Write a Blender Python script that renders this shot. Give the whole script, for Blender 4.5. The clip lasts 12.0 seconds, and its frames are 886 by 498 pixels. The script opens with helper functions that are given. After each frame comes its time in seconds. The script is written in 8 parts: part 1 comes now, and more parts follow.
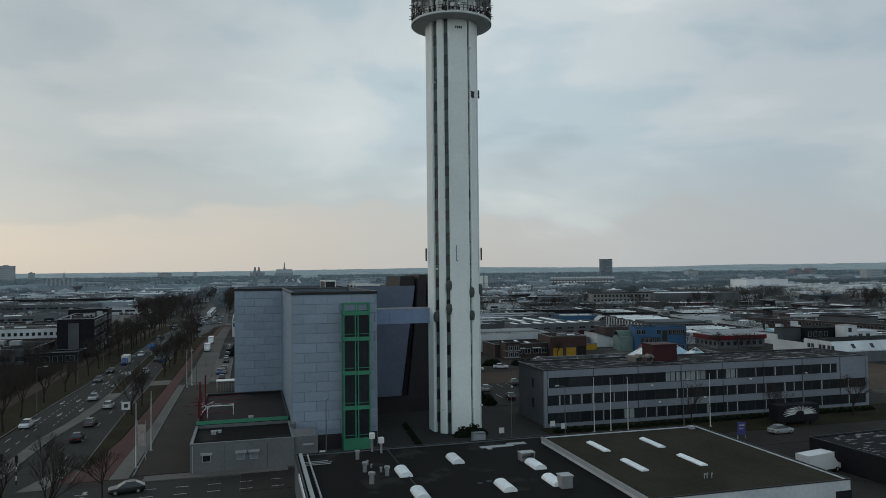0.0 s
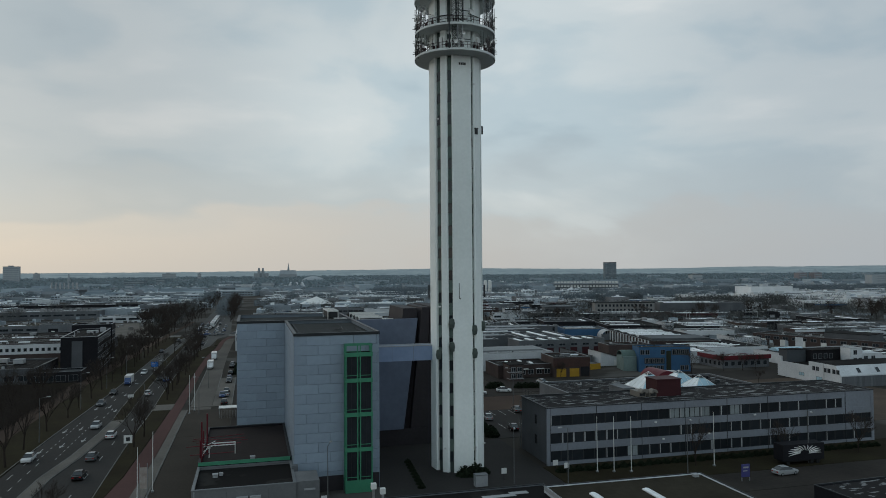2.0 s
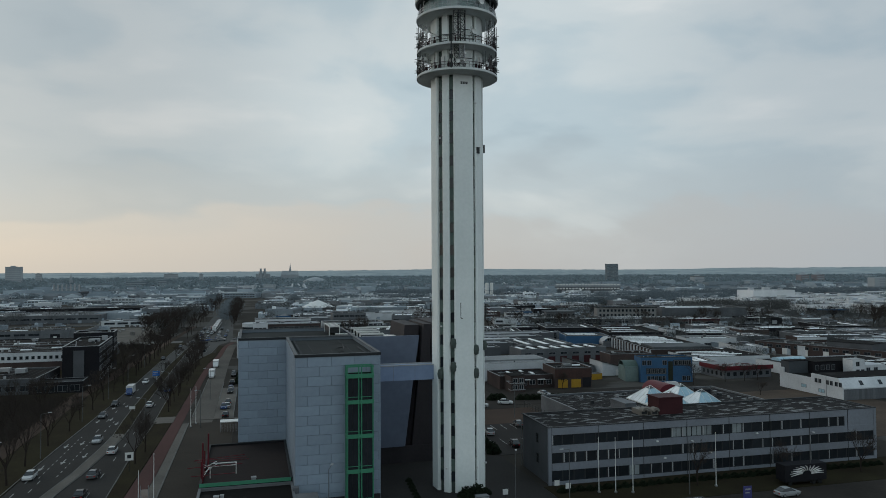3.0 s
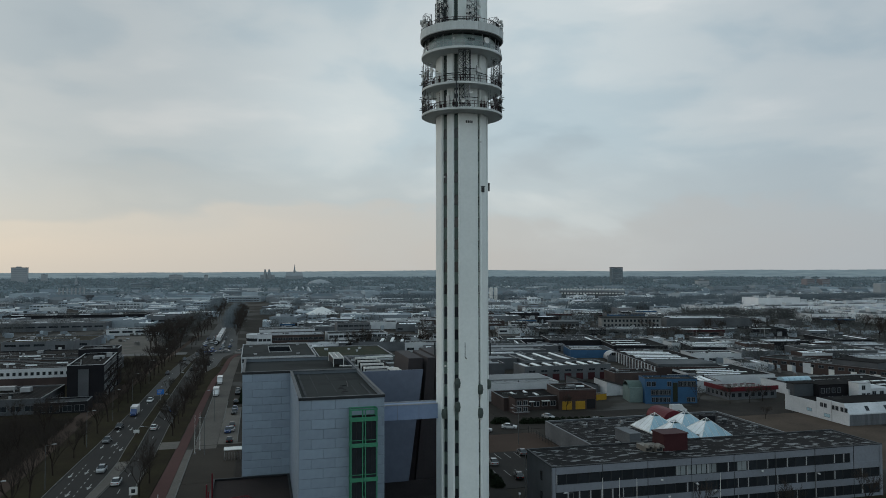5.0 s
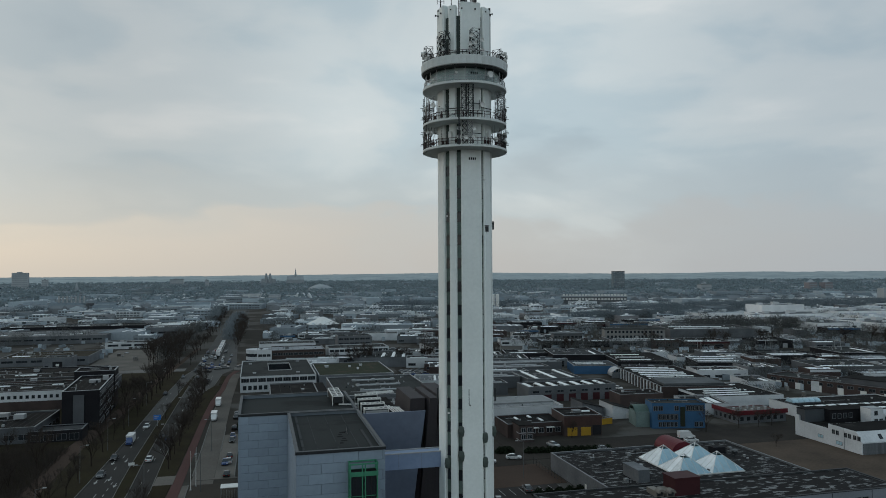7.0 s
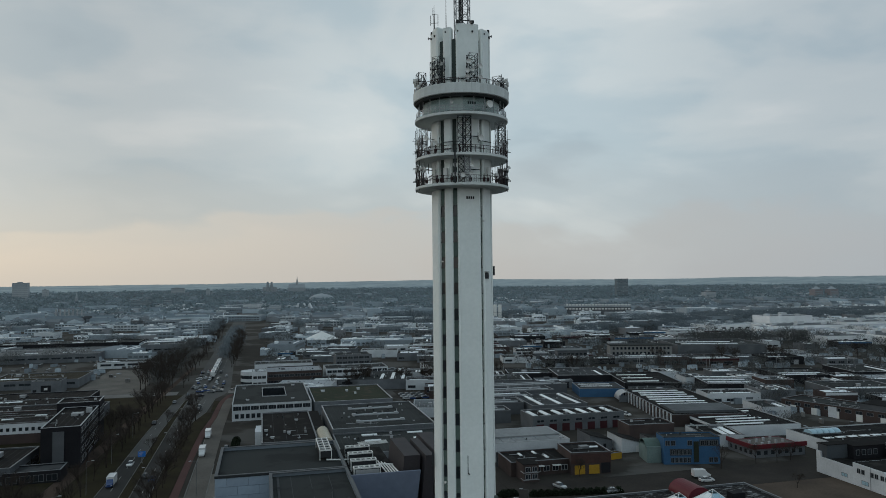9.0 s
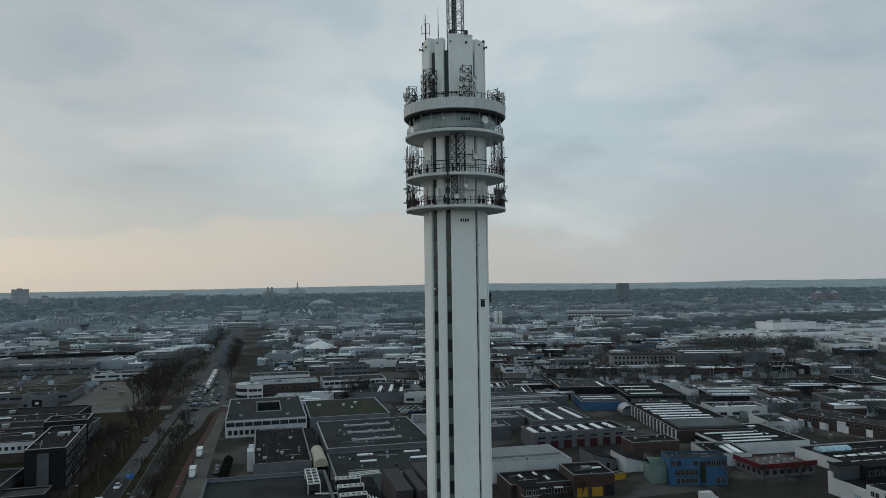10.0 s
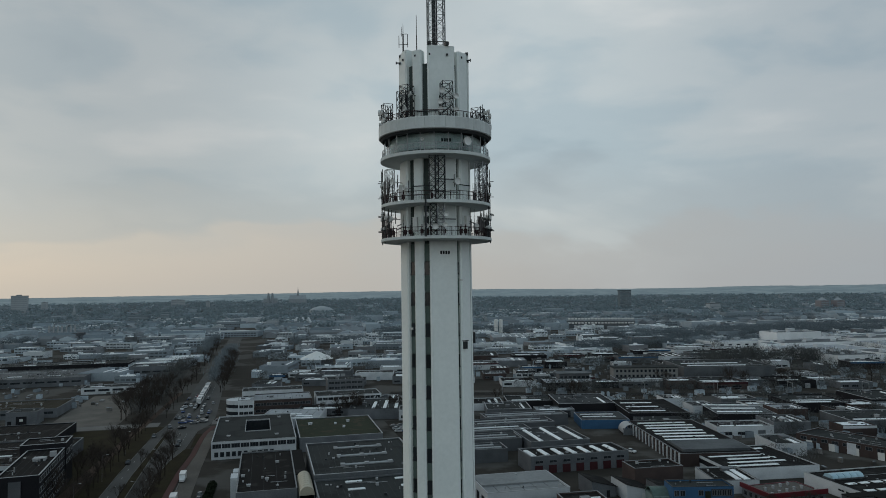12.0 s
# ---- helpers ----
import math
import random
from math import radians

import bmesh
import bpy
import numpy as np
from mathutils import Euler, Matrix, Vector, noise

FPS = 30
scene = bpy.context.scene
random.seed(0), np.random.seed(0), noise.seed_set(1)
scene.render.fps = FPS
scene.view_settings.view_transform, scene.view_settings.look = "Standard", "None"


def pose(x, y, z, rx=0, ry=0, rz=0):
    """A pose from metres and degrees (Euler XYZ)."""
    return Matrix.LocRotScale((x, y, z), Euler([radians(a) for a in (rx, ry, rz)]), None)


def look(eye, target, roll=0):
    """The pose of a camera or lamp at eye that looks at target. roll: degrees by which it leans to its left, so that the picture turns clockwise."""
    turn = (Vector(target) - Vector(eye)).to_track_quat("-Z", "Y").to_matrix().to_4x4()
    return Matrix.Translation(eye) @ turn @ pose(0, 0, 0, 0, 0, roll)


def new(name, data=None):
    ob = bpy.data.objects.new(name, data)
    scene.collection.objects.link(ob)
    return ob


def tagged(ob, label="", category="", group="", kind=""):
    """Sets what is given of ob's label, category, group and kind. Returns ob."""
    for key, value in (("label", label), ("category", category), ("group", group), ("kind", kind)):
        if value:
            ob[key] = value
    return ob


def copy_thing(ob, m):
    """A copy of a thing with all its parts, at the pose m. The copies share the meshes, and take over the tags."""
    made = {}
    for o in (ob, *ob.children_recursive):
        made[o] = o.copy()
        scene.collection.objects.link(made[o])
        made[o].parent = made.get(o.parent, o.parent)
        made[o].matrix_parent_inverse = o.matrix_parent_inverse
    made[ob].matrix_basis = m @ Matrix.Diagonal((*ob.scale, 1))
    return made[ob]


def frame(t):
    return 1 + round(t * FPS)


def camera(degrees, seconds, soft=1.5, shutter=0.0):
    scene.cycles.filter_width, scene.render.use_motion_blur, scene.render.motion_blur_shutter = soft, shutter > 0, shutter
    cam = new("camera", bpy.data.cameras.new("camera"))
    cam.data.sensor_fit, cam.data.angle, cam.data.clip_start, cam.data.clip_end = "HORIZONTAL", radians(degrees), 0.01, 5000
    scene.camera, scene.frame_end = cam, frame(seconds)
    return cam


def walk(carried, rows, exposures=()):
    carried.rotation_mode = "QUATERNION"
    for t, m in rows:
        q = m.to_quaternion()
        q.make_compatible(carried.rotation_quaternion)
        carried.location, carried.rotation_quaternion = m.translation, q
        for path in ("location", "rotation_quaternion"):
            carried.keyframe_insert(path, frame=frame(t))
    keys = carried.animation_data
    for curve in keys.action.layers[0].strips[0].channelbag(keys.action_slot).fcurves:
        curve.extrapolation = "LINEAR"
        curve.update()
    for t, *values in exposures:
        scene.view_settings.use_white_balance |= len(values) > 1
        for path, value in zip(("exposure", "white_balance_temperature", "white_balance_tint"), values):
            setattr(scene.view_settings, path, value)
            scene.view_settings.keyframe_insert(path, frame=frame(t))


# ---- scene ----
cam = camera(64.0, 12.0, soft=0.9)
PATH = [
    (0, (5.672, -126.849, 27.779), (5.563, -124.853, 27.841), -0.6),
    (0.5, (5.714, -126.752, 29.436), (5.602, -124.756, 29.497), -0.5),
    (1, (5.774, -126.764, 31.079), (5.659, -124.768, 31.139), -0.5),
    (1.5, (5.836, -126.712, 32.65), (5.718, -124.716, 32.711), -0.5),
    (2, (5.878, -126.566, 34.256), (5.758, -124.571, 34.318), -0.4),
    (2.5, (5.983, -126.699, 35.823), (5.86, -124.704, 35.886), -0.4),
    (3, (5.92, -126.481, 37.611), (5.795, -124.486, 37.673), -0.3),
    (5, (5.899, -126.457, 44.368), (5.762, -124.462, 44.43), -0.1),
    (5.5, (5.756, -126.246, 46.109), (5.618, -124.252, 46.168), -0.1),
    (6, (5.662, -125.488, 47.781), (5.524, -123.494, 47.839), -0.1),
    (6.5, (5.472, -124.003, 49.521), (5.333, -122.008, 49.583), -0.2),
    (7, (5.357, -121.919, 51.196), (5.217, -119.925, 51.263), -0.3),
    (9, (5.656, -110.099, 58.102), (5.51, -108.106, 58.185), -0.6),
    (9.5, (5.975, -106.755, 59.801), (5.829, -104.763, 59.89), -0.8),
    (10, (6.334, -103.104, 61.469), (6.186, -101.112, 61.563), -0.8),
    (10.5, (6.721, -99.406, 62.654), (6.573, -97.414, 62.757), -0.9),
    (11, (7.301, -96.426, 63.722), (7.152, -94.434, 63.831), -0.9),
    (11.5, (7.975, -94.61, 65.066), (7.824, -92.618, 65.174), -0.9),
    (12, (8.622, -93.076, 65.724), (8.469, -91.084, 65.832), -0.8),
]
walk(cam, [(t, look(e, g, r)) for t, e, g, r in PATH], exposures=[(0.0, 0.03), (6.0, 0.03), (9.0, 0.0), (10.5, -0.06), (12.0, -0.16)])

# ---------------------------------------------------------------- world and sun
world = bpy.data.worlds.new("overcast_sky")
scene.world = world
world.use_nodes = True
wn, wl = world.node_tree.nodes, world.node_tree.links
wn.clear()
SUN_EL, SUN_AZ = 24.0, -62.0          # degrees above the horizon; from +y, to the left negative


def wnode(kind, **values):
    n = wn.new(kind)
    for key, value in values.items():
        n.inputs[key].default_value = value
    return n


def wmath(op, a, b=None, clamp=False):
    n = wn.new("ShaderNodeMath")
    n.operation, n.use_clamp = op, clamp
    for k, v in enumerate((a, b)):
        if v is None:
            continue
        if isinstance(v, (int, float)):
            n.inputs[k].default_value = v
        else:
            wl.new(v, n.inputs[k])
    return n.outputs[0]


def wmix(fac, a, b, mode="MIX"):
    n = wn.new("ShaderNodeMix")
    n.data_type, n.blend_type = "RGBA", mode
    for slot, v in ((0, fac), (6, a), (7, b)):
        if isinstance(v, (int, float)):
            n.inputs[slot].default_value = v
        elif isinstance(v, tuple):
            n.inputs[slot].default_value = (*v, 1)
        else:
            wl.new(v, n.inputs[slot])
    return n.outputs[2]


def wramp(fac, stops):
    n = wn.new("ShaderNodeValToRGB")
    n.color_ramp.interpolation = "EASE"
    while len(n.color_ramp.elements) < len(stops):
        n.color_ramp.elements.new(0.5)
    for e, (p, c) in zip(n.color_ramp.elements, stops):
        e.position, e.color = p, (*c, 1)
    wl.new(fac, n.inputs[0])
    return n.outputs[0]


sky = wn.new("ShaderNodeTexSky")
sky.sky_type, sky.sun_disc = "NISHITA", False
sky.sun_elevation, sky.sun_rotation = radians(SUN_EL), radians(SUN_AZ)
sky.dust_density = 3.0
coords = wn.new("ShaderNodeTexCoord").outputs["Generated"]
sep = wn.new("ShaderNodeSeparateXYZ")
wl.new(coords, sep.inputs[0])
up = sep.outputs[2]
# cloud layers: long soft banks, flattened towards the horizon
stretch = wn.new("ShaderNodeMapping")
stretch.inputs["Scale"].default_value = (1.0, 1.0, 2.6)
stretch.inputs["Location"].default_value = (0.35, 0.0, 0.12)
wl.new(coords, stretch.inputs[0])
banks = wnode("ShaderNodeTexNoise", Scale=2.6, Detail=5.0, Roughness=0.46, Distortion=0.35)
wl.new(stretch.outputs[0], banks.inputs["Vector"])
wisps = wnode("ShaderNodeTexNoise", Scale=7.0, Detail=6.0, Roughness=0.52, Distortion=0.2)
wl.new(stretch.outputs[0], wisps.inputs["Vector"])
cloud = wmath("ADD", wmath("MULTIPLY", banks.outputs[0], 0.8), wmath("MULTIPLY", wisps.outputs[0], 0.2))
body = wramp(cloud, [(0.36, (0.365, 0.455, 0.505)), (0.46, (0.445, 0.53, 0.57)), (0.56, (0.55, 0.605, 0.62)), (0.68, (0.67, 0.695, 0.69))])
# thin clear gap under the cloud deck, warmer on the side of the sun
low = wramp(wmath("ADD", up, wmath("MULTIPLY", wmath("SUBTRACT", cloud, 0.5), 0.42)), [(0.0, (1, 1, 1)), (0.055, (0.84, 0.84, 0.84)), (0.088, (0.34, 0.34, 0.34)), (0.17, (0.0, 0.0, 0.0))])
side = wmath("MULTIPLY_ADD", sep.outputs[0], -0.9, True)
side.node.inputs[2].default_value = 0.42
glow = wmix(side, (0.455, 0.49, 0.515), (0.665, 0.61, 0.53))
# the cloud is thinnest, and brightest, over the middle of the town
thin = wramp(wmath("ADD", sep.outputs[0], 0.5), [(0.0, (0.80, 0.81, 0.815)), (0.30, (1.0, 1.01, 1.005)), (0.56, (1.17, 1.175, 1.165)), (0.95, (0.91, 0.93, 0.955))])
body = wmix(1.0, body, thin, "MULTIPLY")
# one thin spot in the cloud where the light comes through
spot = wn.new("ShaderNodeVectorMath")
spot.operation = "DISTANCE"
wl.new(coords, spot.inputs[0])
spot.inputs[1].default_value = (-0.175, 0.958, 0.228)
body = wmix(1.0, body, wramp(wmath("ADD", spot.outputs["Value"], wmath("MULTIPLY", wisps.outputs[0], 0.12)), [(0.05, (1.16, 1.145, 1.13)), (0.26, (1, 1, 1))]), "MULTIPLY")
deck = wmix(low, body, glow)
# the unseen sky behind the camera is raised to brighten walls facing it
deck = wmix(1.0, deck, wramp(wmath("MULTIPLY_ADD", sep.outputs[1], -0.5, True), [(0.0, (1, 1, 1)), (0.5, (1.02, 1.02, 1.02)), (0.8, (1.24, 1.24, 1.23)), (1.0, (1.32, 1.32, 1.30))]), "MULTIPLY")
clear = wmix(1.0, sky.outputs[0], (0.09, 0.09, 0.09), "MULTIPLY")
deck = wmix(0.12, deck, clear)
# thicker, duller cloud overhead
deck = wmix(1.0, deck, wramp(up, [(0.0, (1, 1, 1)), (0.30, (0.97, 0.98, 0.99)), (0.75, (0.78, 0.87, 0.93))]), "MULTIPLY")
# the low part of the dome, under the horizon, is dull ground light
dull = wramp(wmath("ADD", up, 0.5), [(0.43, (0.08, 0.085, 0.09)), (0.478, (0.45, 0.46, 0.47)), (0.489, (1, 1, 1))])
deck = wmix(1.0, deck, dull, "MULTIPLY")
back = wn.new("ShaderNodeBackground")
back.inputs[1].default_value = 1.0
wl.new(deck, back.inputs[0])
out = wn.new("ShaderNodeOutputWorld")
wl.new(back.outputs[0], out.inputs[0])

sun = new("sun", bpy.data.lights.new("sun", "SUN"))
sun.data.energy, sun.data.angle, sun.data.color = 0.28, radians(25), (1.0, 0.95, 0.88)
az = radians(SUN_AZ)
toward = Vector((math.sin(az) * math.cos(radians(SUN_EL)), math.cos(az) * math.cos(radians(SUN_EL)), math.sin(radians(SUN_EL))))
sun.matrix_world = look(toward * 500, (0, 0, 0))
scene.view_settings.exposure = 0.0

# ---------------------------------------------------------------- materials
MATS = {}


def mat(name, color, rough=0.8, second=None, big=0.15, fine=3.0, mix=0.5, bump=0.15, metal=0.0, spec=0.18, island=0.0, var=0.0, alpha=None):
    """A weathered surface: two scales of noise between two colours, fine relief, and a spread between pieces."""
    if name in MATS:
        return MATS[name]
    m = bpy.data.materials.new(name)
    m.use_nodes = True
    nt = m.node_tree
    nodes, links = nt.nodes, nt.links
    bsdf = nodes["Principled BSDF"]
    tc = nodes.new("ShaderNodeTexCoord").outputs["Object"]
    n1, n2 = nodes.new("ShaderNodeTexNoise"), nodes.new("ShaderNodeTexNoise")
    n1.inputs["Scale"].default_value, n1.inputs["Detail"].default_value = big, 5
    n2.inputs["Scale"].default_value, n2.inputs["Detail"].default_value = fine, 4
    for n in (n1, n2):
        links.new(tc, n.inputs["Vector"])
    ad = nodes.new("ShaderNodeMath")
    ad.operation = "MULTIPLY_ADD"
    links.new(n2.outputs[0], ad.inputs[0])
    ad.inputs[1].default_value = 0.6
    links.new(n1.outputs[0], ad.inputs[2])
    ramp = nodes.new("ShaderNodeMapRange")
    links.new(ad.outputs[0], ramp.inputs[0])
    ramp.inputs[1].default_value, ramp.inputs[2].default_value = 0.80 - 0.23, 0.80 + 0.23
    mx = nodes.new("ShaderNodeMix")
    mx.data_type = "RGBA"
    c2 = second or tuple(v * 0.62 for v in color)
    mx.inputs[6].default_value, mx.inputs[7].default_value = (*color, 1), (*[a + (b - a) * mix for a, b in zip(color, c2)], 1)
    links.new(ramp.outputs[0], mx.inputs[0])
    col = mx.outputs[2]
    if var:
        oi = nodes.new("ShaderNodeObjectInfo").outputs["Random"] if not island else nodes.new("ShaderNodeNewGeometry").outputs["Random Per Island"]
        mr = nodes.new("ShaderNodeMapRange")
        links.new(oi, mr.inputs[0])
        mr.inputs[3].default_value, mr.inputs[4].default_value = 1 - var, 1 + var
        hsv = nodes.new("ShaderNodeHueSaturation")
        links.new(mr.outputs[0], hsv.inputs["Value"])
        links.new(col, hsv.inputs["Color"])
        col = hsv.outputs[0]
    links.new(col, bsdf.inputs["Base Color"])
    bsdf.inputs["Roughness"].default_value, bsdf.inputs["Metallic"].default_value = rough, metal
    bsdf.inputs["Specular IOR Level"].default_value = spec
    if bump:
        bp = nodes.new("ShaderNodeBump")
        bp.inputs["Strength"].default_value, bp.inputs["Distance"].default_value = bump, 0.03
        links.new(n2.outputs[0], bp.inputs["Height"])
        links.new(bp.outputs[0], bsdf.inputs["Normal"])
    MATS[name] = m
    return m


def patchy(name, color, patch, cover=0.5, scale=0.25, stretch=(1, 1, 1), rough=0.85):
    """Flat roofing felt with clear-cut paler or mossy patches."""
    m = mat(name, color, rough, fine=4.0, big=0.1, spec=0.05)
    nodes, links = m.node_tree.nodes, m.node_tree.links
    bsdf = nodes["Principled BSDF"]
    old = bsdf.inputs["Base Color"].links[0].from_socket
    tc = nodes.new("ShaderNodeTexCoord").outputs["Object"]
    mp = nodes.new("ShaderNodeMapping")
    mp.inputs["Scale"].default_value = stretch
    links.new(tc, mp.inputs[0])
    n = nodes.new("ShaderNodeTexNoise")
    n.inputs["Scale"].default_value, n.inputs["Detail"].default_value, n.inputs["Roughness"].default_value = scale, 6, 0.55
    links.new(mp.outputs[0], n.inputs["Vector"])
    r = nodes.new("ShaderNodeMapRange")
    links.new(n.outputs[0], r.inputs[0])
    r.inputs[1].default_value, r.inputs[2].default_value = cover, cover + 0.06
    mx = nodes.new("ShaderNodeMix")
    mx.data_type = "RGBA"
    links.new(r.outputs[0], mx.inputs[0])
    links.new(old, mx.inputs[6])
    mx.inputs[7].default_value = (*patch, 1)
    links.new(mx.outputs[2], bsdf.inputs["Base Color"])
    return m


CONCRETE = mat("pale_concrete", (0.84, 0.875, 0.855), 0.7, (0.71, 0.75, 0.73), 0.12, 2.0, 0.8, 0.1)
SLAB = mat("slab_concrete", (0.70, 0.725, 0.71), 0.8, (0.54, 0.565, 0.555), 0.3, 3.0, 0.8, 0.15)
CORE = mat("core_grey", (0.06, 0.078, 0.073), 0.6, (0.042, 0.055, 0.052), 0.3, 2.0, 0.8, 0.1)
GLASS = mat("dark_glass", (0.018, 0.022, 0.026), 0.12, (0.03, 0.034, 0.04), 0.4, 0.8, 0.7, 0.0, spec=0.5, var=0.25)
PALEGLASS = mat("pale_glass", (0.36, 0.52, 0.60), 0.2, (0.25, 0.38, 0.45), 0.5, 1.5, 0.8, 0.0, spec=0.6, var=0.1)
CLEAR = mat("clear_glass", (0.8, 0.85, 0.86), 0.02, None, 1.0, 1.0, 0.1, 0.0, spec=0.5)
CLEAR.node_tree.nodes["Principled BSDF"].inputs["Transmission Weight"].default_value = 1.0
CLEAR.node_tree.nodes["Principled BSDF"].inputs["IOR"].default_value = 1.02
STEEL = mat("dark_steel", (0.042, 0.045, 0.048), 0.5, None, 1.0, 6.0, 0.5, 0.05, metal=0.3)
GALV = mat("galvanised_steel", (0.38, 0.39, 0.40), 0.45, None, 1.0, 6.0, 0.5, 0.05, metal=0.6)
DISH = mat("white_enamel", (0.70, 0.70, 0.68), 0.4, None, 0.6, 5.0, 0.3, 0.03)
PANEL = mat("grey_blue_cladding", (0.262, 0.325, 0.395), 0.36, (0.205, 0.256, 0.318), 0.08, 1.2, 0.8, 0.04, var=0.08, spec=0.5)
PANELGAP = mat("cladding_joint", (0.16, 0.19, 0.22), 0.8)
BLUEWALL = mat("dark_blue_plaster", (0.145, 0.172, 0.232), 0.6, (0.105, 0.126, 0.172), 0.1, 1.0, 0.8, 0.05)
BROWNWALL = mat("dark_brown_cladding", (0.044, 0.039, 0.043), 0.7, (0.03, 0.027, 0.03), 0.2, 2.0, 0.8, 0.05)
BRIDGE = mat("pale_blue_cladding", (0.235, 0.30, 0.43), 0.5, (0.18, 0.24, 0.36), 0.3, 1.5, 0.8, 0.04)
GREEN = mat("green_paint", (0.06, 0.25, 0.15), 0.45, (0.05, 0.20, 0.12), 0.6, 3.0, 0.8, 0.04)
FELT = patchy("roofing_felt", (0.040, 0.043, 0.043), (0.026, 0.028, 0.028), 0.54, 0.10)
DARKFELT = patchy("black_roofing_felt", (0.0135, 0.0128, 0.0128), (0.026, 0.025, 0.024), 0.57, 0.16)
GREYFELT = patchy("grey_roofing_felt", (0.064, 0.067, 0.070), (0.034, 0.036, 0.038), 0.53, 0.14)
MOSSFELT = mat("mossy_roofing_felt", (0.026, 0.0225, 0.016), 0.9, (0.042, 0.036, 0.026), 0.15, 1.5, 1.0, 0.15, spec=0.05)
PATCHFELT = patchy("patched_roofing_felt", (0.024, 0.0225, 0.023), (0.21, 0.212, 0.214), 0.562, 0.85, (0.5, 1.3, 1))
GREENROOF = patchy("sedum_roof", (0.036, 0.042, 0.028), (0.052, 0.046, 0.033), 0.55, 0.3)
WHITEROOF = mat("white_membrane", (0.36, 0.382, 0.405), 0.7, (0.24, 0.257, 0.275), 0.08, 1.0, 1.0, 0.05, var=0.2)
SHEETROOF = mat("grey_sheet_roof", (0.24, 0.25, 0.255), 0.7, (0.16, 0.168, 0.173), 0.1, 1.2, 1.0, 0.05)
PALEROOF = mat("pale_grey_membrane", (0.13, 0.14, 0.148), 0.75, (0.068, 0.075, 0.081), 0.08, 1.0, 1.0, 0.05, var=0.2)
SKYL = mat("skylight_plastic", (0.84, 0.86, 0.87), 0.35, (0.66, 0.69, 0.70), 0.5, 2.0, 0.8, 0.03, var=0.12)
COPING = mat("zinc_coping", (0.18, 0.19, 0.20), 0.5, None, 0.5, 4.0, 0.5, 0.05, metal=0.3)
DARKCOPING = mat("dark_coping", (0.03, 0.033, 0.036), 0.6)
PALECOPING = mat("pale_coping", (0.36, 0.37, 0.38), 0.6, None, 0.5, 3.0, 0.5, 0.05)
OFFICEBAND = mat("grey_spandrel", (0.22, 0.24, 0.275), 0.6, (0.17, 0.185, 0.21), 0.15, 2.0, 1.0, 0.08)
OFFICESIDE = mat("dark_grey_brick", (0.10, 0.105, 0.115), 0.8, (0.07, 0.075, 0.08), 0.2, 4.0, 1.0, 0.12)
WHITEWALL = mat("white_render", (0.60, 0.62, 0.64), 0.75, (0.44, 0.46, 0.48), 0.15, 2.0, 1.0, 0.06, var=0.1)
GREYWALL = mat("grey_sheet_wall", (0.148, 0.158, 0.17), 0.6, (0.088, 0.095, 0.104), 0.15, 2.0, 1.0, 0.06, var=0.2)
DARKWALL = mat("black_cladding", (0.014, 0.014, 0.017), 0.7, (0.022, 0.022, 0.025), 0.15, 2.0, 1.0, 0.06, spec=0.06)
BRICK = mat("brown_brick", (0.070, 0.050, 0.046), 0.85, (0.042, 0.032, 0.031), 0.2, 5.0, 1.0, 0.15, var=0.2)
REDWALL = mat("dark_red_panel", (0.055, 0.016, 0.019), 0.6, (0.04, 0.012, 0.015), 0.3, 2.0, 1.0, 0.05)
REDTRIM = mat("red_paint", (0.115, 0.015, 0.022), 0.5, None, 0.4, 2.0, 0.5, 0.04)
BLUEPAINT = mat("blue_paint", (0.042, 0.112, 0.215), 0.55, (0.032, 0.085, 0.165), 0.2, 2.0, 1.0, 0.05)
YELLOW = mat("yellow_door_paint", (0.42, 0.245, 0.03), 0.5, None, 0.4, 2.0, 0.5, 0.04)
ASPHALT = mat("asphalt", (0.046, 0.043, 0.041), 0.9, (0.029, 0.0275, 0.026), 0.05, 2.0, 1.0, 0.12, spec=0.1)
# asphalt with the low-angle sky sheen put into a paler colour
FARASPHALT = mat("sheen_asphalt", (0.092, 0.090, 0.087), 0.85, (0.064, 0.062, 0.060), 0.05, 2.0, 1.0, 0.12, spec=0.1)
OLDASPHALT = mat("worn_asphalt", (0.047, 0.0405, 0.036), 0.9, (0.030, 0.0265, 0.024), 0.12, 1.5, 1.0, 0.12, spec=0.05)
BROWNPAVE = mat("brown_brick_paving", (0.078, 0.054, 0.043), 0.9, (0.053, 0.038, 0.031), 0.08, 2.5, 1.0, 0.15, spec=0.05)
DRIVE = mat("grey_brown_paving", (0.060, 0.051, 0.043), 0.9, (0.042, 0.036, 0.031), 0.08, 2.5, 1.0, 0.15, spec=0.05)
SERVICE = mat("brown_asphalt", (0.138, 0.124, 0.111), 0.85, (0.088, 0.079, 0.071), 0.06, 1.5, 1.0, 0.12, spec=0.05)
PAVING = mat("brick_paving", (0.045, 0.041, 0.039), 0.9, (0.032, 0.03, 0.029), 0.08, 2.5, 1.0, 0.15, spec=0.05)
PALEPAVE = mat("pale_paving", (0.165, 0.150, 0.134), 0.9, (0.105, 0.096, 0.087), 0.1, 2.5, 1.0, 0.12, spec=0.05)
REDPATH = mat("red_asphalt", (0.105, 0.057, 0.052), 0.9, (0.078, 0.045, 0.042), 0.06, 2.0, 1.0, 0.1, spec=0.05)
GRASS = mat("winter_grass", (0.034, 0.030, 0.016), 0.95, (0.022, 0.0165, 0.011), 0.12, 2.5, 1.0, 0.25, spec=0.05)
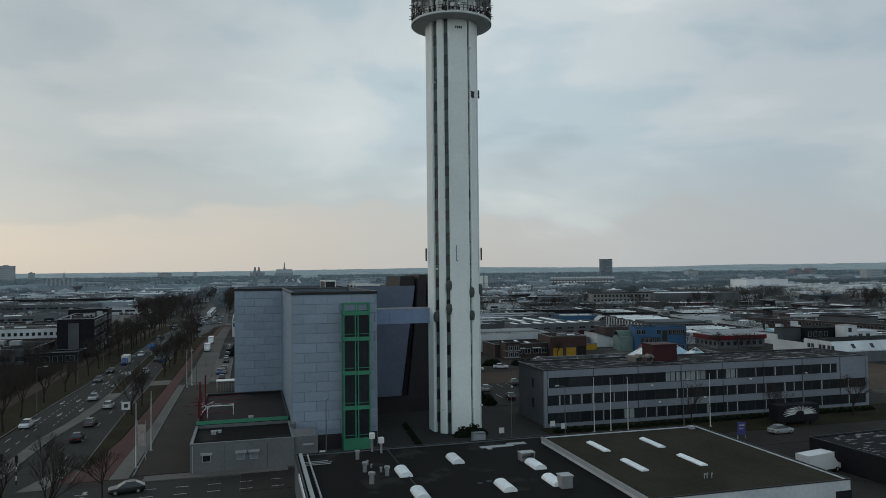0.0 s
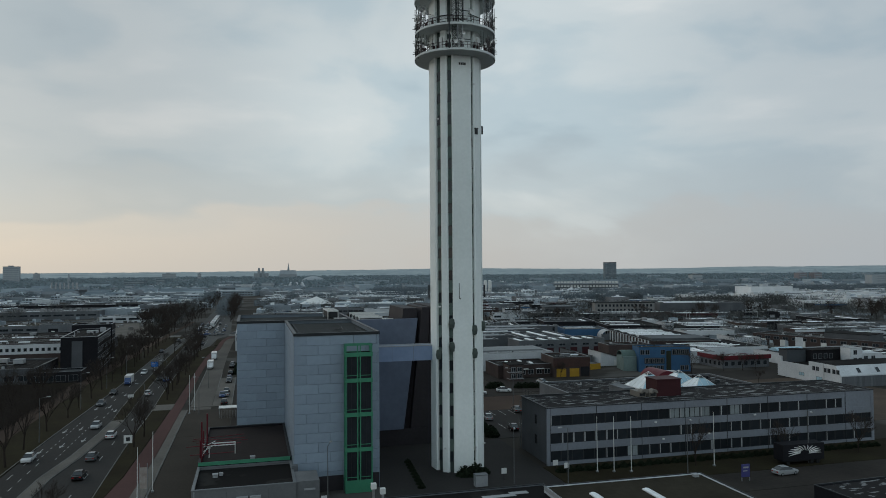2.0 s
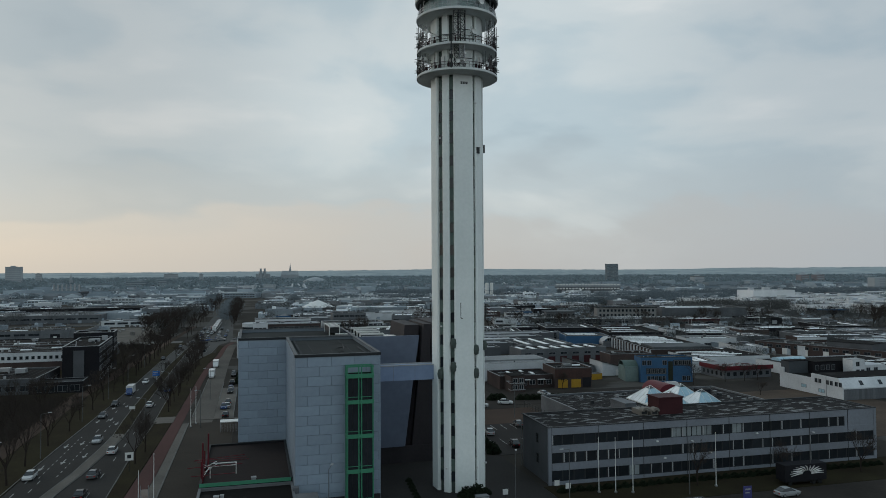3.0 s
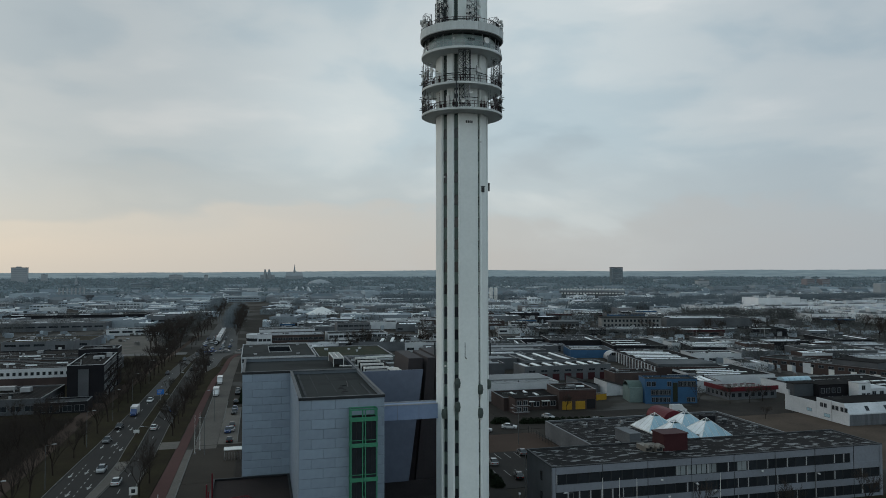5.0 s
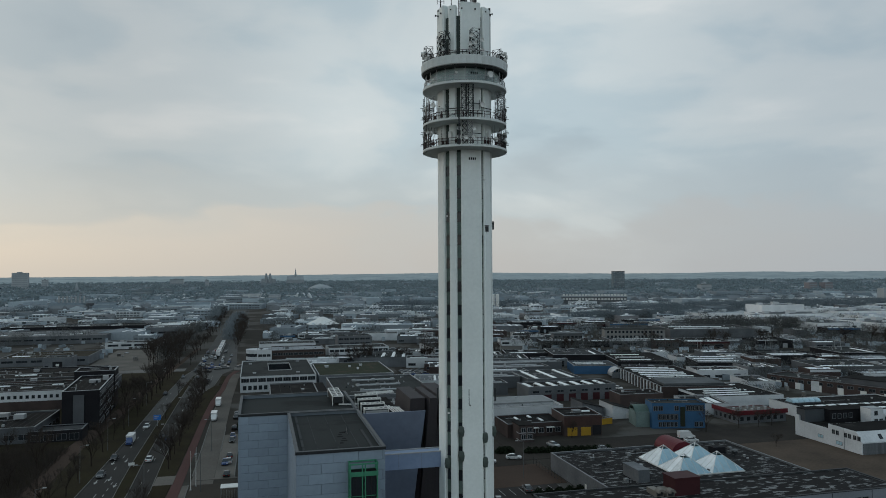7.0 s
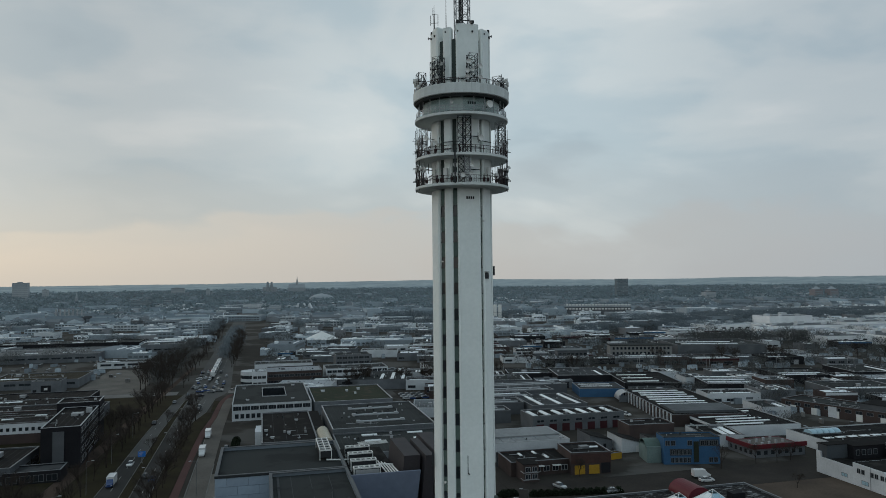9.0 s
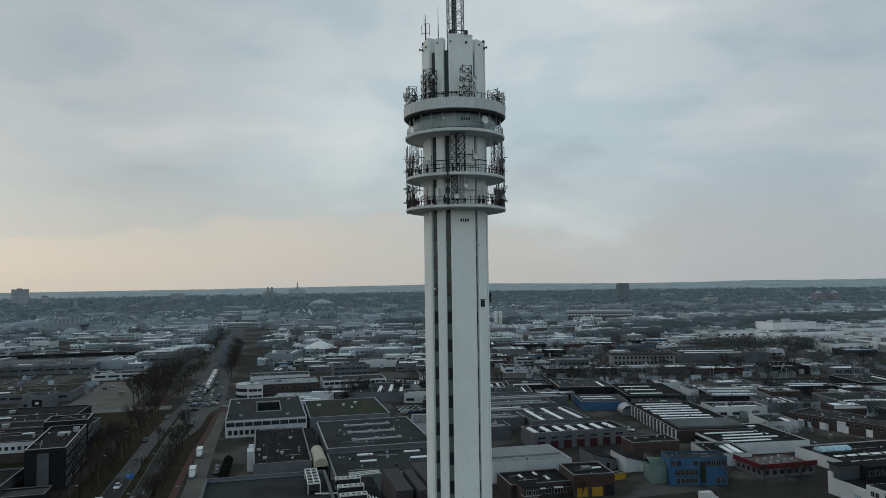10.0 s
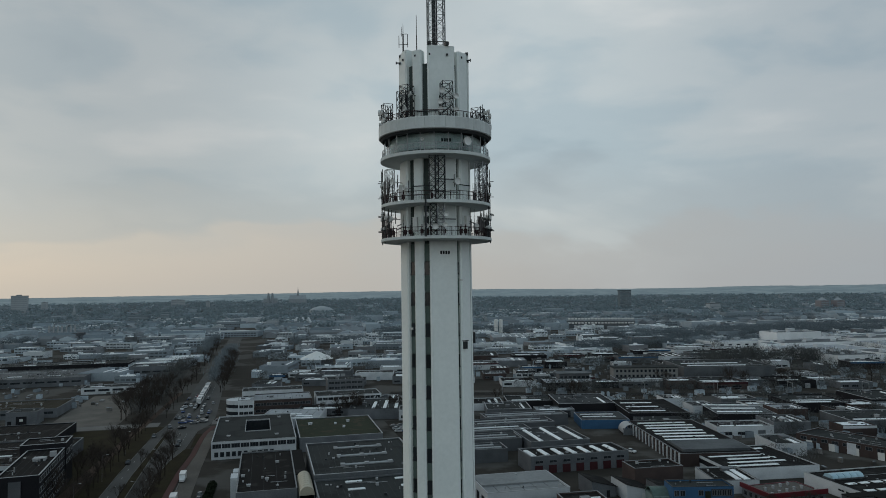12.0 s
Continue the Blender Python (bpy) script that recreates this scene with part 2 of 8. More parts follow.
EARTH = mat("bare_earth", (0.105, 0.080, 0.063), 0.95, (0.064, 0.050, 0.041), 0.1, 1.5, 1.0, 0.25, spec=0.05)
GROUNDMAT = patchy("town_ground", (0.048, 0.0425, 0.037), (0.086, 0.081, 0.075), 0.5, 0.022, rough=0.95)
KERB = mat("kerb_concrete", (0.20, 0.195, 0.185), 0.9, (0.12, 0.117, 0.11), 0.3, 2.0, 1.0, 0.1, spec=0.05)
PALEASPHALT = mat("pale_asphalt", (0.17, 0.163, 0.155), 0.8, (0.115, 0.11, 0.105), 0.05, 1.5, 1.0, 0.1, spec=0.05)
PAINT = mat("road_paint", (0.42, 0.42, 0.41), 0.7, (0.22, 0.22, 0.21), 0.8, 3.0, 1.0, 0.04)
BARK = mat("bark", (0.044, 0.034, 0.029), 0.95, (0.03, 0.024, 0.021), 1.0, 6.0, 1.0, 0.2, spec=0.05)
TWIG = mat("bare_twigs", (0.060, 0.049, 0.043), 0.95, (0.043, 0.036, 0.032), 0.4, 4.0, 1.0, 0.0, spec=0.05)
LEAF = mat("evergreen_leaves", (0.022, 0.030, 0.018), 0.85, (0.014, 0.02, 0.012), 0.6, 4.0, 1.0, 0.1, spec=0.05)
TYRE = mat("tyre_rubber", (0.02, 0.02, 0.02), 0.85)
CARGLASS = mat("car_glass", (0.02, 0.024, 0.028), 0.1, None, 1, 3, 0.3, 0.0, spec=0.6)
LAMPRED = mat("red_lamp_plastic", (0.35, 0.02, 0.02), 0.3)
LAMPCLEAR = mat("clear_lamp_plastic", (0.6, 0.6, 0.58), 0.2)
SIGNBLUE = mat("blue_sign", (0.03, 0.16, 0.50), 0.5, None, 0.5, 2.0, 0.3, 0.02)
# horizon haze is painted into this pale blue-grey dune colour
HILL = mat("hazy_dunes", (0.35, 0.40, 0.415), 1.0, (0.24, 0.285, 0.30), 0.009, 0.06, 1.0, 0.0)

# ---------------------------------------------------------------- building blocks
GRID = 18.5                                   # degrees by which streets and halls are turned
CG, SG = math.cos(radians(GRID)), math.sin(radians(GRID))


def g(a, b, z=0.0):
    """World place of a metres across and b metres along the main street."""
    return Vector((a * CG - b * SG, a * SG + b * CG, z))


def at(a, b, z=0.0, turn=0.0):
    p = g(a, b, z)
    return pose(p.x, p.y, p.z, 0, 0, GRID + turn)


def link(name, bm, material, smooth=False):
    me = bpy.data.meshes.new(name)
    if isinstance(bm, bmesh.types.BMesh):
        bm.normal_update()
        bm.to_mesh(me)
        bm.free()
    else:
        me.from_pydata(bm[0], [], bm[1])
        me.update()
    for m in material if isinstance(material, (list, tuple)) else [material]:
        me.materials.append(m)
    if smooth:
        for p in me.polygons:
            p.use_smooth = True
    return me


def part(name, bm, material, parent, label="", m=None, smooth=False):
    """One mesh object under a thing or under a part; bm is a bmesh, a pydata pair or a mesh to share."""
    me = bm if isinstance(bm, bpy.types.Mesh) else link(name, bm, material, smooth)
    ob = new(name, me)
    ob.parent = parent
    if m is not None:
        ob.matrix_basis = m
    if label:
        ob["label"] = label
    return ob


def thing(name, m, label, category, group=""):
    ob = new(name)
    ob.matrix_basis = m
    return tagged(ob, label, category, group)


def single(name, bm, material, m, label, category, group="", kind="", smooth=False):
    me = bm if isinstance(bm, bpy.types.Mesh) else link(name, bm, material, smooth)
    ob = new(name, me)
    ob.matrix_basis = m
    return tagged(ob, label, category, group, kind)


def box(bm, x0, x1, y0, y1, z0, z1, slot=0):
    v = [bm.verts.new(p) for p in ((x0, y0, z0), (x1, y0, z0), (x1, y1, z0), (x0, y1, z0), (x0, y0, z1), (x1, y0, z1), (x1, y1, z1), (x0, y1, z1))]
    for f in ((0, 3, 2, 1), (4, 5, 6, 7), (0, 1, 5, 4), (1, 2, 6, 5), (2, 3, 7, 6), (3, 0, 4, 7)):
        bm.faces.new([v[i] for i in f]).material_index = slot
    return v


def boxes(*rows):
    bm = bmesh.new()
    for r in rows:
        box(bm, *r)
    return bm


def ring(bm, x0, x1, y0, y1, t, z0, z1):
    """Four walls of thickness t round a rectangle."""
    o = [(x0, y0), (x1, y0), (x1, y1), (x0, y1)]
    i = [(x0 + t, y0 + t), (x1 - t, y0 + t), (x1 - t, y1 - t), (x0 + t, y1 - t)]
    vs = [[bm.verts.new((*p, z)) for p in loop] for loop in (o, i) for z in (z0, z1)]
    for k in range(4):
        n = (k + 1) % 4
        bm.faces.new((vs[0][k], vs[0][n], vs[1][n], vs[1][k]))
        bm.faces.new((vs[2][n], vs[2][k], vs[3][k], vs[3][n]))
        bm.faces.new((vs[1][k], vs[1][n], vs[3][n], vs[3][k]))
        bm.faces.new((vs[0][n], vs[0][k], vs[2][k], vs[2][n]))
    return bm


def turned(bm, profile, seg=48, a0=0.0, a1=360.0):
    """A solid of revolution round z from a closed outline of (r, z)."""
    full = abs(a1 - a0) > 359.9
    n = seg if full else seg + 1
    loops = []
    for k in range(n):
        a = radians(a0 + (a1 - a0) * k / seg)
        loops.append([bm.verts.new((r * math.cos(a), r * math.sin(a), z)) for r, z in profile])
    m = len(profile)
    for k in range(seg):
        p, q = loops[k], loops[(k + 1) % n]
        for j in range(m):
            i = (j + 1) % m
            if profile[j][0] < 1e-6 and profile[i][0] < 1e-6:
                continue
            bm.faces.new((p[j], q[j], q[i], p[i]))
    if not full:
        bm.faces.new(loops[0])
        bm.faces.new(loops[-1][::-1])
    return bm


def tube(bm, p, q, r, r2=None, sides=6):
    """A straight, maybe tapered, rod from p to q."""
    p, q = Vector(p), Vector(q)
    d = (q - p)
    if d.length < 1e-6:
        return
    turn = d.to_track_quat("Z", "Y")
    lo, hi = [], []
    for k in range(sides):
        a = 2 * math.pi * k / sides
        o = turn @ Vector((math.cos(a), math.sin(a), 0))
        lo.append(bm.verts.new(p + o * r))
        hi.append(bm.verts.new(q + o * (r if r2 is None else r2)))
    for k in range(sides):
        n = (k + 1) % sides
        bm.faces.new((lo[k], lo[n], hi[n], hi[k]))
    bm.faces.new(lo[::-1])
    bm.faces.new(hi)


def tubes(*rows, sides=6):
    bm = bmesh.new()
    for r in rows:
        tube(bm, *r, sides=sides)
    return bm


SHARED = {}


def unit(key, make):
    """One mesh for all alike pieces."""
    if key not in SHARED:
        SHARED[key] = make()
    return SHARED[key]


def window_mesh(w, h, bars=1, glass=None, rim=None):
    """A glazed unit in the plane y = 0 that looks to -y: a frame with mullions, and a set-back pane."""
    glass, rim = glass or GLASS, rim or COPING
    t = min(0.09, w * 0.08)

    def make_frame():
        bm = bmesh.new()
        o = [(0, 0), (w, 0), (w, h), (0, h)]
        i = [(t, t), (w - t, t), (w - t, h - t), (t, h - t)]
        vs = [[bm.verts.new((x, y, z)) for x, z in loop] for loop in (o, i) for y in (-0.05, 0.04)]
        for k in range(4):
            n = (k + 1) % 4
            bm.faces.new((vs[0][k], vs[0][n], vs[2][n], vs[2][k]))
            bm.faces.new((vs[2][k], vs[2][n], vs[3][n], vs[3][k]))
            bm.faces.new((vs[0][n], vs[0][k], vs[1][k], vs[1][n]))
            bm.faces.new((vs[1][n], vs[1][k], vs[3][k], vs[3][n]))
        for k in range(1, bars + 1):
            x = w * k / (bars + 1)
            box(bm, x - t / 2, x + t / 2, -0.04, 0.04, t, h - t)
        return link("window", bm, rim)

    key = (round(w, 2), round(h, 2))
    return unit(("win", *key, bars, rim.name), make_frame), unit(("pane", *key, glass.name), lambda: link("pane", boxes((t, w - t, -0.01, 0.03, t, h - t)), glass))


def window(t, meshes, m):
    f = part("window", meshes[0], None, t, m=m)
    part("pane", meshes[1], None, f)
    return f


def face_pose(face, w, d, x, z, out=0.0):
    """A local pose on one face of a w by d block, x along it from its left end as one looks at it."""
    if face == "front":
        return pose(x, -out, z)
    if face == "right":
        return pose(w + out, x, z, 0, 0, 90)
    if face == "left":
        return pose(-out, d - x, z, 0, 0, -90)
    return pose(w - x, d + out, z, 0, 0, 180)


def windows(t, face, w, d, x0, x1, n, z0, h, fill=0.7, bars=1, glass=None, rim=None):
    step = (x1 - x0) / n
    me = window_mesh(step * fill, h, bars, glass, rim)
    for k in range(n):
        window(t, me, face_pose(face, w, d, x0 + step * (k + (1 - fill) / 2), z0, 0.02))


def vent(t, x, y, z, s=0.8, h=0.7, material=None):
    bm = boxes((x - s / 2, x + s / 2, y - s / 2, y + s / 2, z, z + h * 0.8))
    box(bm, x - s * 0.6, x + s * 0.6, y - s * 0.6, y + s * 0.6, z + h * 0.8, z + h)
    part("roof_vent", bm, material or COPING, t)


OCCUPIED = []
CLUTTER = random.Random(404)


def roof_details(t, w, d, h):
    """Small fittings of a flat roof: caps, hatches, curbs, pipe runs and lapped felt seams."""
    r, bm = CLUTTER, bmesh.new()
    for k in range(int(2 + w * d / 90)):
        x, y, q = r.uniform(0.06, 0.9) * w, r.uniform(0.08, 0.9) * d, r.uniform(0.25, 0.9)
        box(bm, x, x + q, y, y + q * r.uniform(0.6, 1.3), h - 0.02, h + r.uniform(0.25, 0.9), r.choice((0, 0, 1, 2)))
    for k in range(int(1 + w / 14)):
        x, y = r.uniform(0.05, 0.6) * w, r.uniform(0.1, 0.9) * d
        box(bm, x, x + r.uniform(0.15, 0.35) * w, y, y + 0.14, h + 0.08, h + 0.2, r.choice((0, 2)))
    step = r.choice((2.0, 3.0, 4.0))
    for k in range(1, int(w / step)):
        box(bm, step * k, step * k + 0.1, 0.45, d - 0.45, h - 0.02, h + 0.025, 3)
    tagged(part("roof_clutter", bm, (PALECOPING, DARKCOPING, GALV, GREYFELT), t, "small roof caps, pipes and felt seams"), kind="stuff")


DETAILED = ("industrial_hall", "estate_hall", "estate_office", "factory_hall", "workshop", "shed", "warehouse", "pillared_hall", "blue_hall", "blue_office", "grey_office", "banded_hall", "garage_hall", "office_wing", "black_office", "cube_office")


def block(label, m, w, d, h, wall, roof, parapet=0.35, trim=None, name="industrial_hall", category="building", group="", hole=None, cw=0.42):
    """A flat-roofed block with parapet walls, a roof deck and a coping; its near left corner is the origin."""
    t = thing(name, m, label, category, group)
    OCCUPIED.append((m @ Vector((w / 2, d / 2, 0)), w, d))
    part("wall", ring(bmesh.new(), 0, w, 0, d, 0.3, 0, h + parapet), wall, t)
    if hole:
        x0, x1, y0, y1 = hole
        part("roof", boxes((0.3, w - 0.3, 0.3, y0, h - 0.3, h), (0.3, w - 0.3, y1, d - 0.3, h - 0.3, h), (0.3, x0, y0, y1, h - 0.3, h), (x1, w - 0.3, y0, y1, h - 0.3, h)), roof, t)
        part("courtyard_wall", ring(bmesh.new(), x0 - 0.25, x1 + 0.25, y0 - 0.25, y1 + 0.25, 0.25, h - 0.3, h + parapet), trim or COPING, t)
        part("courtyard_glazing", ring(bmesh.new(), x0 - 0.2, x1 + 0.2, y0 - 0.2, y1 + 0.2, 0.18, 0, h - 0.32), GLASS, t)
    else:
        part("roof", boxes((0.3, w - 0.3, 0.3, d - 0.3, h - 0.3, h)), roof, t)
    part("coping", ring(bmesh.new(), -0.06, w + 0.06, -0.06, d + 0.06, cw, h + parapet, h + parapet + 0.12), trim or COPING, t)
    if name in DETAILED and not hole:
        roof_details(t, w, d, h)
    return t


def strip_light(t, x, y, l, wd, z, along="x", h=0.45, material=None):
    """A long ridge skylight on a roof: a low kerb with a pitched top."""
    bm = bmesh.new()
    lx, ly = (l, wd) if along == "x" else (wd, l)
    box(bm, 0, lx, 0, ly, 0, h * 0.5)
    v = [bm.verts.new(p) for p in ((0, 0, h * .5), (lx, 0, h * .5), (lx, ly, h * .5), (0, ly, h * .5))]
    if along == "x":
        r = [bm.verts.new((0.1, ly / 2, h)), bm.verts.new((lx - 0.1, ly / 2, h))]
        for f in ((v[0], v[1], r[1], r[0]), (v[2], v[3], r[0], r[1]), (v[3], v[0], r[0]), (v[1], v[2], r[1])):
            bm.faces.new(f)
    else:
        r = [bm.verts.new((lx / 2, 0.1, h)), bm.verts.new((lx / 2, ly - 0.1, h))]
        for f in ((v[3], v[0], r[0], r[1]), (v[1], v[2], r[1], r[0]), (v[0], v[1], r[0]), (v[2], v[3], r[1])):
            bm.faces.new(f)
    part("skylight", bm, material or SKYL, t, m=pose(x, y, z))

# ---------------------------------------------------------------- ground, streets and verges


def sheet(name, rows, z, material, label, category, kind="structure"):
    """Thin slabs in street coordinates: (a0, a1, b0, b1)."""
    bm = bmesh.new()
    for a0, a1, b0, b1 in rows:
        n = max(1, int((b1 - b0) // 60))
        for k in range(n):
            box(bm, a0, a1, b0 + (b1 - b0) * k / n, b0 + (b1 - b0) * (k + 1) / n, -0.3, z)
    return single(name, bm, material, at(0, 0), label, category, kind=kind)


gr = bmesh.new()
bmesh.ops.create_circle(gr, cap_ends=True, segments=64, radius=4900)
single("ground", gr, GROUNDMAT, pose(0, 0, -0.02), "dull grey-brown town ground reaching the horizon", "ground", kind="structure")

def ribbon(name, rows, z, material, label, category):
    """A thin slab along the street through rows of (b, a from, a to)."""
    bm = bmesh.new()
    for lane in rows:
        loops = [[bm.verts.new(p) for p in ((a0, b, -0.3), (a1, b, -0.3), (a1, b, z), (a0, b, z))] for b, a0, a1 in lane]
        for p, q in zip(loops, loops[1:]):
            for k in range(4):
                n = (k + 1) % 4
                bm.faces.new((p[k], p[n], q[n], q[k]))
        bm.faces.new(loops[0][::-1])
        bm.faces.new(loops[-1])
    return single(name, bm, material, at(0, 0), label, category, kind="structure")


SOUTHBOUND = [(-190, -76.4, -69.2), (-16, -76.0, -69.6), (11, -75.7, -69.1), (26, -75.5, -67.4), (45, -75.1, -66.3), (58, -74.7, -66.0), (72, -74.2, -66.6), (95, -73.6, -67.1), (132, -73.0, -67.4), (187, -72.6, -67.8), (219, -71.8, -67.0), (258, -70.6, -66.2), (280, -67.9, -62.8), (300, -67.4, -60.0), (340, -67.0, -57.6), (600, -67.8, -57.6), (1000, -68.5, -57.6), (1500, -70.0, -57.6)]
NORTHBOUND = [(-190, -67.2, -57.4), (-16, -67.4, -57.9), (11, -66.9, -58.4), (24, -65.3, -58.6), (40, -64.0, -58.9), (51, -63.3, -58.7), (64, -63.3, -58.6), (94, -64.1, -59.2), (130, -64.5, -59.4), (185, -64.8, -59.0), (205, -64.8, -57.4), (225, -64.8, -53.8), (262, -64.6, -52.2), (280, -61.6, -47.4), (300, -59.9, -46.2), (380, -57.5, -48.0), (505, -57.5, -52.0), (1500, -57.5, -51.6)]
def cut(rows, b, near):
    """The rows of a carriageway on one side of b."""
    k = next(i for i, r in enumerate(rows) if r[0] >= b)
    u = (b - rows[k - 1][0]) / (rows[k][0] - rows[k - 1][0])
    edge = (b, *(p + (q - p) * u for p, q in zip(rows[k - 1][1:], rows[k][1:])))
    return rows[:k] + [edge] if near else [edge] + rows[k:]


# far stretch is painted paler to stand for grazing sky reflection
ribbon("far_road", [cut(SOUTHBOUND, 150, False), cut(NORTHBOUND, 196, False)], 0.03, FARASPHALT, "grey asphalt carriageway towards the crossing, grazing sheen in its colour", "road")
ribbon("road", [cut(SOUTHBOUND, 150, True), cut(NORTHBOUND, 196, True)], 0.03, ASPHALT, "grey asphalt dual carriageway with worn lane markings", "road")
sheet("side_street", [(-150, -36, -43, -20)], 0.024, ASPHALT, "dark grey asphalt side street meeting the dual carriageway", "road")
sheet("cross_street", [(-140, -72, 281, 292), (-47, 40, 279, 291)], 0.024, PALEASPHALT, "grey asphalt side streets crossing the dual carriageway", "road")
ribbon("service_road", [[(66, -49.8, -44.6), (190, -49.8, -44.4), (213, -48.3, -44.0), (244, -47.7, -43.6), (262, -46.6, -43.0)]], 0.05, SERVICE, "worn asphalt service road with parked vehicles", "road")
sheet("parking_bay", [(-44.5, -39.6, 70.5, 120)], 0.052, PALEPAVE, "pale paved parking bays beside the service road", "paving")
sheet("access_path", [(-58.5, -54.0, 67.6, 75.4), (-49.9, -38, 69.6, 70.4)], 0.15, PALEPAVE, "pale paved access across the verge", "paving")
sheet("driveway", [(-50.1, -39.8, -16, 36), (-50.0, -39.4, 36.1, 65.9)], 0.05, DRIVE, "grey-brown brick-paved driveway beside the low building", "paving")
ribbon("service_lane", [[(-60, -89, -84.4), (40, -88.2, -83.4), (85, -88.0, -83.4), (112, -88.6, -83.9), (165, -86.0, -81.6), (250, -83.2, -79.4), (300, -79.8, -76.8), (400, -75.5, -73.0)]], 0.05, BROWNPAVE, "reddish brown lane behind a row of bare trees", "road")
sheet("front_street", [(-35.9, 95, -27.5, -18.5)], 0.04, OLDASPHALT, "grey asphalt side street in front of the tower", "road")
ribbon("cycle_path", [[(-17, -60.0, -53.2), (-3, -56.6, -52.6), (8, -55.4, -52.4), (23, -55.0, -52.0), (49, -54.5, -51.8), (84, -53.9, -51.6), (135, -53.5, -51.4), (160, -53.2, -51.0), (185, -52.6, -50.3), (213, -50.5, -48.5), (244, -50.0, -47.9), (258, -48.9, -46.8), (274, -46.6, -43.8)]], 0.07, REDPATH, "red asphalt cycle path along the road", "path")
ribbon("pavement", [[(-17, -53.1, -50.6), (19, -51.9, -50.2), (66, -51.6, -50.2)], [(-19.2, -48.6, -29.5), (-16.6, -48.6, -29.5)], [(-19.5, -63.6, -60.2), (-8, -60.4, -59.0)]], 0.1, PALEPAVE, "pale paved footpath beside the cycle path", "path")
ribbon("verge", [[(-190, -84.0, -76.5), (40, -83.2, -75.3), (72, -83.2, -74.4), (112, -83.7, -73.5), (165, -81.4, -72.9), (219, -80.2, -72.0), (256, -79.2, -70.8), (279, -78.0, -68.2)], [(-10, -58.5, -57.0), (8, -58.2, -55.5), (49, -58.5, -54.6), (94, -59.0, -54.0), (130, -59.2, -53.7), (185, -58.8, -52.7), (205, -57.2, -51.3), (225, -53.6, -50.6)],
                  [(58, -65.9, -63.5), (72, -66.4, -63.6), (95, -66.9, -64.3), (132, -67.2, -64.7), (187, -67.6, -65.0), (219, -66.8, -65.0), (262, -65.8, -64.8)], [(228, -51.8, -50.3), (256, -52.0, -49.4)], [(0, -160, -88.9), (85, -160, -88.3), (112, -160, -88.8), (165, -160, -86.3), (279, -160, -81.6)]], 0.13, GRASS, "winter grass verge with bare soil patches", "grass")
ribbon("median_kerb", [[(-16, -69.4, -67.6), (11, -68.9, -67.1), (26, -67.2, -65.4), (45, -66.1, -63.9), (57.9, -65.8, -63.4)]], 0.16, PALEPAVE, "narrow paved median with a pale kerb", "kerb")
sheet("forecourt", [(-15, 14, -18.3, 16), (14.1, 36, 16, 44)], 0.06, PAVING, "dark brick-paved forecourt and parking at the tower foot", "paving")
sheet("gravel_yard", [(14.1, 39, 44.1, 61.8)], 0.05, BROWNPAVE, "brown gravel yard beside the parking", "paving")
# grass material stands in for dark paving here
sheet("front_verge", [(14.2, 96, -18.4, -6.2)], 0.07, GRASS, "dark strip in front of the office, grass standing in for paving", "grass")
sheet("yard", [(-39.3, -28.5, 22, 120)], 0.06, OLDASPHALT, "worn asphalt yard with parked cars", "paving")
sheet("parking_plot", [(-126, -92, 292.2, 402)], 0.05, PALEPAVE, "pale paved plot beside the crossing", "paving")
sheet("bare_plot", [(93, 138, 8, 65.9)], 0.05, EARTH, "bare earth plot behind the office building", "soil")
sheet("estate_street", [(14, 35.9, 62, 86), (36, 150, 66, 84), (36, 46, 84, 260), (104, 113, 84, 250)], 0.05, OLDASPHALT, "worn asphalt street of the industrial estate", "road")


def dashes(name, rows, label):
    """Painted lines: (a, b0, b1, dash, gap, width)."""
    bm = bmesh.new()
    for a, b0, b1, dash, gap, wd in rows:
        b = b0
        while b < b1:
            box(bm, a - wd / 2, a + wd / 2, b, min(b + dash, b1), 0.0, 0.036)
            b += dash + gap
    return single(name, bm, PAINT, at(0, 0), label, "road marking", kind="structure")


dashes("lane_marking", [(-74.0, -15, 24, 3, 6, 0.15), (-71.8, -15, 24, 2, 3, 0.15), (-72.6, 24, 60, 1, 2.0, 0.18), (-69.6, 24, 60, 1, 2.0, 0.18), (-70.4, 62, 215, 3, 9, 0.15), (-68.6, 62, 76, 2, 3, 0.15), (-61.6, -15, 200, 3, 9, 0.15), (-56.4, 226, 262, 3, 3, 0.15), (-59.6, 210, 262, 3, 3, 0.15), (-62.4, 345, 900, 3, 9, 0.2), (-54.6, 345, 900, 3, 9, 0.2)], "worn white lane lines on the asphalt")
st2 = bmesh.new()
for b in (-23.0, -26.2, -33.5):
    for k in range(60):
        a = -140 + 4.0 * k
        if a < -10 and not -78 < a < -56 and (b > -27 or a < -38):
            box(st2, a, a + 1.6, b - 0.07, b + 0.07, 0.0, 0.045)
for k in range(9):
    box(st2, -79.5, -79.0, -42 + 2.4 * k, -40.8 + 2.4 * k, 0.0, 0.03)
    box(st2, -55.2, -54.7, -42 + 2.4 * k, -40.8 + 2.4 * k, 0.0, 0.03)
single("street_marking", st2, PAINT, at(0, 0), "worn white dashes on the side street", "road marking", kind="structure")
am = bmesh.new()
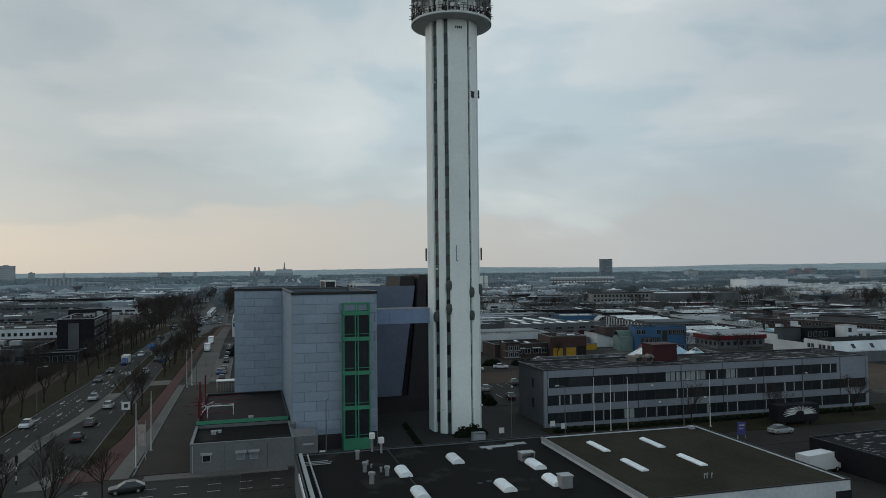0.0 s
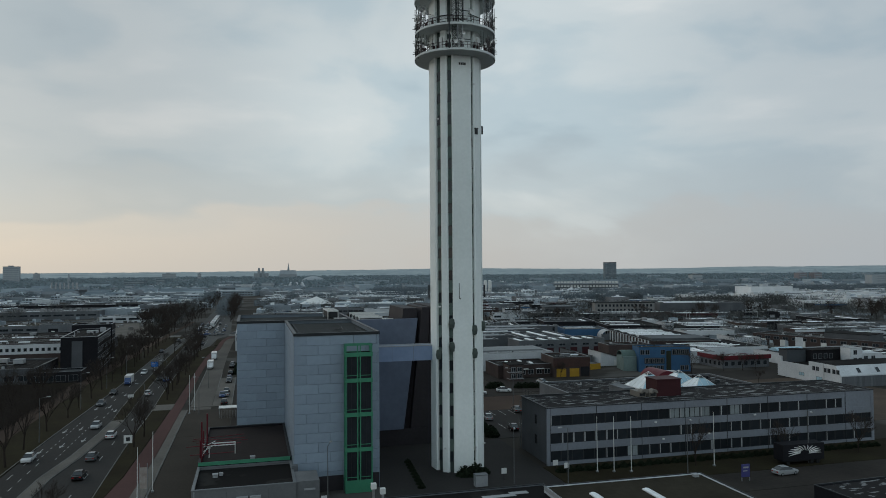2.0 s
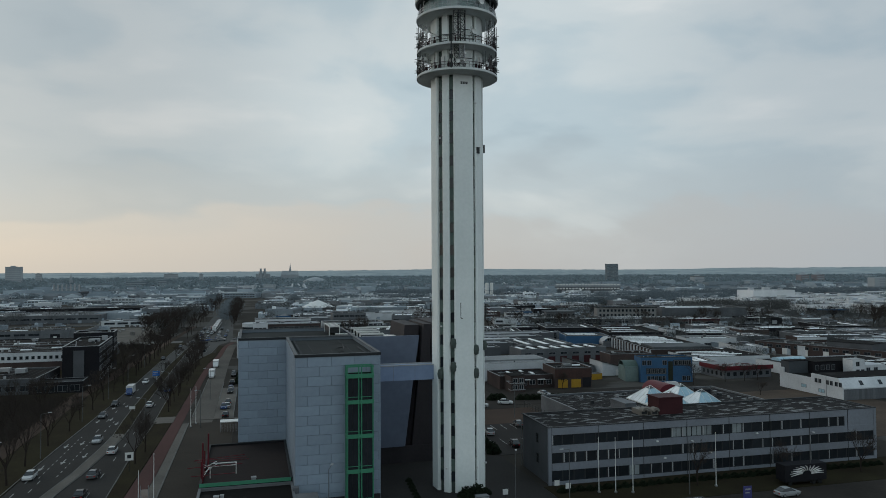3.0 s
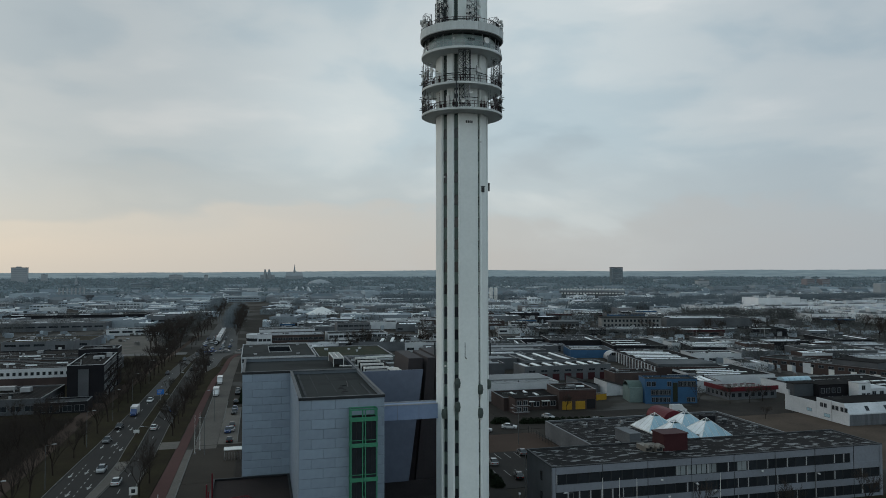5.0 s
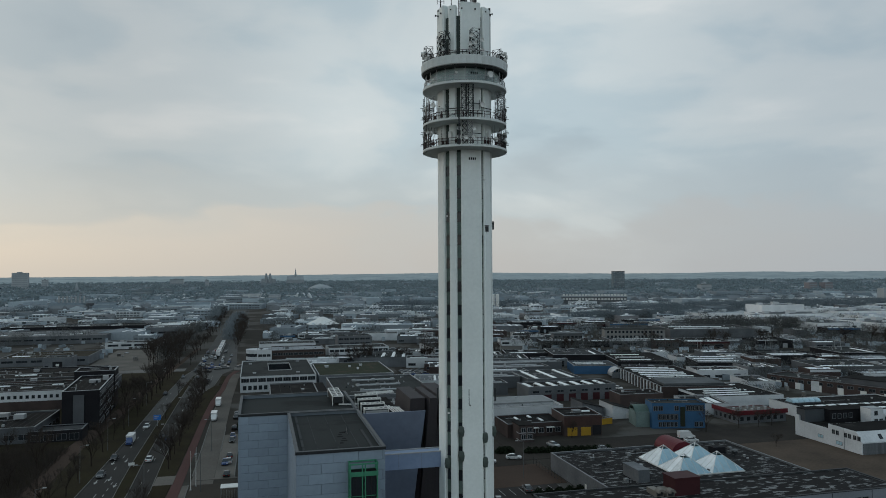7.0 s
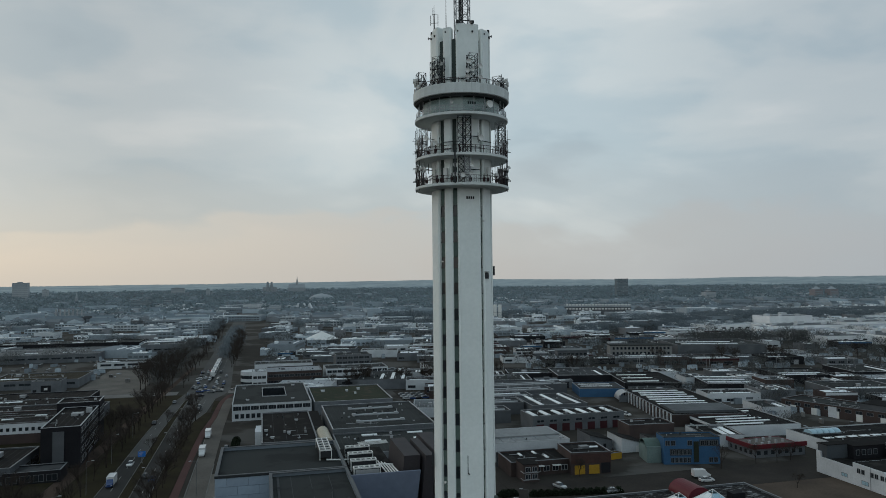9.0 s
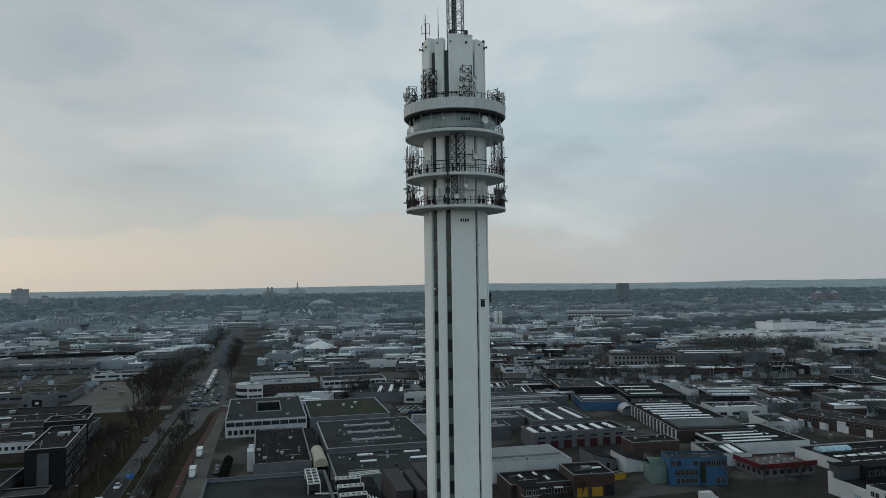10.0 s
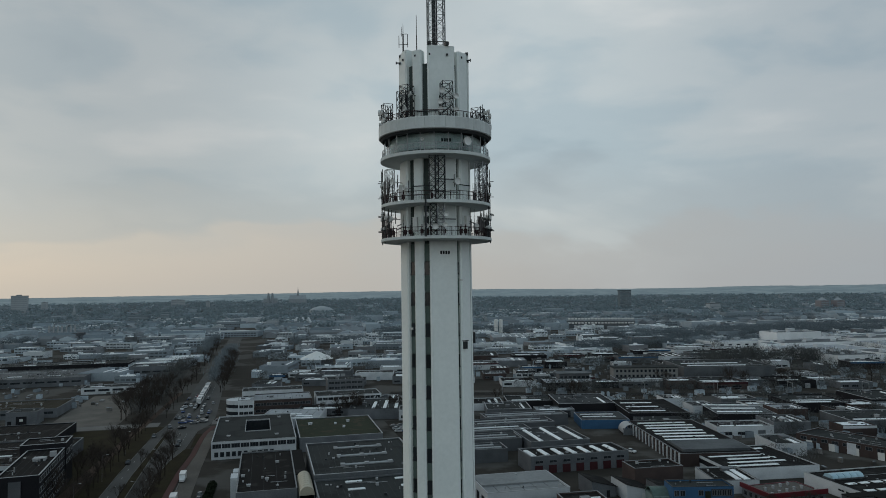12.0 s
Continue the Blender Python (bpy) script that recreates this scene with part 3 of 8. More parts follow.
for a, b in ((-74.0, 30), (-73.8, 48), (-71.1, 34), (-71.0, 50), (-68.0, 38), (-67.6, 52), (-72.6, 74), (-69.8, 76), (-67.5, 70), (-72.0, 92), (-69.0, 94)):
    box(am, a - 0.1, a + 0.1, b, b + 3.2, 0, 0.036)
    v = [am.verts.new(p) for p in ((a - 0.5, b + 1.0, 0.037), (a + 0.5, b + 1.0, 0.037), (a, b - 0.9, 0.037))]
    am.faces.new(v)
single("road_arrows", am, PAINT, at(0, 0), "white painted arrows on the carriageway", "road marking", kind="structure")
pm = bmesh.new()
for k in range(9):
    box(pm, 16 + k * 2.5, 16.12 + k * 2.5, 24, 29, 0.05, 0.066)
    box(pm, 16 + k * 2.5, 16.12 + k * 2.5, 38, 43, 0.05, 0.066)
single("parking_bay_lines", pm, PAINT, at(0, 0), "white painted parking bay lines", "road marking", kind="structure")

# ---------------------------------------------------------------- telecommunication tower
TOWER = pose(0.7, -0.9, 0)
FACE = -90 + 16.5                              # heading of the wide front rib
tower = thing("telecom_tower", TOWER, "tall pale concrete telecommunication tower with ribbed shaft and antenna decks", "tower")
R, TOP = 4.72, 96.3
RING1, RING2, RING3, RING4 = 71.6, 76.0, 82.0, 85.1


def rib(a0, a1, r, depth, z0, z1):
    """A wall segment between two headings: flat outside face with rounded arrises, set on the core."""
    p = [Vector((r * math.cos(radians(a)), r * math.sin(radians(a)), 0)) for a in (a0, a1)]
    n = ((p[0] + p[1]) / 2).normalized()
    s = (p[1] - p[0]).normalized()
    c = 0.2
    k = 1 - depth / r
    loop = [p[0] * k, p[0] - n * c, p[0] + s * c, p[1] - s * c, p[1] - n * c, p[1] * k]
    bm = bmesh.new()
    lo, hi = ([bm.verts.new(v + Vector((0, 0, z))) for v in loop] for z in (z0, z1))
    for k in range(6):
        q = (k + 1) % 6
        bm.faces.new((lo[k], lo[q], hi[q], hi[k]))
    bm.faces.new(lo[::-1])
    bm.faces.new(hi)
    return bm


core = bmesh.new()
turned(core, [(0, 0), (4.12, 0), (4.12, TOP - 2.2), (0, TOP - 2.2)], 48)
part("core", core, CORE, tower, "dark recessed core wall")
# ribs by heading from the front, to the right positive: (from, to, wide?)
RIBS = ((-90, -51.5, 1), (-36.8, -20.6, 0), (-9.8, 34.2, 1), (41.4, 66.5, 0), (73.5, 121, 1), (129, 150, 0), (159, 205, 1), (213, 262, 0))
VIEW = -90 + 4.5
for a0, a1, wide in RIBS:
    part("wide_rib" if wide else "narrow_rib", rib(VIEW + a0, VIEW + a1, R, 1.25, 0, TOP if wide else TOP - 0.5), CONCRETE, tower)
# windows and ledges in the slots between the ribs
slot_win = unit("slotwin", lambda: link("slot_window", boxes((-0.42, 0.42, -0.12, 0.0, 0, 1.5), (-0.42, 0.42, -0.2, 0.0, -0.14, 0)), GLASS))
slot_led = unit("slotled", lambda: link("slot_panel", boxes((-0.42, 0.42, -0.1, 0.0, 0, 2.15)), mat("slot_grey_green", (0.11, 0.15, 0.135), 0.5, (0.07, 0.10, 0.09), 0.4, 2.0, 1.0, 0.05, var=0.15)))
for q in (0, 1, 2, 3, 7):
    a = VIEW + (RIBS[q][1] + (RIBS[(q + 1) % 8][0] + (360 if q == 7 else 0))) / 2
    for k in range(18):
        m = pose(0, 0, 0, 0, 0, a + 90) @ pose(0, -4.12, 2.0 + 3.85 * k)
        part("slot_window", slot_win, None, tower, m=m)
        part("slot_panel", slot_led, None, tower, m=m @ pose(0, 0, 1.6))
# antenna decks: round slabs with a chamfered underside
def deck_slab(z, r, t, name="deck"):
    bm = bmesh.new()
    turned(bm, [(3.9, z - 0.05), (r - 0.5, z - 0.05), (r - 0.12, z + 0.0), (r, z + 0.06), (r, z + t), (3.9, z + t)], 72)
    part(name, bm, SLAB, tower, smooth=False)


deck_slab(RING1, 7.2, 0.42)
deck_slab(RING2, 7.15, 0.42)
deck_slab(RING3, 7.2, 0.45)
deck_slab(RING4 - 0.05, 7.3, 0.3, "drum_floor")
# drum parapet out of precast panels
pan = unit("precast", lambda: link("parapet_panel", turned(bmesh.new(), [(7.12, 0), (7.36, 0), (7.40, 0.06), (7.40, 1.44), (7.36, 1.5), (7.12, 1.5)], 2, -4.92, 4.92), mat("pale_precast", (0.66, 0.69, 0.68), 0.75, (0.55, 0.575, 0.565), 0.4, 3.0, 1.0, 0.08, var=0.06)))
for k in range(36):
    part("parapet_panel", pan, None, tower, m=pose(0, 0, RING4, 0, 0, k * 10))
# glazed gallery between the drum and the deck under it
gal = bmesh.new()
turned(gal, [(6.0, RING3 + 0.45), (6.1, RING3 + 0.45), (6.1, RING3 + 0.8), (6.0, RING3 + 0.8)], 48)
part("gallery_sill", gal, CORE, tower)
gal = bmesh.new()
turned(gal, [(5.8, RING3 + 0.45), (5.9, RING3 + 0.45), (5.9, RING4), (5.8, RING4)], 40)
part("gallery_wall", gal, mat("gallery_grey", (0.46, 0.53, 0.51), 0.4, (0.35, 0.41, 0.39), 0.5, 2.0, 1.0, 0.05), tower)
post = unit("galpost", lambda: link("gallery_post", boxes((6.64, 6.72, -0.035, 0.035, 0, RING4 - RING3 - 0.45)), GALV))
for k in range(24):
    part("gallery_post", post, None, tower, m=pose(0, 0, RING3 + 0.45, 0, 0, k * 15 + 4))
gp = unit("galpane", lambda: link("gallery_pane", turned(bmesh.new(), [(6.66, 0.1), (6.69, 0.1), (6.69, 2.4), (6.66, 2.4)], 2, -6.6, 6.6), CLEAR))
for k in range(24):
    if k % 4 != 1:
        part("gallery_pane", gp, None, tower, m=pose(0, 0, RING3 + 0.5, 0, 0, k * 15 + 11.5))
soff = bmesh.new()
turned(soff, [(4.6, RING4 - 0.35), (7.0, RING4 - 0.35), (7.25, RING4 - 0.06), (4.6, RING4 - 0.06)], 48)
# shade under the drum is put into this near-black colour
part("drum_soffit", soff, mat("shaded_soffit", (0.055, 0.06, 0.06), 0.8), tower)


RAIL = mat("rust_red_primer", (0.046, 0.024, 0.025), 0.7, (0.028, 0.017, 0.018), 1.0, 4.0, 1.0, 0.05)


def railing(z, r, h=1.1, n=36, material=None):
    """Deck railing: posts, each a part, with two round rails."""
    rail = bmesh.new()
    for zz in (h, h * 0.55):
        turned(rail, [(r - 0.03, z + zz - 0.03), (r + 0.03, z + zz - 0.03), (r + 0.03, z + zz + 0.03), (r - 0.03, z + zz + 0.03)], 48)
    for k in range(220):
        c, q = math.cos(2 * math.pi * k / 220) * r, math.sin(2 * math.pi * k / 220) * r
        tube(rail, (c, q, z + 0.05), (c, q, z + h - 0.02), 0.012, sides=3)
    part("rail", rail, material or RAIL, tower)
    p = unit(("railpost", round(h, 2)), lambda: link("rail_post", tubes((((0, 0, 0)), (0, 0, h), 0.04)), material or RAIL))
    for k in range(n):
        a = radians(360 / n * k)
        part("rail_post", p, None, tower, m=pose(r * math.cos(a), r * math.sin(a), z))


railing(RING1 + 0.42, 6.95)
railing(RING2 + 0.42, 6.95)
railing(RING3 + 0.45, 6.95, 1.0, 30, GALV)
railing(RING4 + 0.25, 6.9, 2.1, 40)


def lattice(h, s, bays, r=0.05, legs=4):
    """A square lattice mast: legs, rungs and crossed braces."""
    bm = bmesh.new()
    c = [(-s / 2, -s / 2), (s / 2, -s / 2), (s / 2, s / 2), (-s / 2, s / 2)]
    for x, y in c:
        tube(bm, (x, y, 0), (x, y, h), r, sides=5)
    for k in range(bays):
        z0, z1 = h * k / bays, h * (k + 1) / bays
        for j in range(4):
            (x0, y0), (x1, y1) = c[j], c[(j + 1) % 4]
            tube(bm, (x0, y0, z1), (x1, y1, z1), r * 0.6, sides=4)
            tube(bm, (x0, y0, z0), (x1, y1, z1), r * 0.55, sides=4)
            tube(bm, (x1, y1, z0), (x0, y0, z1), r * 0.55, sides=4)
    return bm


def dish_mesh(r):
    def make():
        bm = bmesh.new()
        turned(bm, [(0, 0.02), (r * 0.6, -0.03), (r, -0.14), (r, 0.12), (r * 0.75, 0.26), (0, 0.3)], 20)
        tube(bm, (0, 0, 0.28), (0, 0, 0.75), 0.07)
        return link("dish", bm, DISH)
    return unit(("dish", r), make)


def on_deck(heading, r, z, face=0.0):
    """A pose on a deck: heading in degrees from the front of the tower, to the right positive."""
    a = radians(-90 + 4 + heading)
    return pose(r * math.cos(a), r * math.sin(a), z, 0, 0, heading + 4 + face)


def dish(heading, r, z, size):
    # the bowl looks outwards
    part("antenna_dish", dish_mesh(size), None, tower, "round white antenna dish", m=on_deck(heading, r, z) @ pose(0, 0, 0, -90))
    part("dish_bracket", unit("dbr", lambda: link("dish_bracket", tubes(((0, 0.2, -0.6), (0, 0.2, 1.0), 0.05), ((0, 0.2, 0), (0, 0.9, 0), 0.05)), STEEL)), None, tower, m=on_deck(heading, r - 0.6, z))


def whip(heading, r, z, h, w=0.05):
    part("whip_antenna", unit(("whip", h), lambda: link("whip_antenna", tubes(((0, 0, 0), (0, 0, h), w, w * 0.4), ((-0.2, 0, h * .45), (0.2, 0, h * .45), 0.025), ((-0.15, 0, h * .7), (0.15, 0, h * .7), 0.02)), STEEL)), None, tower, m=on_deck(heading, r, z))


def sector(heading, r, z, h=1.7):
    """A box-shaped sector antenna on a pole."""
    me = unit(("sector", h), lambda: link("sector_antenna", boxes((-0.06, 0.06, -0.17, -0.1, 0.7, 0.3 + h), (-0.03, 0.03, -0.03, 0.03, 0, h + 0.6), (-0.04, 0.04, -0.12, 0, 0.5, 0.58), (-0.04, 0.04, -0.12, 0, h, h + 0.08)), mat("antenna_grey", (0.085, 0.075, 0.075), 0.5, None, 1.0, 3.0, 0.5, 0.03, var=0.5)))
    part("sector_antenna", me, None, tower, m=on_deck(heading, r, z))


def mast(heading, r, z, h, s=0.9, bays=5, material=None):
    part("lattice_mast", lattice(h, s, bays), material or STEEL, tower, "dark lattice antenna mast", m=on_deck(heading, r, z))


rng = random.Random(5)
mast(-1, 6.2, RING2 + 0.42, 5.4, 1.15, 5)
mast(6, 6.2, RING2 + 0.42, 5.4, 1.15, 5)
mast(66, 6.3, RING2 + 0.42, 5.2, 1.1, 5, GALV)
mast(78, 6.3, RING2 + 0.42, 5.2, 1.1, 5)
mast(-68, 6.3, RING2 + 0.42, 4.4, 1.0, 4, GALV)
mast(-2, 6.4, RING1 + 0.42, 3.9, 0.8, 5)
mast(6, 6.4, RING1 + 0.42, 3.9, 0.8, 5, GALV)
z4 = RING4 + 0.25
mast(16, 5.7, z4, 5.9, 1.3, 6)
mast(-36, 5.8, z4, 5.7, 1.3, 6)
mast(-39, 6.4, z4, 4.9, 0.9, 5)
mast(-70, 6.5, z4, 4.0, 1.2, 3)
mast(62, 6.3, z4, 3.1, 1.3, 3, STEEL)
mast(80, 6.4, z4, 2.2, 1.2, 2)
for hd, r, z, s in ((9, 6.5, z4 + 4.6, 0.34), (25, 6.5, z4 + 4.0, 0.36), (7, 6.6, z4 + 3.2, 0.34), (7, 6.6, z4 + 2.2, 0.36), (25, 6.5, z4 + 2.3, 0.36), (-40, 6.4, z4 + 4.3, 0.3), (-30, 6.2, z4 + 4.6, 0.3), (-78, 7.2, z4 + 2.4, 0.3), (-70, 7.2, z4 + 2.9, 0.3), (-64, 7.0, z4 + 2.2, 0.26), (86, 7.2, z4 + 2.0, 0.3), (76, 7.2, z4 + 3.0, 0.28), (14, 6.7, z4 + 3.3, 0.28), (-27, 6.2, z4 + 1.2, 0.4), (-84, 6.9, z4 + 2.9, 0.36), (-80, 7.0, z4 + 0.5, 0.36), (-62, 7.0, z4 + 0.9, 0.36), (84, 7.2, z4 + 0.8, 0.32), (74, 7.2, z4 + 1.8, 0.3), (54, 6.8, z4 + 1.7, 0.34), (62, 7.0, z4 + 0.9, 0.3),
                    (-88, 7.3, z4 + 3.4, 0.4), (-66, 7.2, z4 + 1.8, 0.34), (-52, 6.9, z4 + 1.0, 0.3), (-74, 7.3, z4 + 1.4, 0.3), (90, 7.3, z4 + 1.4, 0.36), (80, 7.3, z4 + 2.5, 0.36), (68, 7.2, z4 + 2.6, 0.3), (96, 7.2, z4 + 0.6, 0.3), (44, 6.7, z4 + 1.2, 0.3), (2, 6.8, z4 + 1.3, 0.34), (-34, 6.6, z4 + 2.6, 0.28),
                    (36, 6.95, RING3 + 1.75, 0.55), (-14, 6.2, RING3 + 2.0, 0.22),
                    (-9, 7.0, RING1 + 3.0, 0.34), (-9, 7.1, RING1 + 1.6, 0.34), (11, 6.8, RING1 + 3.0, 0.3), (0, 7.0, RING1 + 1.5, 0.36), (10, 6.9, RING1 + 1.7, 0.3), (-58, 6.8, RING1 + 2.8, 0.42), (48, 6.8, RING1 + 1.6, 0.42), (-82, 7.0, RING1 + 3.6, 0.4), (-72, 7.0, RING2 + 2.6, 0.45), (-52, 6.8, RING2 + 3.0, 0.4), (30, 5.6, RING2 + 2.9, 0.45), (-40, 6.0, RING2 + 2.2, 0.3)):
    dish(hd, r, z, s)
for k in range(46):
    sector(rng.choice((-1, 1)) * rng.uniform(52, 100), rng.uniform(6.3, 7.0), rng.choice((RING1, RING1, RING2)) + 0.42, rng.choice((1.5, 2.0, 2.6)))
for k in range(54):
    whip(rng.choice((-1, 1)) * rng.uniform(48, 100), rng.uniform(6.5, 7.1), rng.choice((RING1 + 0.42, RING1 + 0.42, RING2 + 0.42, z4)), rng.choice((1.6, 2.0, 2.4, 3.0)))
for k in range(22):
    part("equipment_box", unit("eqbox", lambda: link("equipment_box", boxes((-0.16, 0.16, -0.14, 0.14, 0.3, 0.85), (-0.04, 0.04, -0.04, 0.04, 0, 1.4)), RAIL)), None, tower, m=on_deck(rng.uniform(-100, 100), rng.uniform(6.2, 6.8), rng.choice((RING1 + 0.42, RING2 + 0.42, z4))))
for k in range(20):
    whip(rng.choice((-1, 1)) * rng.uniform(35, 100), rng.uniform(6.6, 7.0), rng.choice((RING1 + 0.42, RING2 + 0.42, z4)), rng.choice((2.2, 2.8, 3.4)))
for k in range(12):
    sector(180 + rng.uniform(-80, 80), rng.uniform(6.4, 7.0), rng.choice((RING1, RING2)) + 0.42, rng.choice((1.5, 2.0)))
# vertical cable tray in front of the lower decks, horizontal pipes on the shaft
part("cable_tray", boxes((-0.1, 0.1, -0.08, 0.06, 0, 5.0)), STEEL, tower, m=on_deck(-9, 7.22, RING1 + 0.3))
for hd0, hd1, z in ((2, 34, RING2 + 3.2), (-34, -4, RING2 + 2.4), (4, 30, RING1 + 2.6), (-34, -20, RING2 + 1.3), (2, 34, RING2 + 1.6), (-34, 14, z4 + 2.5), (-22, 14, z4 + 1.3), (-88, -60, RING1 + 2.2), (-86, -62, RING1 + 1.7), (58, 86, RING1 + 2.4), (-84, -62, RING2 + 2.4), (30, 60, RING2 + 2.6)):
    p, q = (on_deck(hd, 5.1, z).translation for hd in (hd0, hd1))
    part("support_pipe", tubes((p, q, 0.07)), STEEL, tower)
for hd0, hd1, r, z in ((-92, -58, 6.9, RING1 + 2.9), (-92, -56, 6.9, RING1 + 2.1), (60, 92, 6.9, RING1 + 2.7), (-90, -60, 6.9, RING2 + 2.5), (62, 90, 6.9, RING2 + 3.0)):
    p, q = (on_deck(hd, r, z).translation for hd in (hd0, hd1))
    part("support_pipe", tubes((p, q, 0.05)), STEEL, tower)
pole = unit("antpole", lambda: link("antenna_pole", tubes(((0, 0, -0.6), (0, 0, 4.6), 0.06), ((0, 0, 1.0), (0, -0.5, 1.0), 0.05), ((0, 0, 3.0), (0, -0.5, 3.0), 0.05), ((-0.3, 0, 3.9), (0.3, 0, 3.9), 0.04)), STEEL))
for hd, z in ((-91, RING1 + 0.4), (-80, RING1 + 0.4), (-66, RING1 + 0.4), (72, RING1 + 0.4), (80, RING1 + 0.4), (90, RING1 + 0.4), (-88, RING2 + 0.4), (-74, RING2 + 0.4), (86, RING2 + 0.4)):
    part("antenna_pole", pole, None, tower, m=on_deck(hd, 7.08, z))
    dish(hd + 3, 7.1, z + 2.6, 0.26)
    dish(hd - 2, 7.1, z + 1.3, 0.2)
for hd, z in ((47, RING1 + 1.2), (-28, RING1 + 1.0), (-54, RING2 + 0.9)):
    part("equipment_cabinet", boxes((-0.28, 0.28, -0.3, 0.1, 0, 1.8), (-0.3, 0.3, -0.32, 0.12, 1.8, 1.86)), DISH, tower, "white equipment cabinet on the deck", m=on_deck(hd, 5.25, z))
# four vents under the lowest deck and on the gallery
for zz, rr in ((RING1 - 1.75, R * math.cos(radians(22.2)) + 0.02), (RING4 - 1.4, 5.92)):
    for k in range(4):
        part("wall_vent", unit(("wv", rr), lambda: link("wall_vent", boxes((-0.11, 0.11, -0.04, 0.05, 0, 0.42)), DARKCOPING if rr < 5 else CORE)), None, tower, m=pose(0, 0, 0, 0, 0, FACE + 90) @ pose(0.22 + 0.33 * k - 0.55, -rr, zz))
# fittings on the shaft: horn-like covers, brackets, lightning rods
hood = unit("hood", lambda: link("cable_hood", turned(bmesh.new(), [(0, -0.9), (0.42, -0.75), (0.55, 0.0), (0.42, 0.75), (0, 0.9)], 14), mat("dark_green_grey", (0.08, 0.10, 0.09), 0.6)))
for hd, z in ((-12.5, 25.3), (-12.5, 21.3), (39.0, 24.1), (39.0, 20.1), (-44, 19.9), (74, 24.6)):
    part("cable_hood", hood, None, tower, m=on_deck(hd, 4.62, z))
part("bracket", boxes((-0.35, 0.35, -0.5, 0, 0, 0.9), (-0.42, 0.42, -0.6, 0, 0.95, 1.05)), STEEL, tower, "dark steel bracket on the shaft", m=on_deck(48, 4.3, 58.0))
part("bracket", boxes((-0.12, 0.12, -0.3, 0, 0, 1.4)), STEEL, tower, m=on_deck(84, 4.6, 58.5))
part("conduit", tubes(((0, 0, 0), (0, 0, 2.6), 0.06), ((0, 0, 0), (0.28, 0, -0.15), 0.09)), STEEL, tower, m=on_deck(4, 4.42, 29.6))
for hd in (-84, 78):
    part("side_antenna", boxes((-0.12, 0.12, -0.35, -0.1, 0, 2.2)), STEEL, tower, m=on_deck(hd, 4.7, 29.6))
for hd, z in ((-42, 60.5), (40, 66.5), (-40, 28.0), (38, 4.0), (-28, 4.0), (72, 4.2)):
    part("obstruction_lamp", boxes((-0.12, 0.12, -0.35, 0, 0, 0.25)), DISH, tower, m=on_deck(hd, 4.6, z))
# top of the shaft: brackets, lattice mast and thin aerials
for hd in (-78, 70):
    part("roof_bracket", boxes((-0.06, 0.06, -0.45, 0.3, 0, 0.14), (-0.16, 0.16, -0.5, -0.4, -0.08, 0.22)), STEEL, tower, m=on_deck(hd, 4.6, TOP - 1.2))
for hd in (-6, 22):
    part("roof_lamp", boxes((-0.2, 0.2, -0.5, 0.2, 0, 0.45)), STEEL, tower, m=on_deck(hd, 4.3, TOP))
for hd in (-78, -60, -30, -6, 22, 50, 74):
    part("drain_spout", boxes((-0.1, 0.1, -0.12, 0.1, 0, 0.25)), STEEL, tower, m=on_deck(hd, 4.6, TOP - 1.3))
part("roof_rail", tubes((on_deck(-6, 4.2, TOP + 0.6).translation, on_deck(22, 4.2, TOP + 0.6).translation, 0.06)), STEEL, tower)
part("roof_plate", turned(bmesh.new(), [(0, TOP - 4.1), (3.8, TOP - 4.1), (3.8, TOP - 3.8), (0, TOP - 3.8)], 24), FELT, tower)
top_mast = part("top_mast", lattice(22, 2.15, 12, 0.07), mat("mast_grey", (0.26, 0.27, 0.28), 0.5, None, 0.5, 3, 0.6, 0.05, metal=0.4), tower, "grey steel lattice mast on the tower top", m=pose(0.3, 0.2, TOP - 3.8, 0, 0, 12))
for x, y, r in ((-0.5, -0.6, 0.14), (-0.25, -0.7, 0.12), (0.0, -0.65, 0.1)):
    part("feeder_cable", tubes(((x, y, 0), (x, y, 21.5), r)), STEEL, top_mast)
part("roof_aerial", tubes(((-4.0, -0.8, TOP - 0.6), (-4.0, -0.8, TOP + 2.9), 0.11, 0.09), ((-4.0, -0.8, TOP + 2.9), (-4.0, -0.8, TOP + 4.3), 0.05, 0.02), ((-4.55, -0.8, TOP + 1.5), (-3.4, -0.8, TOP + 1.5), 0.04), ((-4.55, -0.8, TOP + 1.1), (-4.55, -0.8, TOP + 2.7), 0.045),
                          ((-3.4, -0.8, TOP + 1.1), (-3.4, -0.8, TOP + 2.9), 0.045), ((-4.3, -0.8, TOP + 2.9), (-3.5, -0.8, TOP + 2.9), 0.03), ((-4.2, -0.8, TOP + 2.6), (-4.2, -0.8, TOP + 3.9), 0.03)), STEEL, tower, "forked roof aerial")
part("roof_aerial", tubes(((-2.05, -2.2, TOP - 0.6), (-2.05, -2.2, TOP + 2.2), 0.07, 0.06), ((-2.05, -2.2, TOP + 2.2), (-2.05, -2.2, TOP + 4.9), 0.045, 0.025)), STEEL, tower)
for k in range(2):
    part("roof_lamp", boxes((-0.1, 0.25, -0.3, 0.2, 0, 0.3)), STEEL, tower, m=pose(-4.4 + 8.7 * k, -1.0, TOP - 0.35))

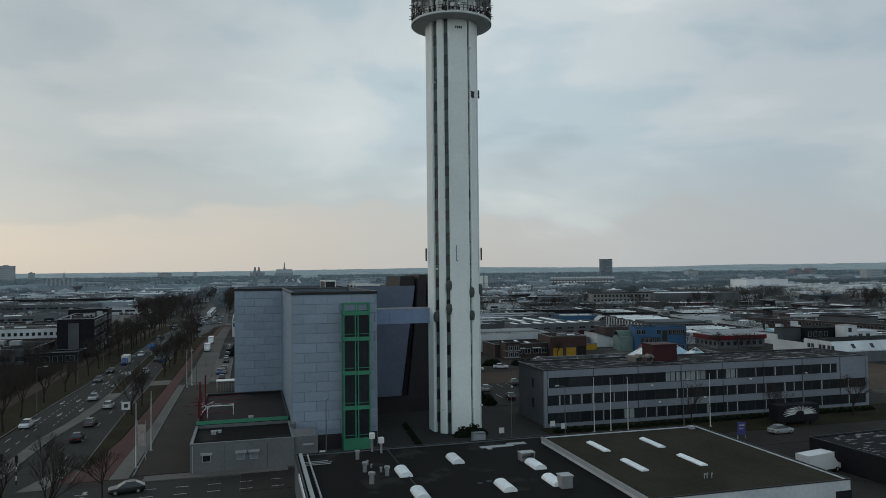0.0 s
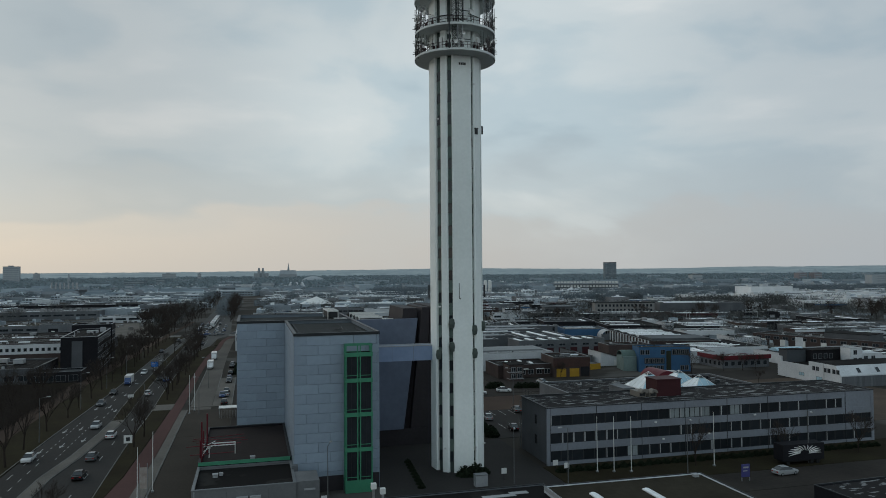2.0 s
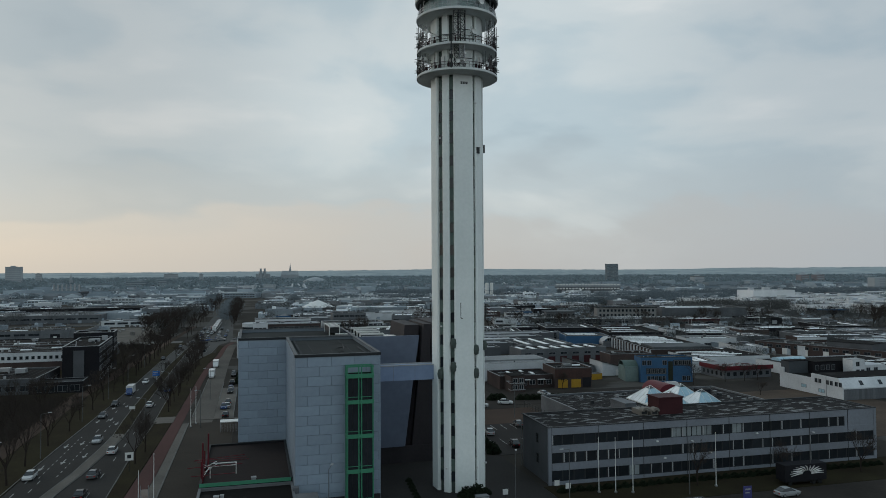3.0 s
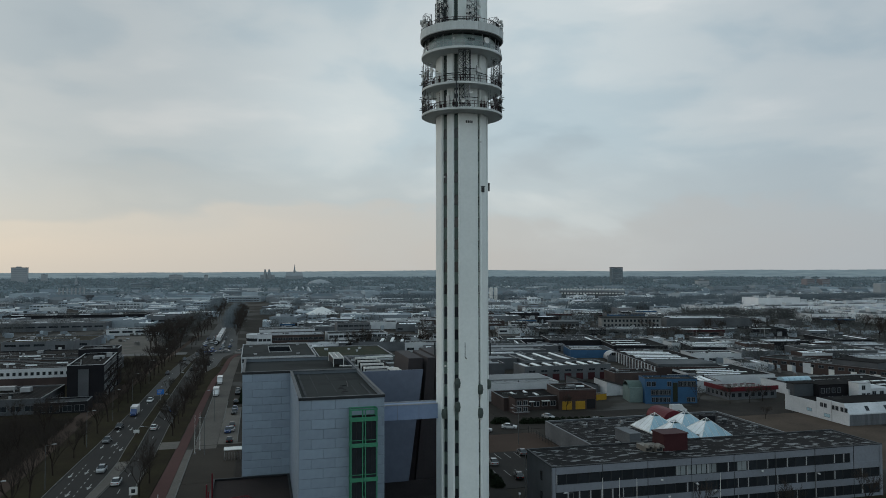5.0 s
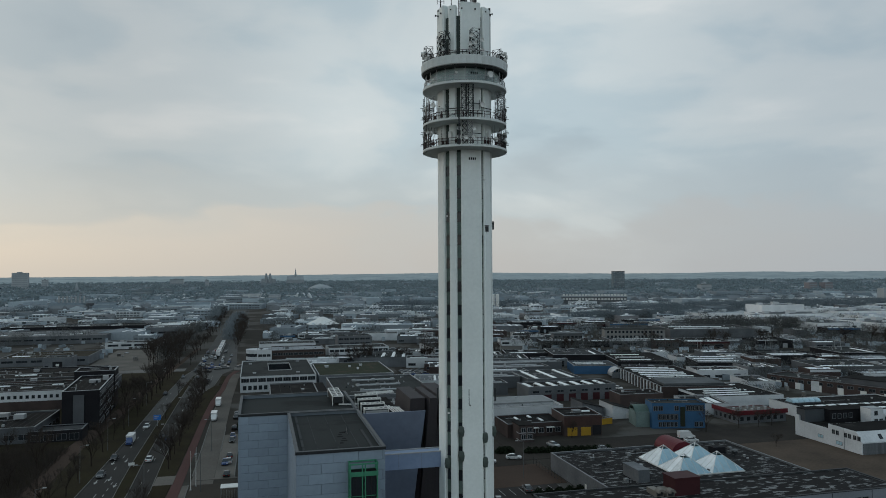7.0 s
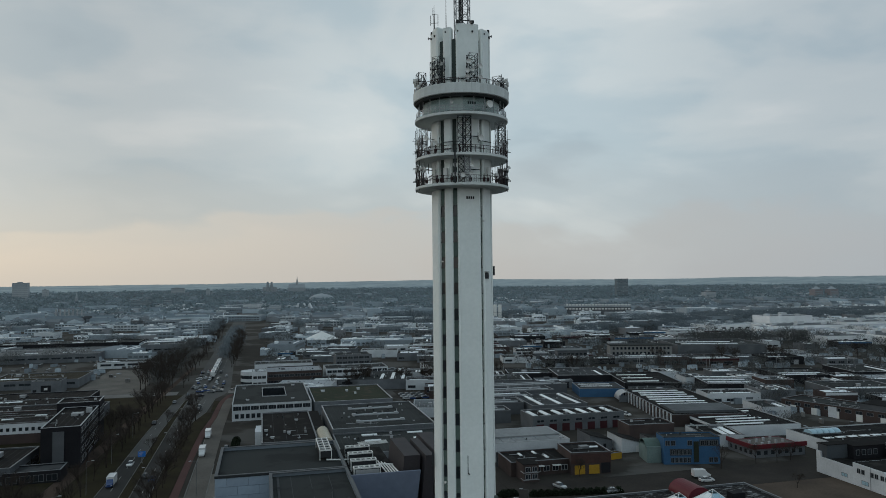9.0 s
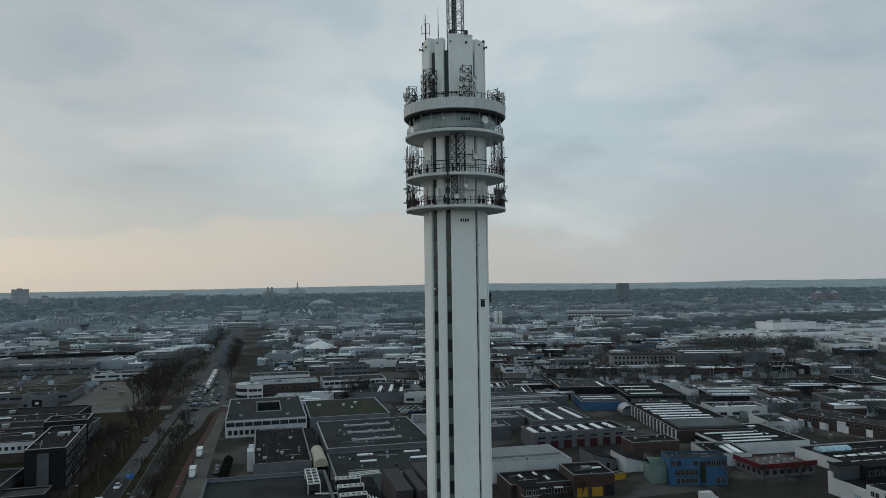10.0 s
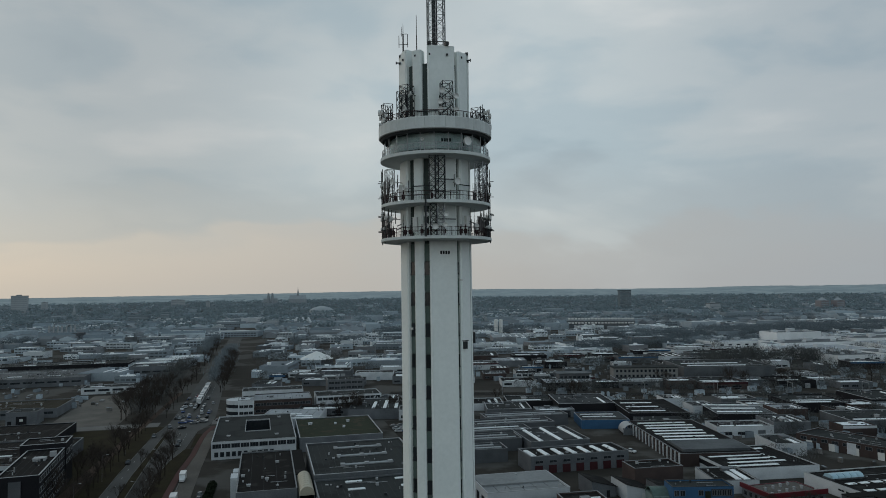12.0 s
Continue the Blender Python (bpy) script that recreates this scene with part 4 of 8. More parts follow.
# ---------------------------------------------------------------- grey clad exchange building beside the tower
HX = 24.6
DARKZINC = mat("dark_zinc", (0.085, 0.092, 0.10), 0.55, (0.06, 0.066, 0.072), 0.3, 3.0, 1.0, 0.05, metal=0.2)
ex = thing("exchange_building", at(-28.3, -9.0), "windowless building clad in grey-blue panels, with flat felt roof", "building")


def clad(t, x0, x1, z0, z1, m, pw=3.7, ph=1.5, seed=0):
    """Running-bond cladding panels over one wall face; each panel a piece of its own."""
    rows = int(round((z1 - z0) / ph))
    ph = (z1 - z0) / rows
    for r in range(rows):
        x = x0 - (pw / 2 if (r + seed) % 2 else 0)
        while x < x1 - 0.05:
            a, b = max(x, x0), min(x + pw, x1)
            if b - a > 0.1:
                me = unit(("panel", round(b - a, 2), round(ph, 3)), lambda: link("panel", panel_mesh(b - a, ph), PANEL))
                part("panel", me, None, t, m=m @ pose(a, 0, z0 + r * ph))
            x += pw


def panel_mesh(w, h, gap=0.014, t=0.06):
    bm = bmesh.new()
    lo = [bm.verts.new(p) for p in ((gap, 0, gap), (w - gap, 0, gap), (w - gap, 0, h - gap), (gap, 0, h - gap))]
    c = gap + 0.02
    hi = [bm.verts.new(p) for p in ((c, -t, c), (w - c, -t, c), (w - c, -t, h - c), (c, -t, h - c))]
    bm.faces.new(hi)
    for k in range(4):
        n = (k + 1) % 4
        bm.faces.new((lo[k], lo[n], hi[n], hi[k]))
    return bm


part("wall", ring(bmesh.new(), 0, 13.3, 0, 31.0, 0.3, 0, HX), PANELGAP, ex)
part("roof", boxes((0.3, 13.0, 0.3, 31.0, HX - 0.9, HX - 0.6)), FELT, ex)
clad(ex, 0, 13.3, 0, HX - 0.35, pose(0, -0.01, 0))
clad(ex, 0, 31.3, 0, HX - 0.35, pose(-0.01, 31.3, 0, 0, 0, -90), seed=1)
clad(ex, 0, 31.3, 0, HX - 0.35, pose(13.31, 0, 0, 0, 0, 90), seed=1)
clad(ex, -9.1, 0.0, 0, HX - 0.35, pose(0, 31.49, 0))
clad(ex, 0, 21.5, 0, HX - 0.35, pose(-9.11, 53.0, 0, 0, 0, -90), seed=1)
part("gutter_board", boxes((1.1, 1.5, 1.4, 30.0, HX - 0.6, HX - 0.45), (11.6, 12.0, 1.4, 16.0, HX - 0.6, HX - 0.45)), GREYFELT, ex)
part("coping", ring(bmesh.new(), -0.16, 13.46, -0.16, 31.0, 0.55, HX, HX + 0.1), DARKZINC, ex)
part("dark_fascia", boxes((-0.14, 13.44, -0.2, -0.1, HX - 0.35, HX + 0.06)), DARKCOPING, ex, "dark metal roof edge")
part("plinth", boxes((0.05, 7.6, -0.12, -0.075, 0, 2.35), (11.95, 13.3, -0.12, -0.075, 0, 2.35)), BROWNWALL, ex, "dark strip along the foot of the cladding")
# wing towards the road
part("wall", ring(bmesh.new(), -9.1, 13.3, 31.5, 53.0, 0.3, 0, HX), PANELGAP, ex)
part("roof", boxes((-8.8, 13.0, 31.8, 52.7, HX - 0.9, HX - 0.6)), FELT, ex)
part("coping", ring(bmesh.new(), -9.26, 13.46, 31.34, 53.16, 0.55, HX + 0.02, HX + 0.12), DARKZINC, ex)
part("dark_fascia", boxes((-9.24, -0.1, 31.3, 31.4, HX - 0.35, HX + 0.06)), DARKCOPING, ex)
# dark blue wall set back behind the tower, with a leaning edge
bm = bmesh.new()
lo = [bm.verts.new((x, y, 3.3)) for x, y in ((13.35, 24.5), (22.3, 24.5), (22.6, 25.0), (13.35, 25.0))]
hi = [bm.verts.new((x, y, HX + 0.3)) for x, y in ((13.35, 24.5), (25.4, 24.5), (25.4, 25.0), (13.35, 25.0))]
for k in range(4):
    n = (k + 1) % 4
    bm.faces.new((lo[k], lo[n], hi[n], hi[k]))
bm.faces.new(lo[::-1])
bm.faces.new(hi)
part("blue_wall", bm, BLUEWALL, ex, "dark blue wall panel with a leaning edge")
part("blue_block", boxes((13.35, 22.4, 25.1, 51.0, 0, HX - 1.6)), BLUEWALL, ex)
part("plant_roof", boxes((13.35, 22.4, 25.1, 51.0, HX - 1.6, HX - 1.4)), DARKFELT, ex)
for x0, x1, y0, y1, h in ((22.5, 26.0, 27.5, 42.0, HX + 2.2), (26.05, 28.2, 26.0, 40.0, HX + 2.4), (28.25, 32.0, 26.6, 44.0, HX + 2.5)):
    bm = bmesh.new()
    lo = [bm.verts.new((x, y, 0)) for x, y in ((x0 - 2.2, y0), (x1 - 1.2, y0), (x1 - 1.2, y1), (x0 - 2.2, y1))]
    hi = [bm.verts.new((x, y, h)) for x, y in ((x0 + 0.6, y0), (x1, y0), (x1, y1), (x0 + 0.6, y1))]
    for k in range(4):
        n = (k + 1) % 4
        bm.faces.new((lo[k], lo[n], hi[n], hi[k]))
    bm.faces.new(lo[::-1])
    bm.faces.new(hi)
    part("brown_block", bm, BROWNWALL, ex, "dark brown leaning wall block")
part("base_wall", boxes((13.35, 30.0, 24.9, 25.05, 0, 3.3)), BROWNWALL, ex)
# cooling units and ducts on the roof
def fan_bank(x, y, nx, ny, px, py, z):
    """A bank of roof fans: dark casing under a white frame of square openings, on legs."""
    w, d = nx * px, ny * py
    part("cooling_unit", boxes((x + 0.1, x + w - 0.1, y + 0.1, y + d - 0.1, z + 0.55, z + 1.75)), DARKCOPING, ex, "dark rooftop cooling unit with white frame")
    bm = ring(bmesh.new(), x, x + w, y, y + d, 0.16, z + 1.75, z + 2.0)
    for k in range(1, nx):
        box(bm, x + k * px - 0.08, x + k * px + 0.08, y + 0.16, y + d - 0.16, z + 1.752, z + 1.99)
    for k in range(1, ny):
        box(bm, x + 0.16, x + w - 0.16, y + k * py - 0.08, y + k * py + 0.08, z + 1.754, z + 1.98)
    part("unit_frame", bm, DISH, ex, "white steel frame")
    for lx in (x, x + w - 0.14):
        for ly in (y, y + d - 0.14):
            part("unit_leg", boxes((lx, lx + 0.14, ly, ly + 0.14, z, z + 1.75)), DISH, ex)
    for k in range(nx):
        for j in range(ny):
            part("fan", unit("fan", lambda: link("fan", turned(bmesh.new(), [(0.12, 0), (0.36, 0), (0.4, 0.12), (0.34, 0.14), (0.12, 0.05)], 12), STEEL)), None, ex, m=pose(x + (k + 0.5) * px, y + (j + 0.5) * py, z + 1.76))


for k in range(4):
    fan_bank(14.2 + 0.12 * k, 28.0 + 5.3 * k, 5, 1, 0.95, 1.5, HX - 1.4)
    part("unit_louvre", boxes((14.5, 18.7, 27.94 + 5.3 * k, 27.98 + 5.3 * k, HX - 0.7, HX + 0.2)), PALECOPING if k == 0 else DARKCOPING, ex)
fan_bank(9.2, 39.6, 2, 5, 1.15, 2.1, HX - 0.6)
for k in range(5):
    part("duct", tubes(((19.8 + 0.5 * k, 26.2, HX - 0.2), (19.5 + 0.5 * k, 35.0 - 0.9 * k, HX - 0.2), 0.13)), DISH, ex)
for k in range(3):
    part("duct", tubes(((17.5, 46.0 + 1.2 * k, HX + 0.3), (23.5, 47.0 + 1.0 * k, HX + 0.3), 0.12)), DISH, ex)
part("duct", tubes(((10.4, 38.5, HX - 0.2), (14.4, 37.5, HX - 0.2), 0.14)), DISH, ex)
part("duct", tubes(((19.0, 33.0, HX - 0.2), (21.8, 31.8, HX - 0.2), 0.14)), DISH, ex)
part("roof_pipe", tubes(((9.0, 12, HX - 0.5), (9.6, 19, HX - 0.5), 0.05)), STEEL, ex)
part("roof_pipe", tubes(((8.2, 14, HX - 0.5), (9.4, 15, HX - 0.5), 0.05)), STEEL, ex)
for k in range(6):
    part("roof_patch", boxes((7.2 + 0.35 * (k % 3), 7.8 + 0.4 * (k % 2) + 0.35 * (k % 3), 6.5 + 1.5 * k, 7.2 + 1.5 * k, HX - 0.6, HX - 0.585)), DARKFELT, ex)
for x in (3.4, 6.6, 9.8):
    part("felt_seam", boxes((x, x + 0.12, 0.7, 30.6, HX - 0.6, HX - 0.575)), GREYFELT, ex)
# closed footbridge to the tower
br = thing("footbridge", at(-15.0, 0.4), "closed pale blue footbridge between building and tower", "bridge")
part("body", boxes((0, 11.3, -1.3, 1.3, 18.7, 21.2)), BRIDGE, br)
part("coping", ring(bmesh.new(), -0.02, 11.34, -1.38, 1.38, 0.25, 21.2, 21.38), PALECOPING, br)
part("joint_strip", boxes((3.7, 3.76, -1.33, -1.3, 18.7, 21.2), (7.5, 7.56, -1.33, -1.3, 18.7, 21.2)), OFFICEBAND, br)
# green glazed stair tower on the front
st = thing("stair_tower", at(-20.6, -9.14), "green steel stair tower with dark glazing", "stair tower")
SW, SD, SH = 4.2, 2.0, 22.9
for x, y in ((0, -SD), (SW / 2 - 0.3, -SD), (SW / 2 + 0.13, -SD), (SW - 0.17, -SD), (0, -0.17), (SW - 0.17, -0.17), (0, -SD / 2 - 0.08), (SW - 0.17, -SD / 2 - 0.08)):
    part("column", boxes((x, x + 0.17, y, y + 0.17, 1.9, SH)), GREEN, st)
for z, h in ((0.0, 1.9), (6.3, 0.6), (11.7, 0.6), (17.0, 0.6), (SH - 1.9, 0.65), (SH - 0.2, 0.2)):
    part("green_band", ring(bmesh.new(), -0.06, SW + 0.06, -SD - 0.06, 0, 0.15, z, z + h), GREEN, st)
for z0, z1 in ((1.9, 6.3), (6.9, 11.7), (12.3, 17.0), (17.6, SH - 1.9)):
    for x0, x1 in ((0.24, SW / 2 - 0.12), (SW / 2 + 0.12, SW - 0.24)):
        part("pane", boxes((x0, x1, -SD + 0.1, -SD + 0.14, z0, z1)), GLASS, st)
    for x in (0.1, SW - 0.14):
        part("pane", boxes((x, x + 0.04, -SD + 0.24, -0.24, z0, z1)), GLASS, st)
    for z in (z0 + 0.42,):
        part("glazing_bar", boxes((0.24, SW - 0.24, -SD + 0.02, -SD + 0.1, z, z + 0.09)), GREEN, st)
    for x in (0.9, SW - 0.98):
        part("glazing_bar", boxes((x, x + 0.05, -SD + 0.03, -SD + 0.1, z0, z1)), DARKCOPING, st)
part("roof", boxes((0.1, SW - 0.1, -SD + 0.1, 0, SH - 1.5, SH - 1.3)), DARKFELT, st)
# low flat building between the exchange and the road
lo1 = block("low grey flat-roofed building with small square windows", at(-42.7, -17.2), 14.2, 12.3, 3.7, mat("mid_grey_render", (0.17, 0.175, 0.18), 0.75, (0.13, 0.135, 0.14), 0.2, 2.0, 1.0, 0.06), DARKFELT, 0.3, COPING, name="low_building")
for x in (1.6, 6.2, 8.0):
    window(lo1, window_mesh(1.15, 1.1, 0, GLASS if x < 5 else OFFICEBAND, PALECOPING), face_pose("front", 14.2, 12.3, x, 1.5, 0.02))
    part("window_hood", boxes((x - 0.2, x + 1.35, -0.5, 0.0, 2.66, 2.78), (x - 0.2, x + 1.35, -0.5, -0.44, 2.5, 2.66)), PALECOPING, lo1, "pale metal hood over the window")
part("rain_pipe", tubes(((0.35, -0.08, 0), (0.35, -0.08, 3.9), 0.06)), PALECOPING, lo1)
part("wall_joint", boxes((4.6, 4.64, -0.012, 0.0, 0.2, 3.6), (10.4, 10.44, -0.012, 0.0, 0.2, 3.6)), DARKCOPING, lo1)
part("annex_louvre", boxes((15.4, 17.0, 0.52, 0.59, 2.7, 2.95)), PALECOPING, lo1)
part("roof_box", boxes((14.0, 14.9, 7.0, 8.0, 3.7, 4.6)), GREYWALL, lo1)
vent(lo1, 2.8, 7.5, 3.7, 0.7, 0.5, PALECOPING)
vent(lo1, 3.6, 8.2, 3.7, 0.5, 0.4, PALECOPING)
part("annex", boxes((14.25, 17.6, 0.6, 6.0, 0, 4.0)), mat("mid_grey_render", (0, 0, 0)), lo1)
lo2 = block("low dark-roofed annex with a green roof edge", at(-42.7, -4.6), 14.2, 26.4, 4.3, DARKWALL, mat("brown_black_felt", (0.026, 0.019, 0.018), 0.85, (0.016, 0.012, 0.012), 0.15, 2.0, 1.0, 0.1), 0.25, DARKCOPING, name="low_building")
part("green_edge", boxes((0.0, 14.0, -0.14, -0.08, 4.2, 4.75)), GREEN, lo2, "green painted roof edge")
part("red_frame", tubes(((0.4, 2.0, 4.3), (0.4, 2.0, 10.6), 0.13), ((0.9, 7.8, 4.3), (0.9, 7.8, 10.8), 0.13), ((0.1, 3.2, 4.3), (0.1, 3.2, 7.4), 0.1), ((0.5, 5.0, 4.3), (0.5, 5.0, 8.6), 0.1), ((-1.4, 7.6, 6.4), (7.0, 8.2, 6.4), 0.05), ((-1.0, 9.6, 5.6), (7.4, 10.0, 5.6), 0.05), ((-1.8, 1.0, 7.0), (6.4, 1.8, 7.0), 0.06), ((-1.2, 0.6, 5.8), (5.4, 1.0, 5.8), 0.06), ((-0.8, 1.6, 8.0), (6.8, 3.4, 8.0), 0.05)), REDTRIM, lo2, "red steel roof frame")
part("cable_tangle", tubes(((0.6, 3.0, 6.4), (2.4, 4.6, 6.9), 0.05), ((0.6, 3.4, 5.6), (2.6, 5.4, 6.4), 0.05), ((0.4, 2.2, 7.2), (1.6, 3.6, 6.0), 0.05), ((0.3, 2.0, 5.0), (1.4, 2.6, 6.6), 0.06)), DISH, lo2, "pale cables and brackets on the roof frame")
part("white_pipe", tubes(((1.4, 4.4, 6.2), (5.4, 4.4, 6.2), 0.09), ((5.4, 4.4, 6.2), (5.4, 6.0, 6.2), 0.09), ((5.4, 6.0, 6.2), (1.8, 6.0, 6.2), 0.09), ((1.4, 4.4, 4.3), (1.4, 4.4, 6.2), 0.07), ((5.4, 6.0, 4.3), (5.4, 6.0, 6.2), 0.07)), DISH, lo2)
vent(lo2, 8.2, 1.6, 4.3, 0.7, 0.5, PALECOPING)

# ---------------------------------------------------------------- flat roofs in front of the tower
fr = block("long flat-roofed hall with black felt and domed skylights", at(-29.2, -62), 33.9, 33.2, 4.3, GREYWALL, DARKFELT, 0.1, DARKCOPING, name="flat_hall", cw=0.22)
part("white_edge", boxes((-0.12, 0.0, 0.5, 24.0, 3.9, 4.56)), DISH, fr)
part("white_edge", boxes((0.5, 0.9, 0.4, 32.6, 4.42, 4.75), (1.5, 1.65, 0.4, 32.6, 4.3, 4.6)), PALECOPING, fr, "white roof edge strip")


def dome_light(t, x, y, z, w, l):
    """A barrel-shaped roof light: kerb and curved white sheet."""
    bm = bmesh.new()
    n, h = 8, 0.75
    loops = []
    for yy in (0, l):
        loops.append([bm.verts.new((w / 2 - w / 2 * math.cos(math.pi * k / n), yy, 0.2 + 0.5 * h * math.sin(math.pi * k / n))) for k in range(n + 1)])
    for k in range(n):
        bm.faces.new((loops[0][k], loops[1][k], loops[1][k + 1], loops[0][k + 1]))
    bm.faces.new(loops[0])
    bm.faces.new(loops[1][::-1])
    box(bm, -0.05, w + 0.05, -0.05, l + 0.05, 0, 0.2)
    part("dome_light", bm, SKYL, t, m=pose(x, y, z))


for x, y in ((18.3, 23.4), (11.0, 19.8), (11.0, 11.4), (20.4, 11.2), (26.8, 18.1), (26.2, 11.5)):
    dome_light(fr, x, y, 4.3, 1.4, 3.3)
for x, y, s in ((7.5, 29.3, 0.95), (7.5, 23.4, 1.0), (7.5, 18.6, 1.1), (9.7, 21.1, 0.95), (8.3, 26.4, 0.45), (8.5, 24.9, 0.4), (9.3, 22.8, 0.5)):
    part("roof_cowl", turned(bmesh.new(), [(0, 0), (s * 0.26, 0), (s * 0.26, s * 0.9), (s * 0.36, s * 0.9), (s * 0.36, s * 1.15), (0, s * 1.2)], 14), GALV, fr, m=pose(x, y, 4.3))
for x, y, s in ((26.7, 10.5, 1.25),):
    part("air_unit", boxes((x, x + s, y, y + s, 4.3, 4.3 + s), (x - 0.1, x + s + 0.1, y - 0.1, y + s + 0.1, 4.3 + s, 4.42 + s)), GALV, fr, "grey boxed rooftop air unit")
part("air_unit", boxes((26.6, 28.4, 22.0, 23.2, 4.3, 4.62), (26.6, 26.7, 22.0, 23.2, 4.62, 5.25), (28.3, 28.4, 22.0, 23.2, 4.62, 5.25), (26.7, 28.3, 23.1, 23.2, 4.62, 5.25), (26.55, 28.45, 21.95, 23.25, 5.25, 5.33)), GALV, fr, "low grey rooftop air unit with an open front")
part("loose_flashing", boxes((24.0, 28.6, 29.6, 30.6, 4.3, 4.34), (24.6, 25.2, 28.8, 29.7, 4.3, 4.4), (28.0, 30.6, 30.2, 31.2, 4.3, 4.36)), PALECOPING, fr, "pale loose metal flashing")
part("roof_pipe", tubes(((1.0, 27.5, 4.5), (4.0, 27.6, 4.5), 0.05), ((1.0, 28.2, 4.5), (4.2, 28.3, 4.5), 0.05), ((1.0, 28.9, 4.5), (3.8, 29.0, 4.5), 0.05)), PALECOPING, fr, "pale roof pipes")
for x, y in ((20.2, 15.6), (21.5, 16.2), (19.0, 15.2)):
    part("roof_puddle", turned(bmesh.new(), [(0, 0), (0.35, 0), (0.3, 0.02), (0, 0.02)], 12), GREYFELT, fr, m=pose(x, y, 4.302))
for x, y, hh in ((10.9, 31.4, 1.3), (9.9, 32.5, 1.7)):
    part("flue", tubes(((x, y, 4.3), (x, y, 4.3 + hh), 0.16), sides=10), GALV, fr)
    part("flue_cap", boxes((x - 0.33, x + 0.33, y - 0.33, y + 0.33, 4.3 + hh, 5.0 + hh)), DISH, fr)
part("roof_seam", boxes((11.9, 12.05, 0.4, 32.6, 4.3, 4.38)), GREYFELT, fr)
rr = block("flat-roofed hall with mossy felt and narrow skylights", at(3.1, -59.6, 0, -0.8), 23.9, 27.6, 5.0, WHITEWALL, MOSSFELT, 0.1, DARKCOPING, name="flat_hall", cw=0.16)
part("left_edge", boxes((-0.08, 0.0, 0.2, 27.4, 4.7, 5.24)), PALECOPING, rr)
for x, y in ((4.5, 18.3), (12.1, 18.1), (4.5, 9.3), (12.1, 9.3)):
    strip_light(rr, x, y, 4.9, 0.95, 5.0, "y", 0.3)
vent(rr, 22.4, 26.4, 5.0, 0.7, 0.4, PALECOPING)
for x, y in ((9.6, 5.0), (10.0, 5.1), (10.5, 5.0)):
    part("roof_pipe", tubes(((x, y, 5.0), (x, y, 5.45), 0.06), ((x, y, 5.45), (x + 0.1, y, 5.5), 0.1)), PALECOPING, rr)
sheet("front_yard", [(-36, 95, -70, -27.6)], 0.02, OLDASPHALT, "dark worn asphalt yard round the front halls", "paving")
block("low black-roofed shed with patched felt", at(43.4, -57.4, 0, 2), 28, 20.3, 3.3, DARKWALL, PATCHFELT, 0.1, DARKCOPING, name="low_shed", category="shed", cw=0.2)
part("loading_door", boxes((22.0, 24.0, -0.05, 0.02, 0.2, 4.0)), DARKWALL, rr)
# ---------------------------------------------------------------- office building with three window rows
OW, OD, OH = 69.7, 13.2, 9.95
OM = at(15.3, -5.7, 0, -0.9)
of = thing("office_building", OM, "three-storey grey office with long window rows and patched felt roof", "office")
part("wall", ring(bmesh.new(), 0.25, OW - 0.25, 0.45, OD, 0.3, 0, OH), OFFICESIDE, of)
part("roof", boxes((0.5, OW - 0.5, 0.7, OD - 0.3, OH - 0.35, OH - 0.1)), PATCHFELT, of, "black roofing felt with pale patches")
part("coping", ring(bmesh.new(), -0.05, OW + 0.05, -0.05, OD + 0.05, 0.45, OH + 0.02, OH + 0.16), DARKCOPING, of)
BANDS = ((0.0, 0.6), (2.5, 3.75), (5.6, 6.85), (8.7, OH))
for z0, z1 in BANDS:
    part("spandrel_band", boxes((0, OW, 0, 0.4, z0, z1)), OFFICEBAND, of)
part("corner_pier", boxes((0, 0.6, -0.04, 0.36, 0, OH)), OFFICEBAND, of)
part("corner_pier", boxes((OW - 0.6, OW, -0.04, 0.36, 0, OH)), OFFICEBAND, of)
rng = random.Random(11)
for r, (z0, z1) in enumerate(((0.6, 2.5), (3.75, 5.6), (6.85, 8.7))):
    n = 32
    step = (OW - 1.2) / n
    for k in range(n):
        pale = rng.random() < 0.05 or (r == 2 and 11 <= k <= 14)
        x = 0.6 + step * k
        if r == 2 and k > 28:
            continue
        window(of, window_mesh(step, z1 - z0, 1 if pale else 0, mat("blinded_glass", (0.26, 0.29, 0.30), 0.3, None, 0.5, 2, 0.5, 0.0, var=0.2) if pale else GLASS, DARKCOPING), pose(x, 0.22, z0))
        if rng.random() < 0.4:
            w = 0.14 + 0.12 * rng.random()
            part("blind", boxes((x + 0.15, x + 0.15 + w, 0.12, 0.16, z0 + 0.1, z1 - 0.1)), PALECOPING, of)
part("upper_panel", boxes((0.6 + (OW - 1.2) * 0.9, OW - 0.6, 0.05, 0.4, 6.8, 8.75)), OFFICEBAND, of)
for k in range(8):
    part("downpipe", boxes((0.6 + 8.9 * k, 0.68 + 8.9 * k, -0.06, 0.0, 0, OH)), DARKCOPING, of)
for z in (2.6, 6.2):
    window(of, window_mesh(0.9, 1.7, 0, GLASS, DARKCOPING), face_pose("left", OW, OD, 7.0, z, -0.22))
for x, z in ((21.0, 6.3), (32.0, 3.6), (42.0, 6.5), (22.5, 3.2)):
    part("wall_lamp", boxes((x, x + 0.4, -0.25, 0, z, z + 0.25)), DISH, of)
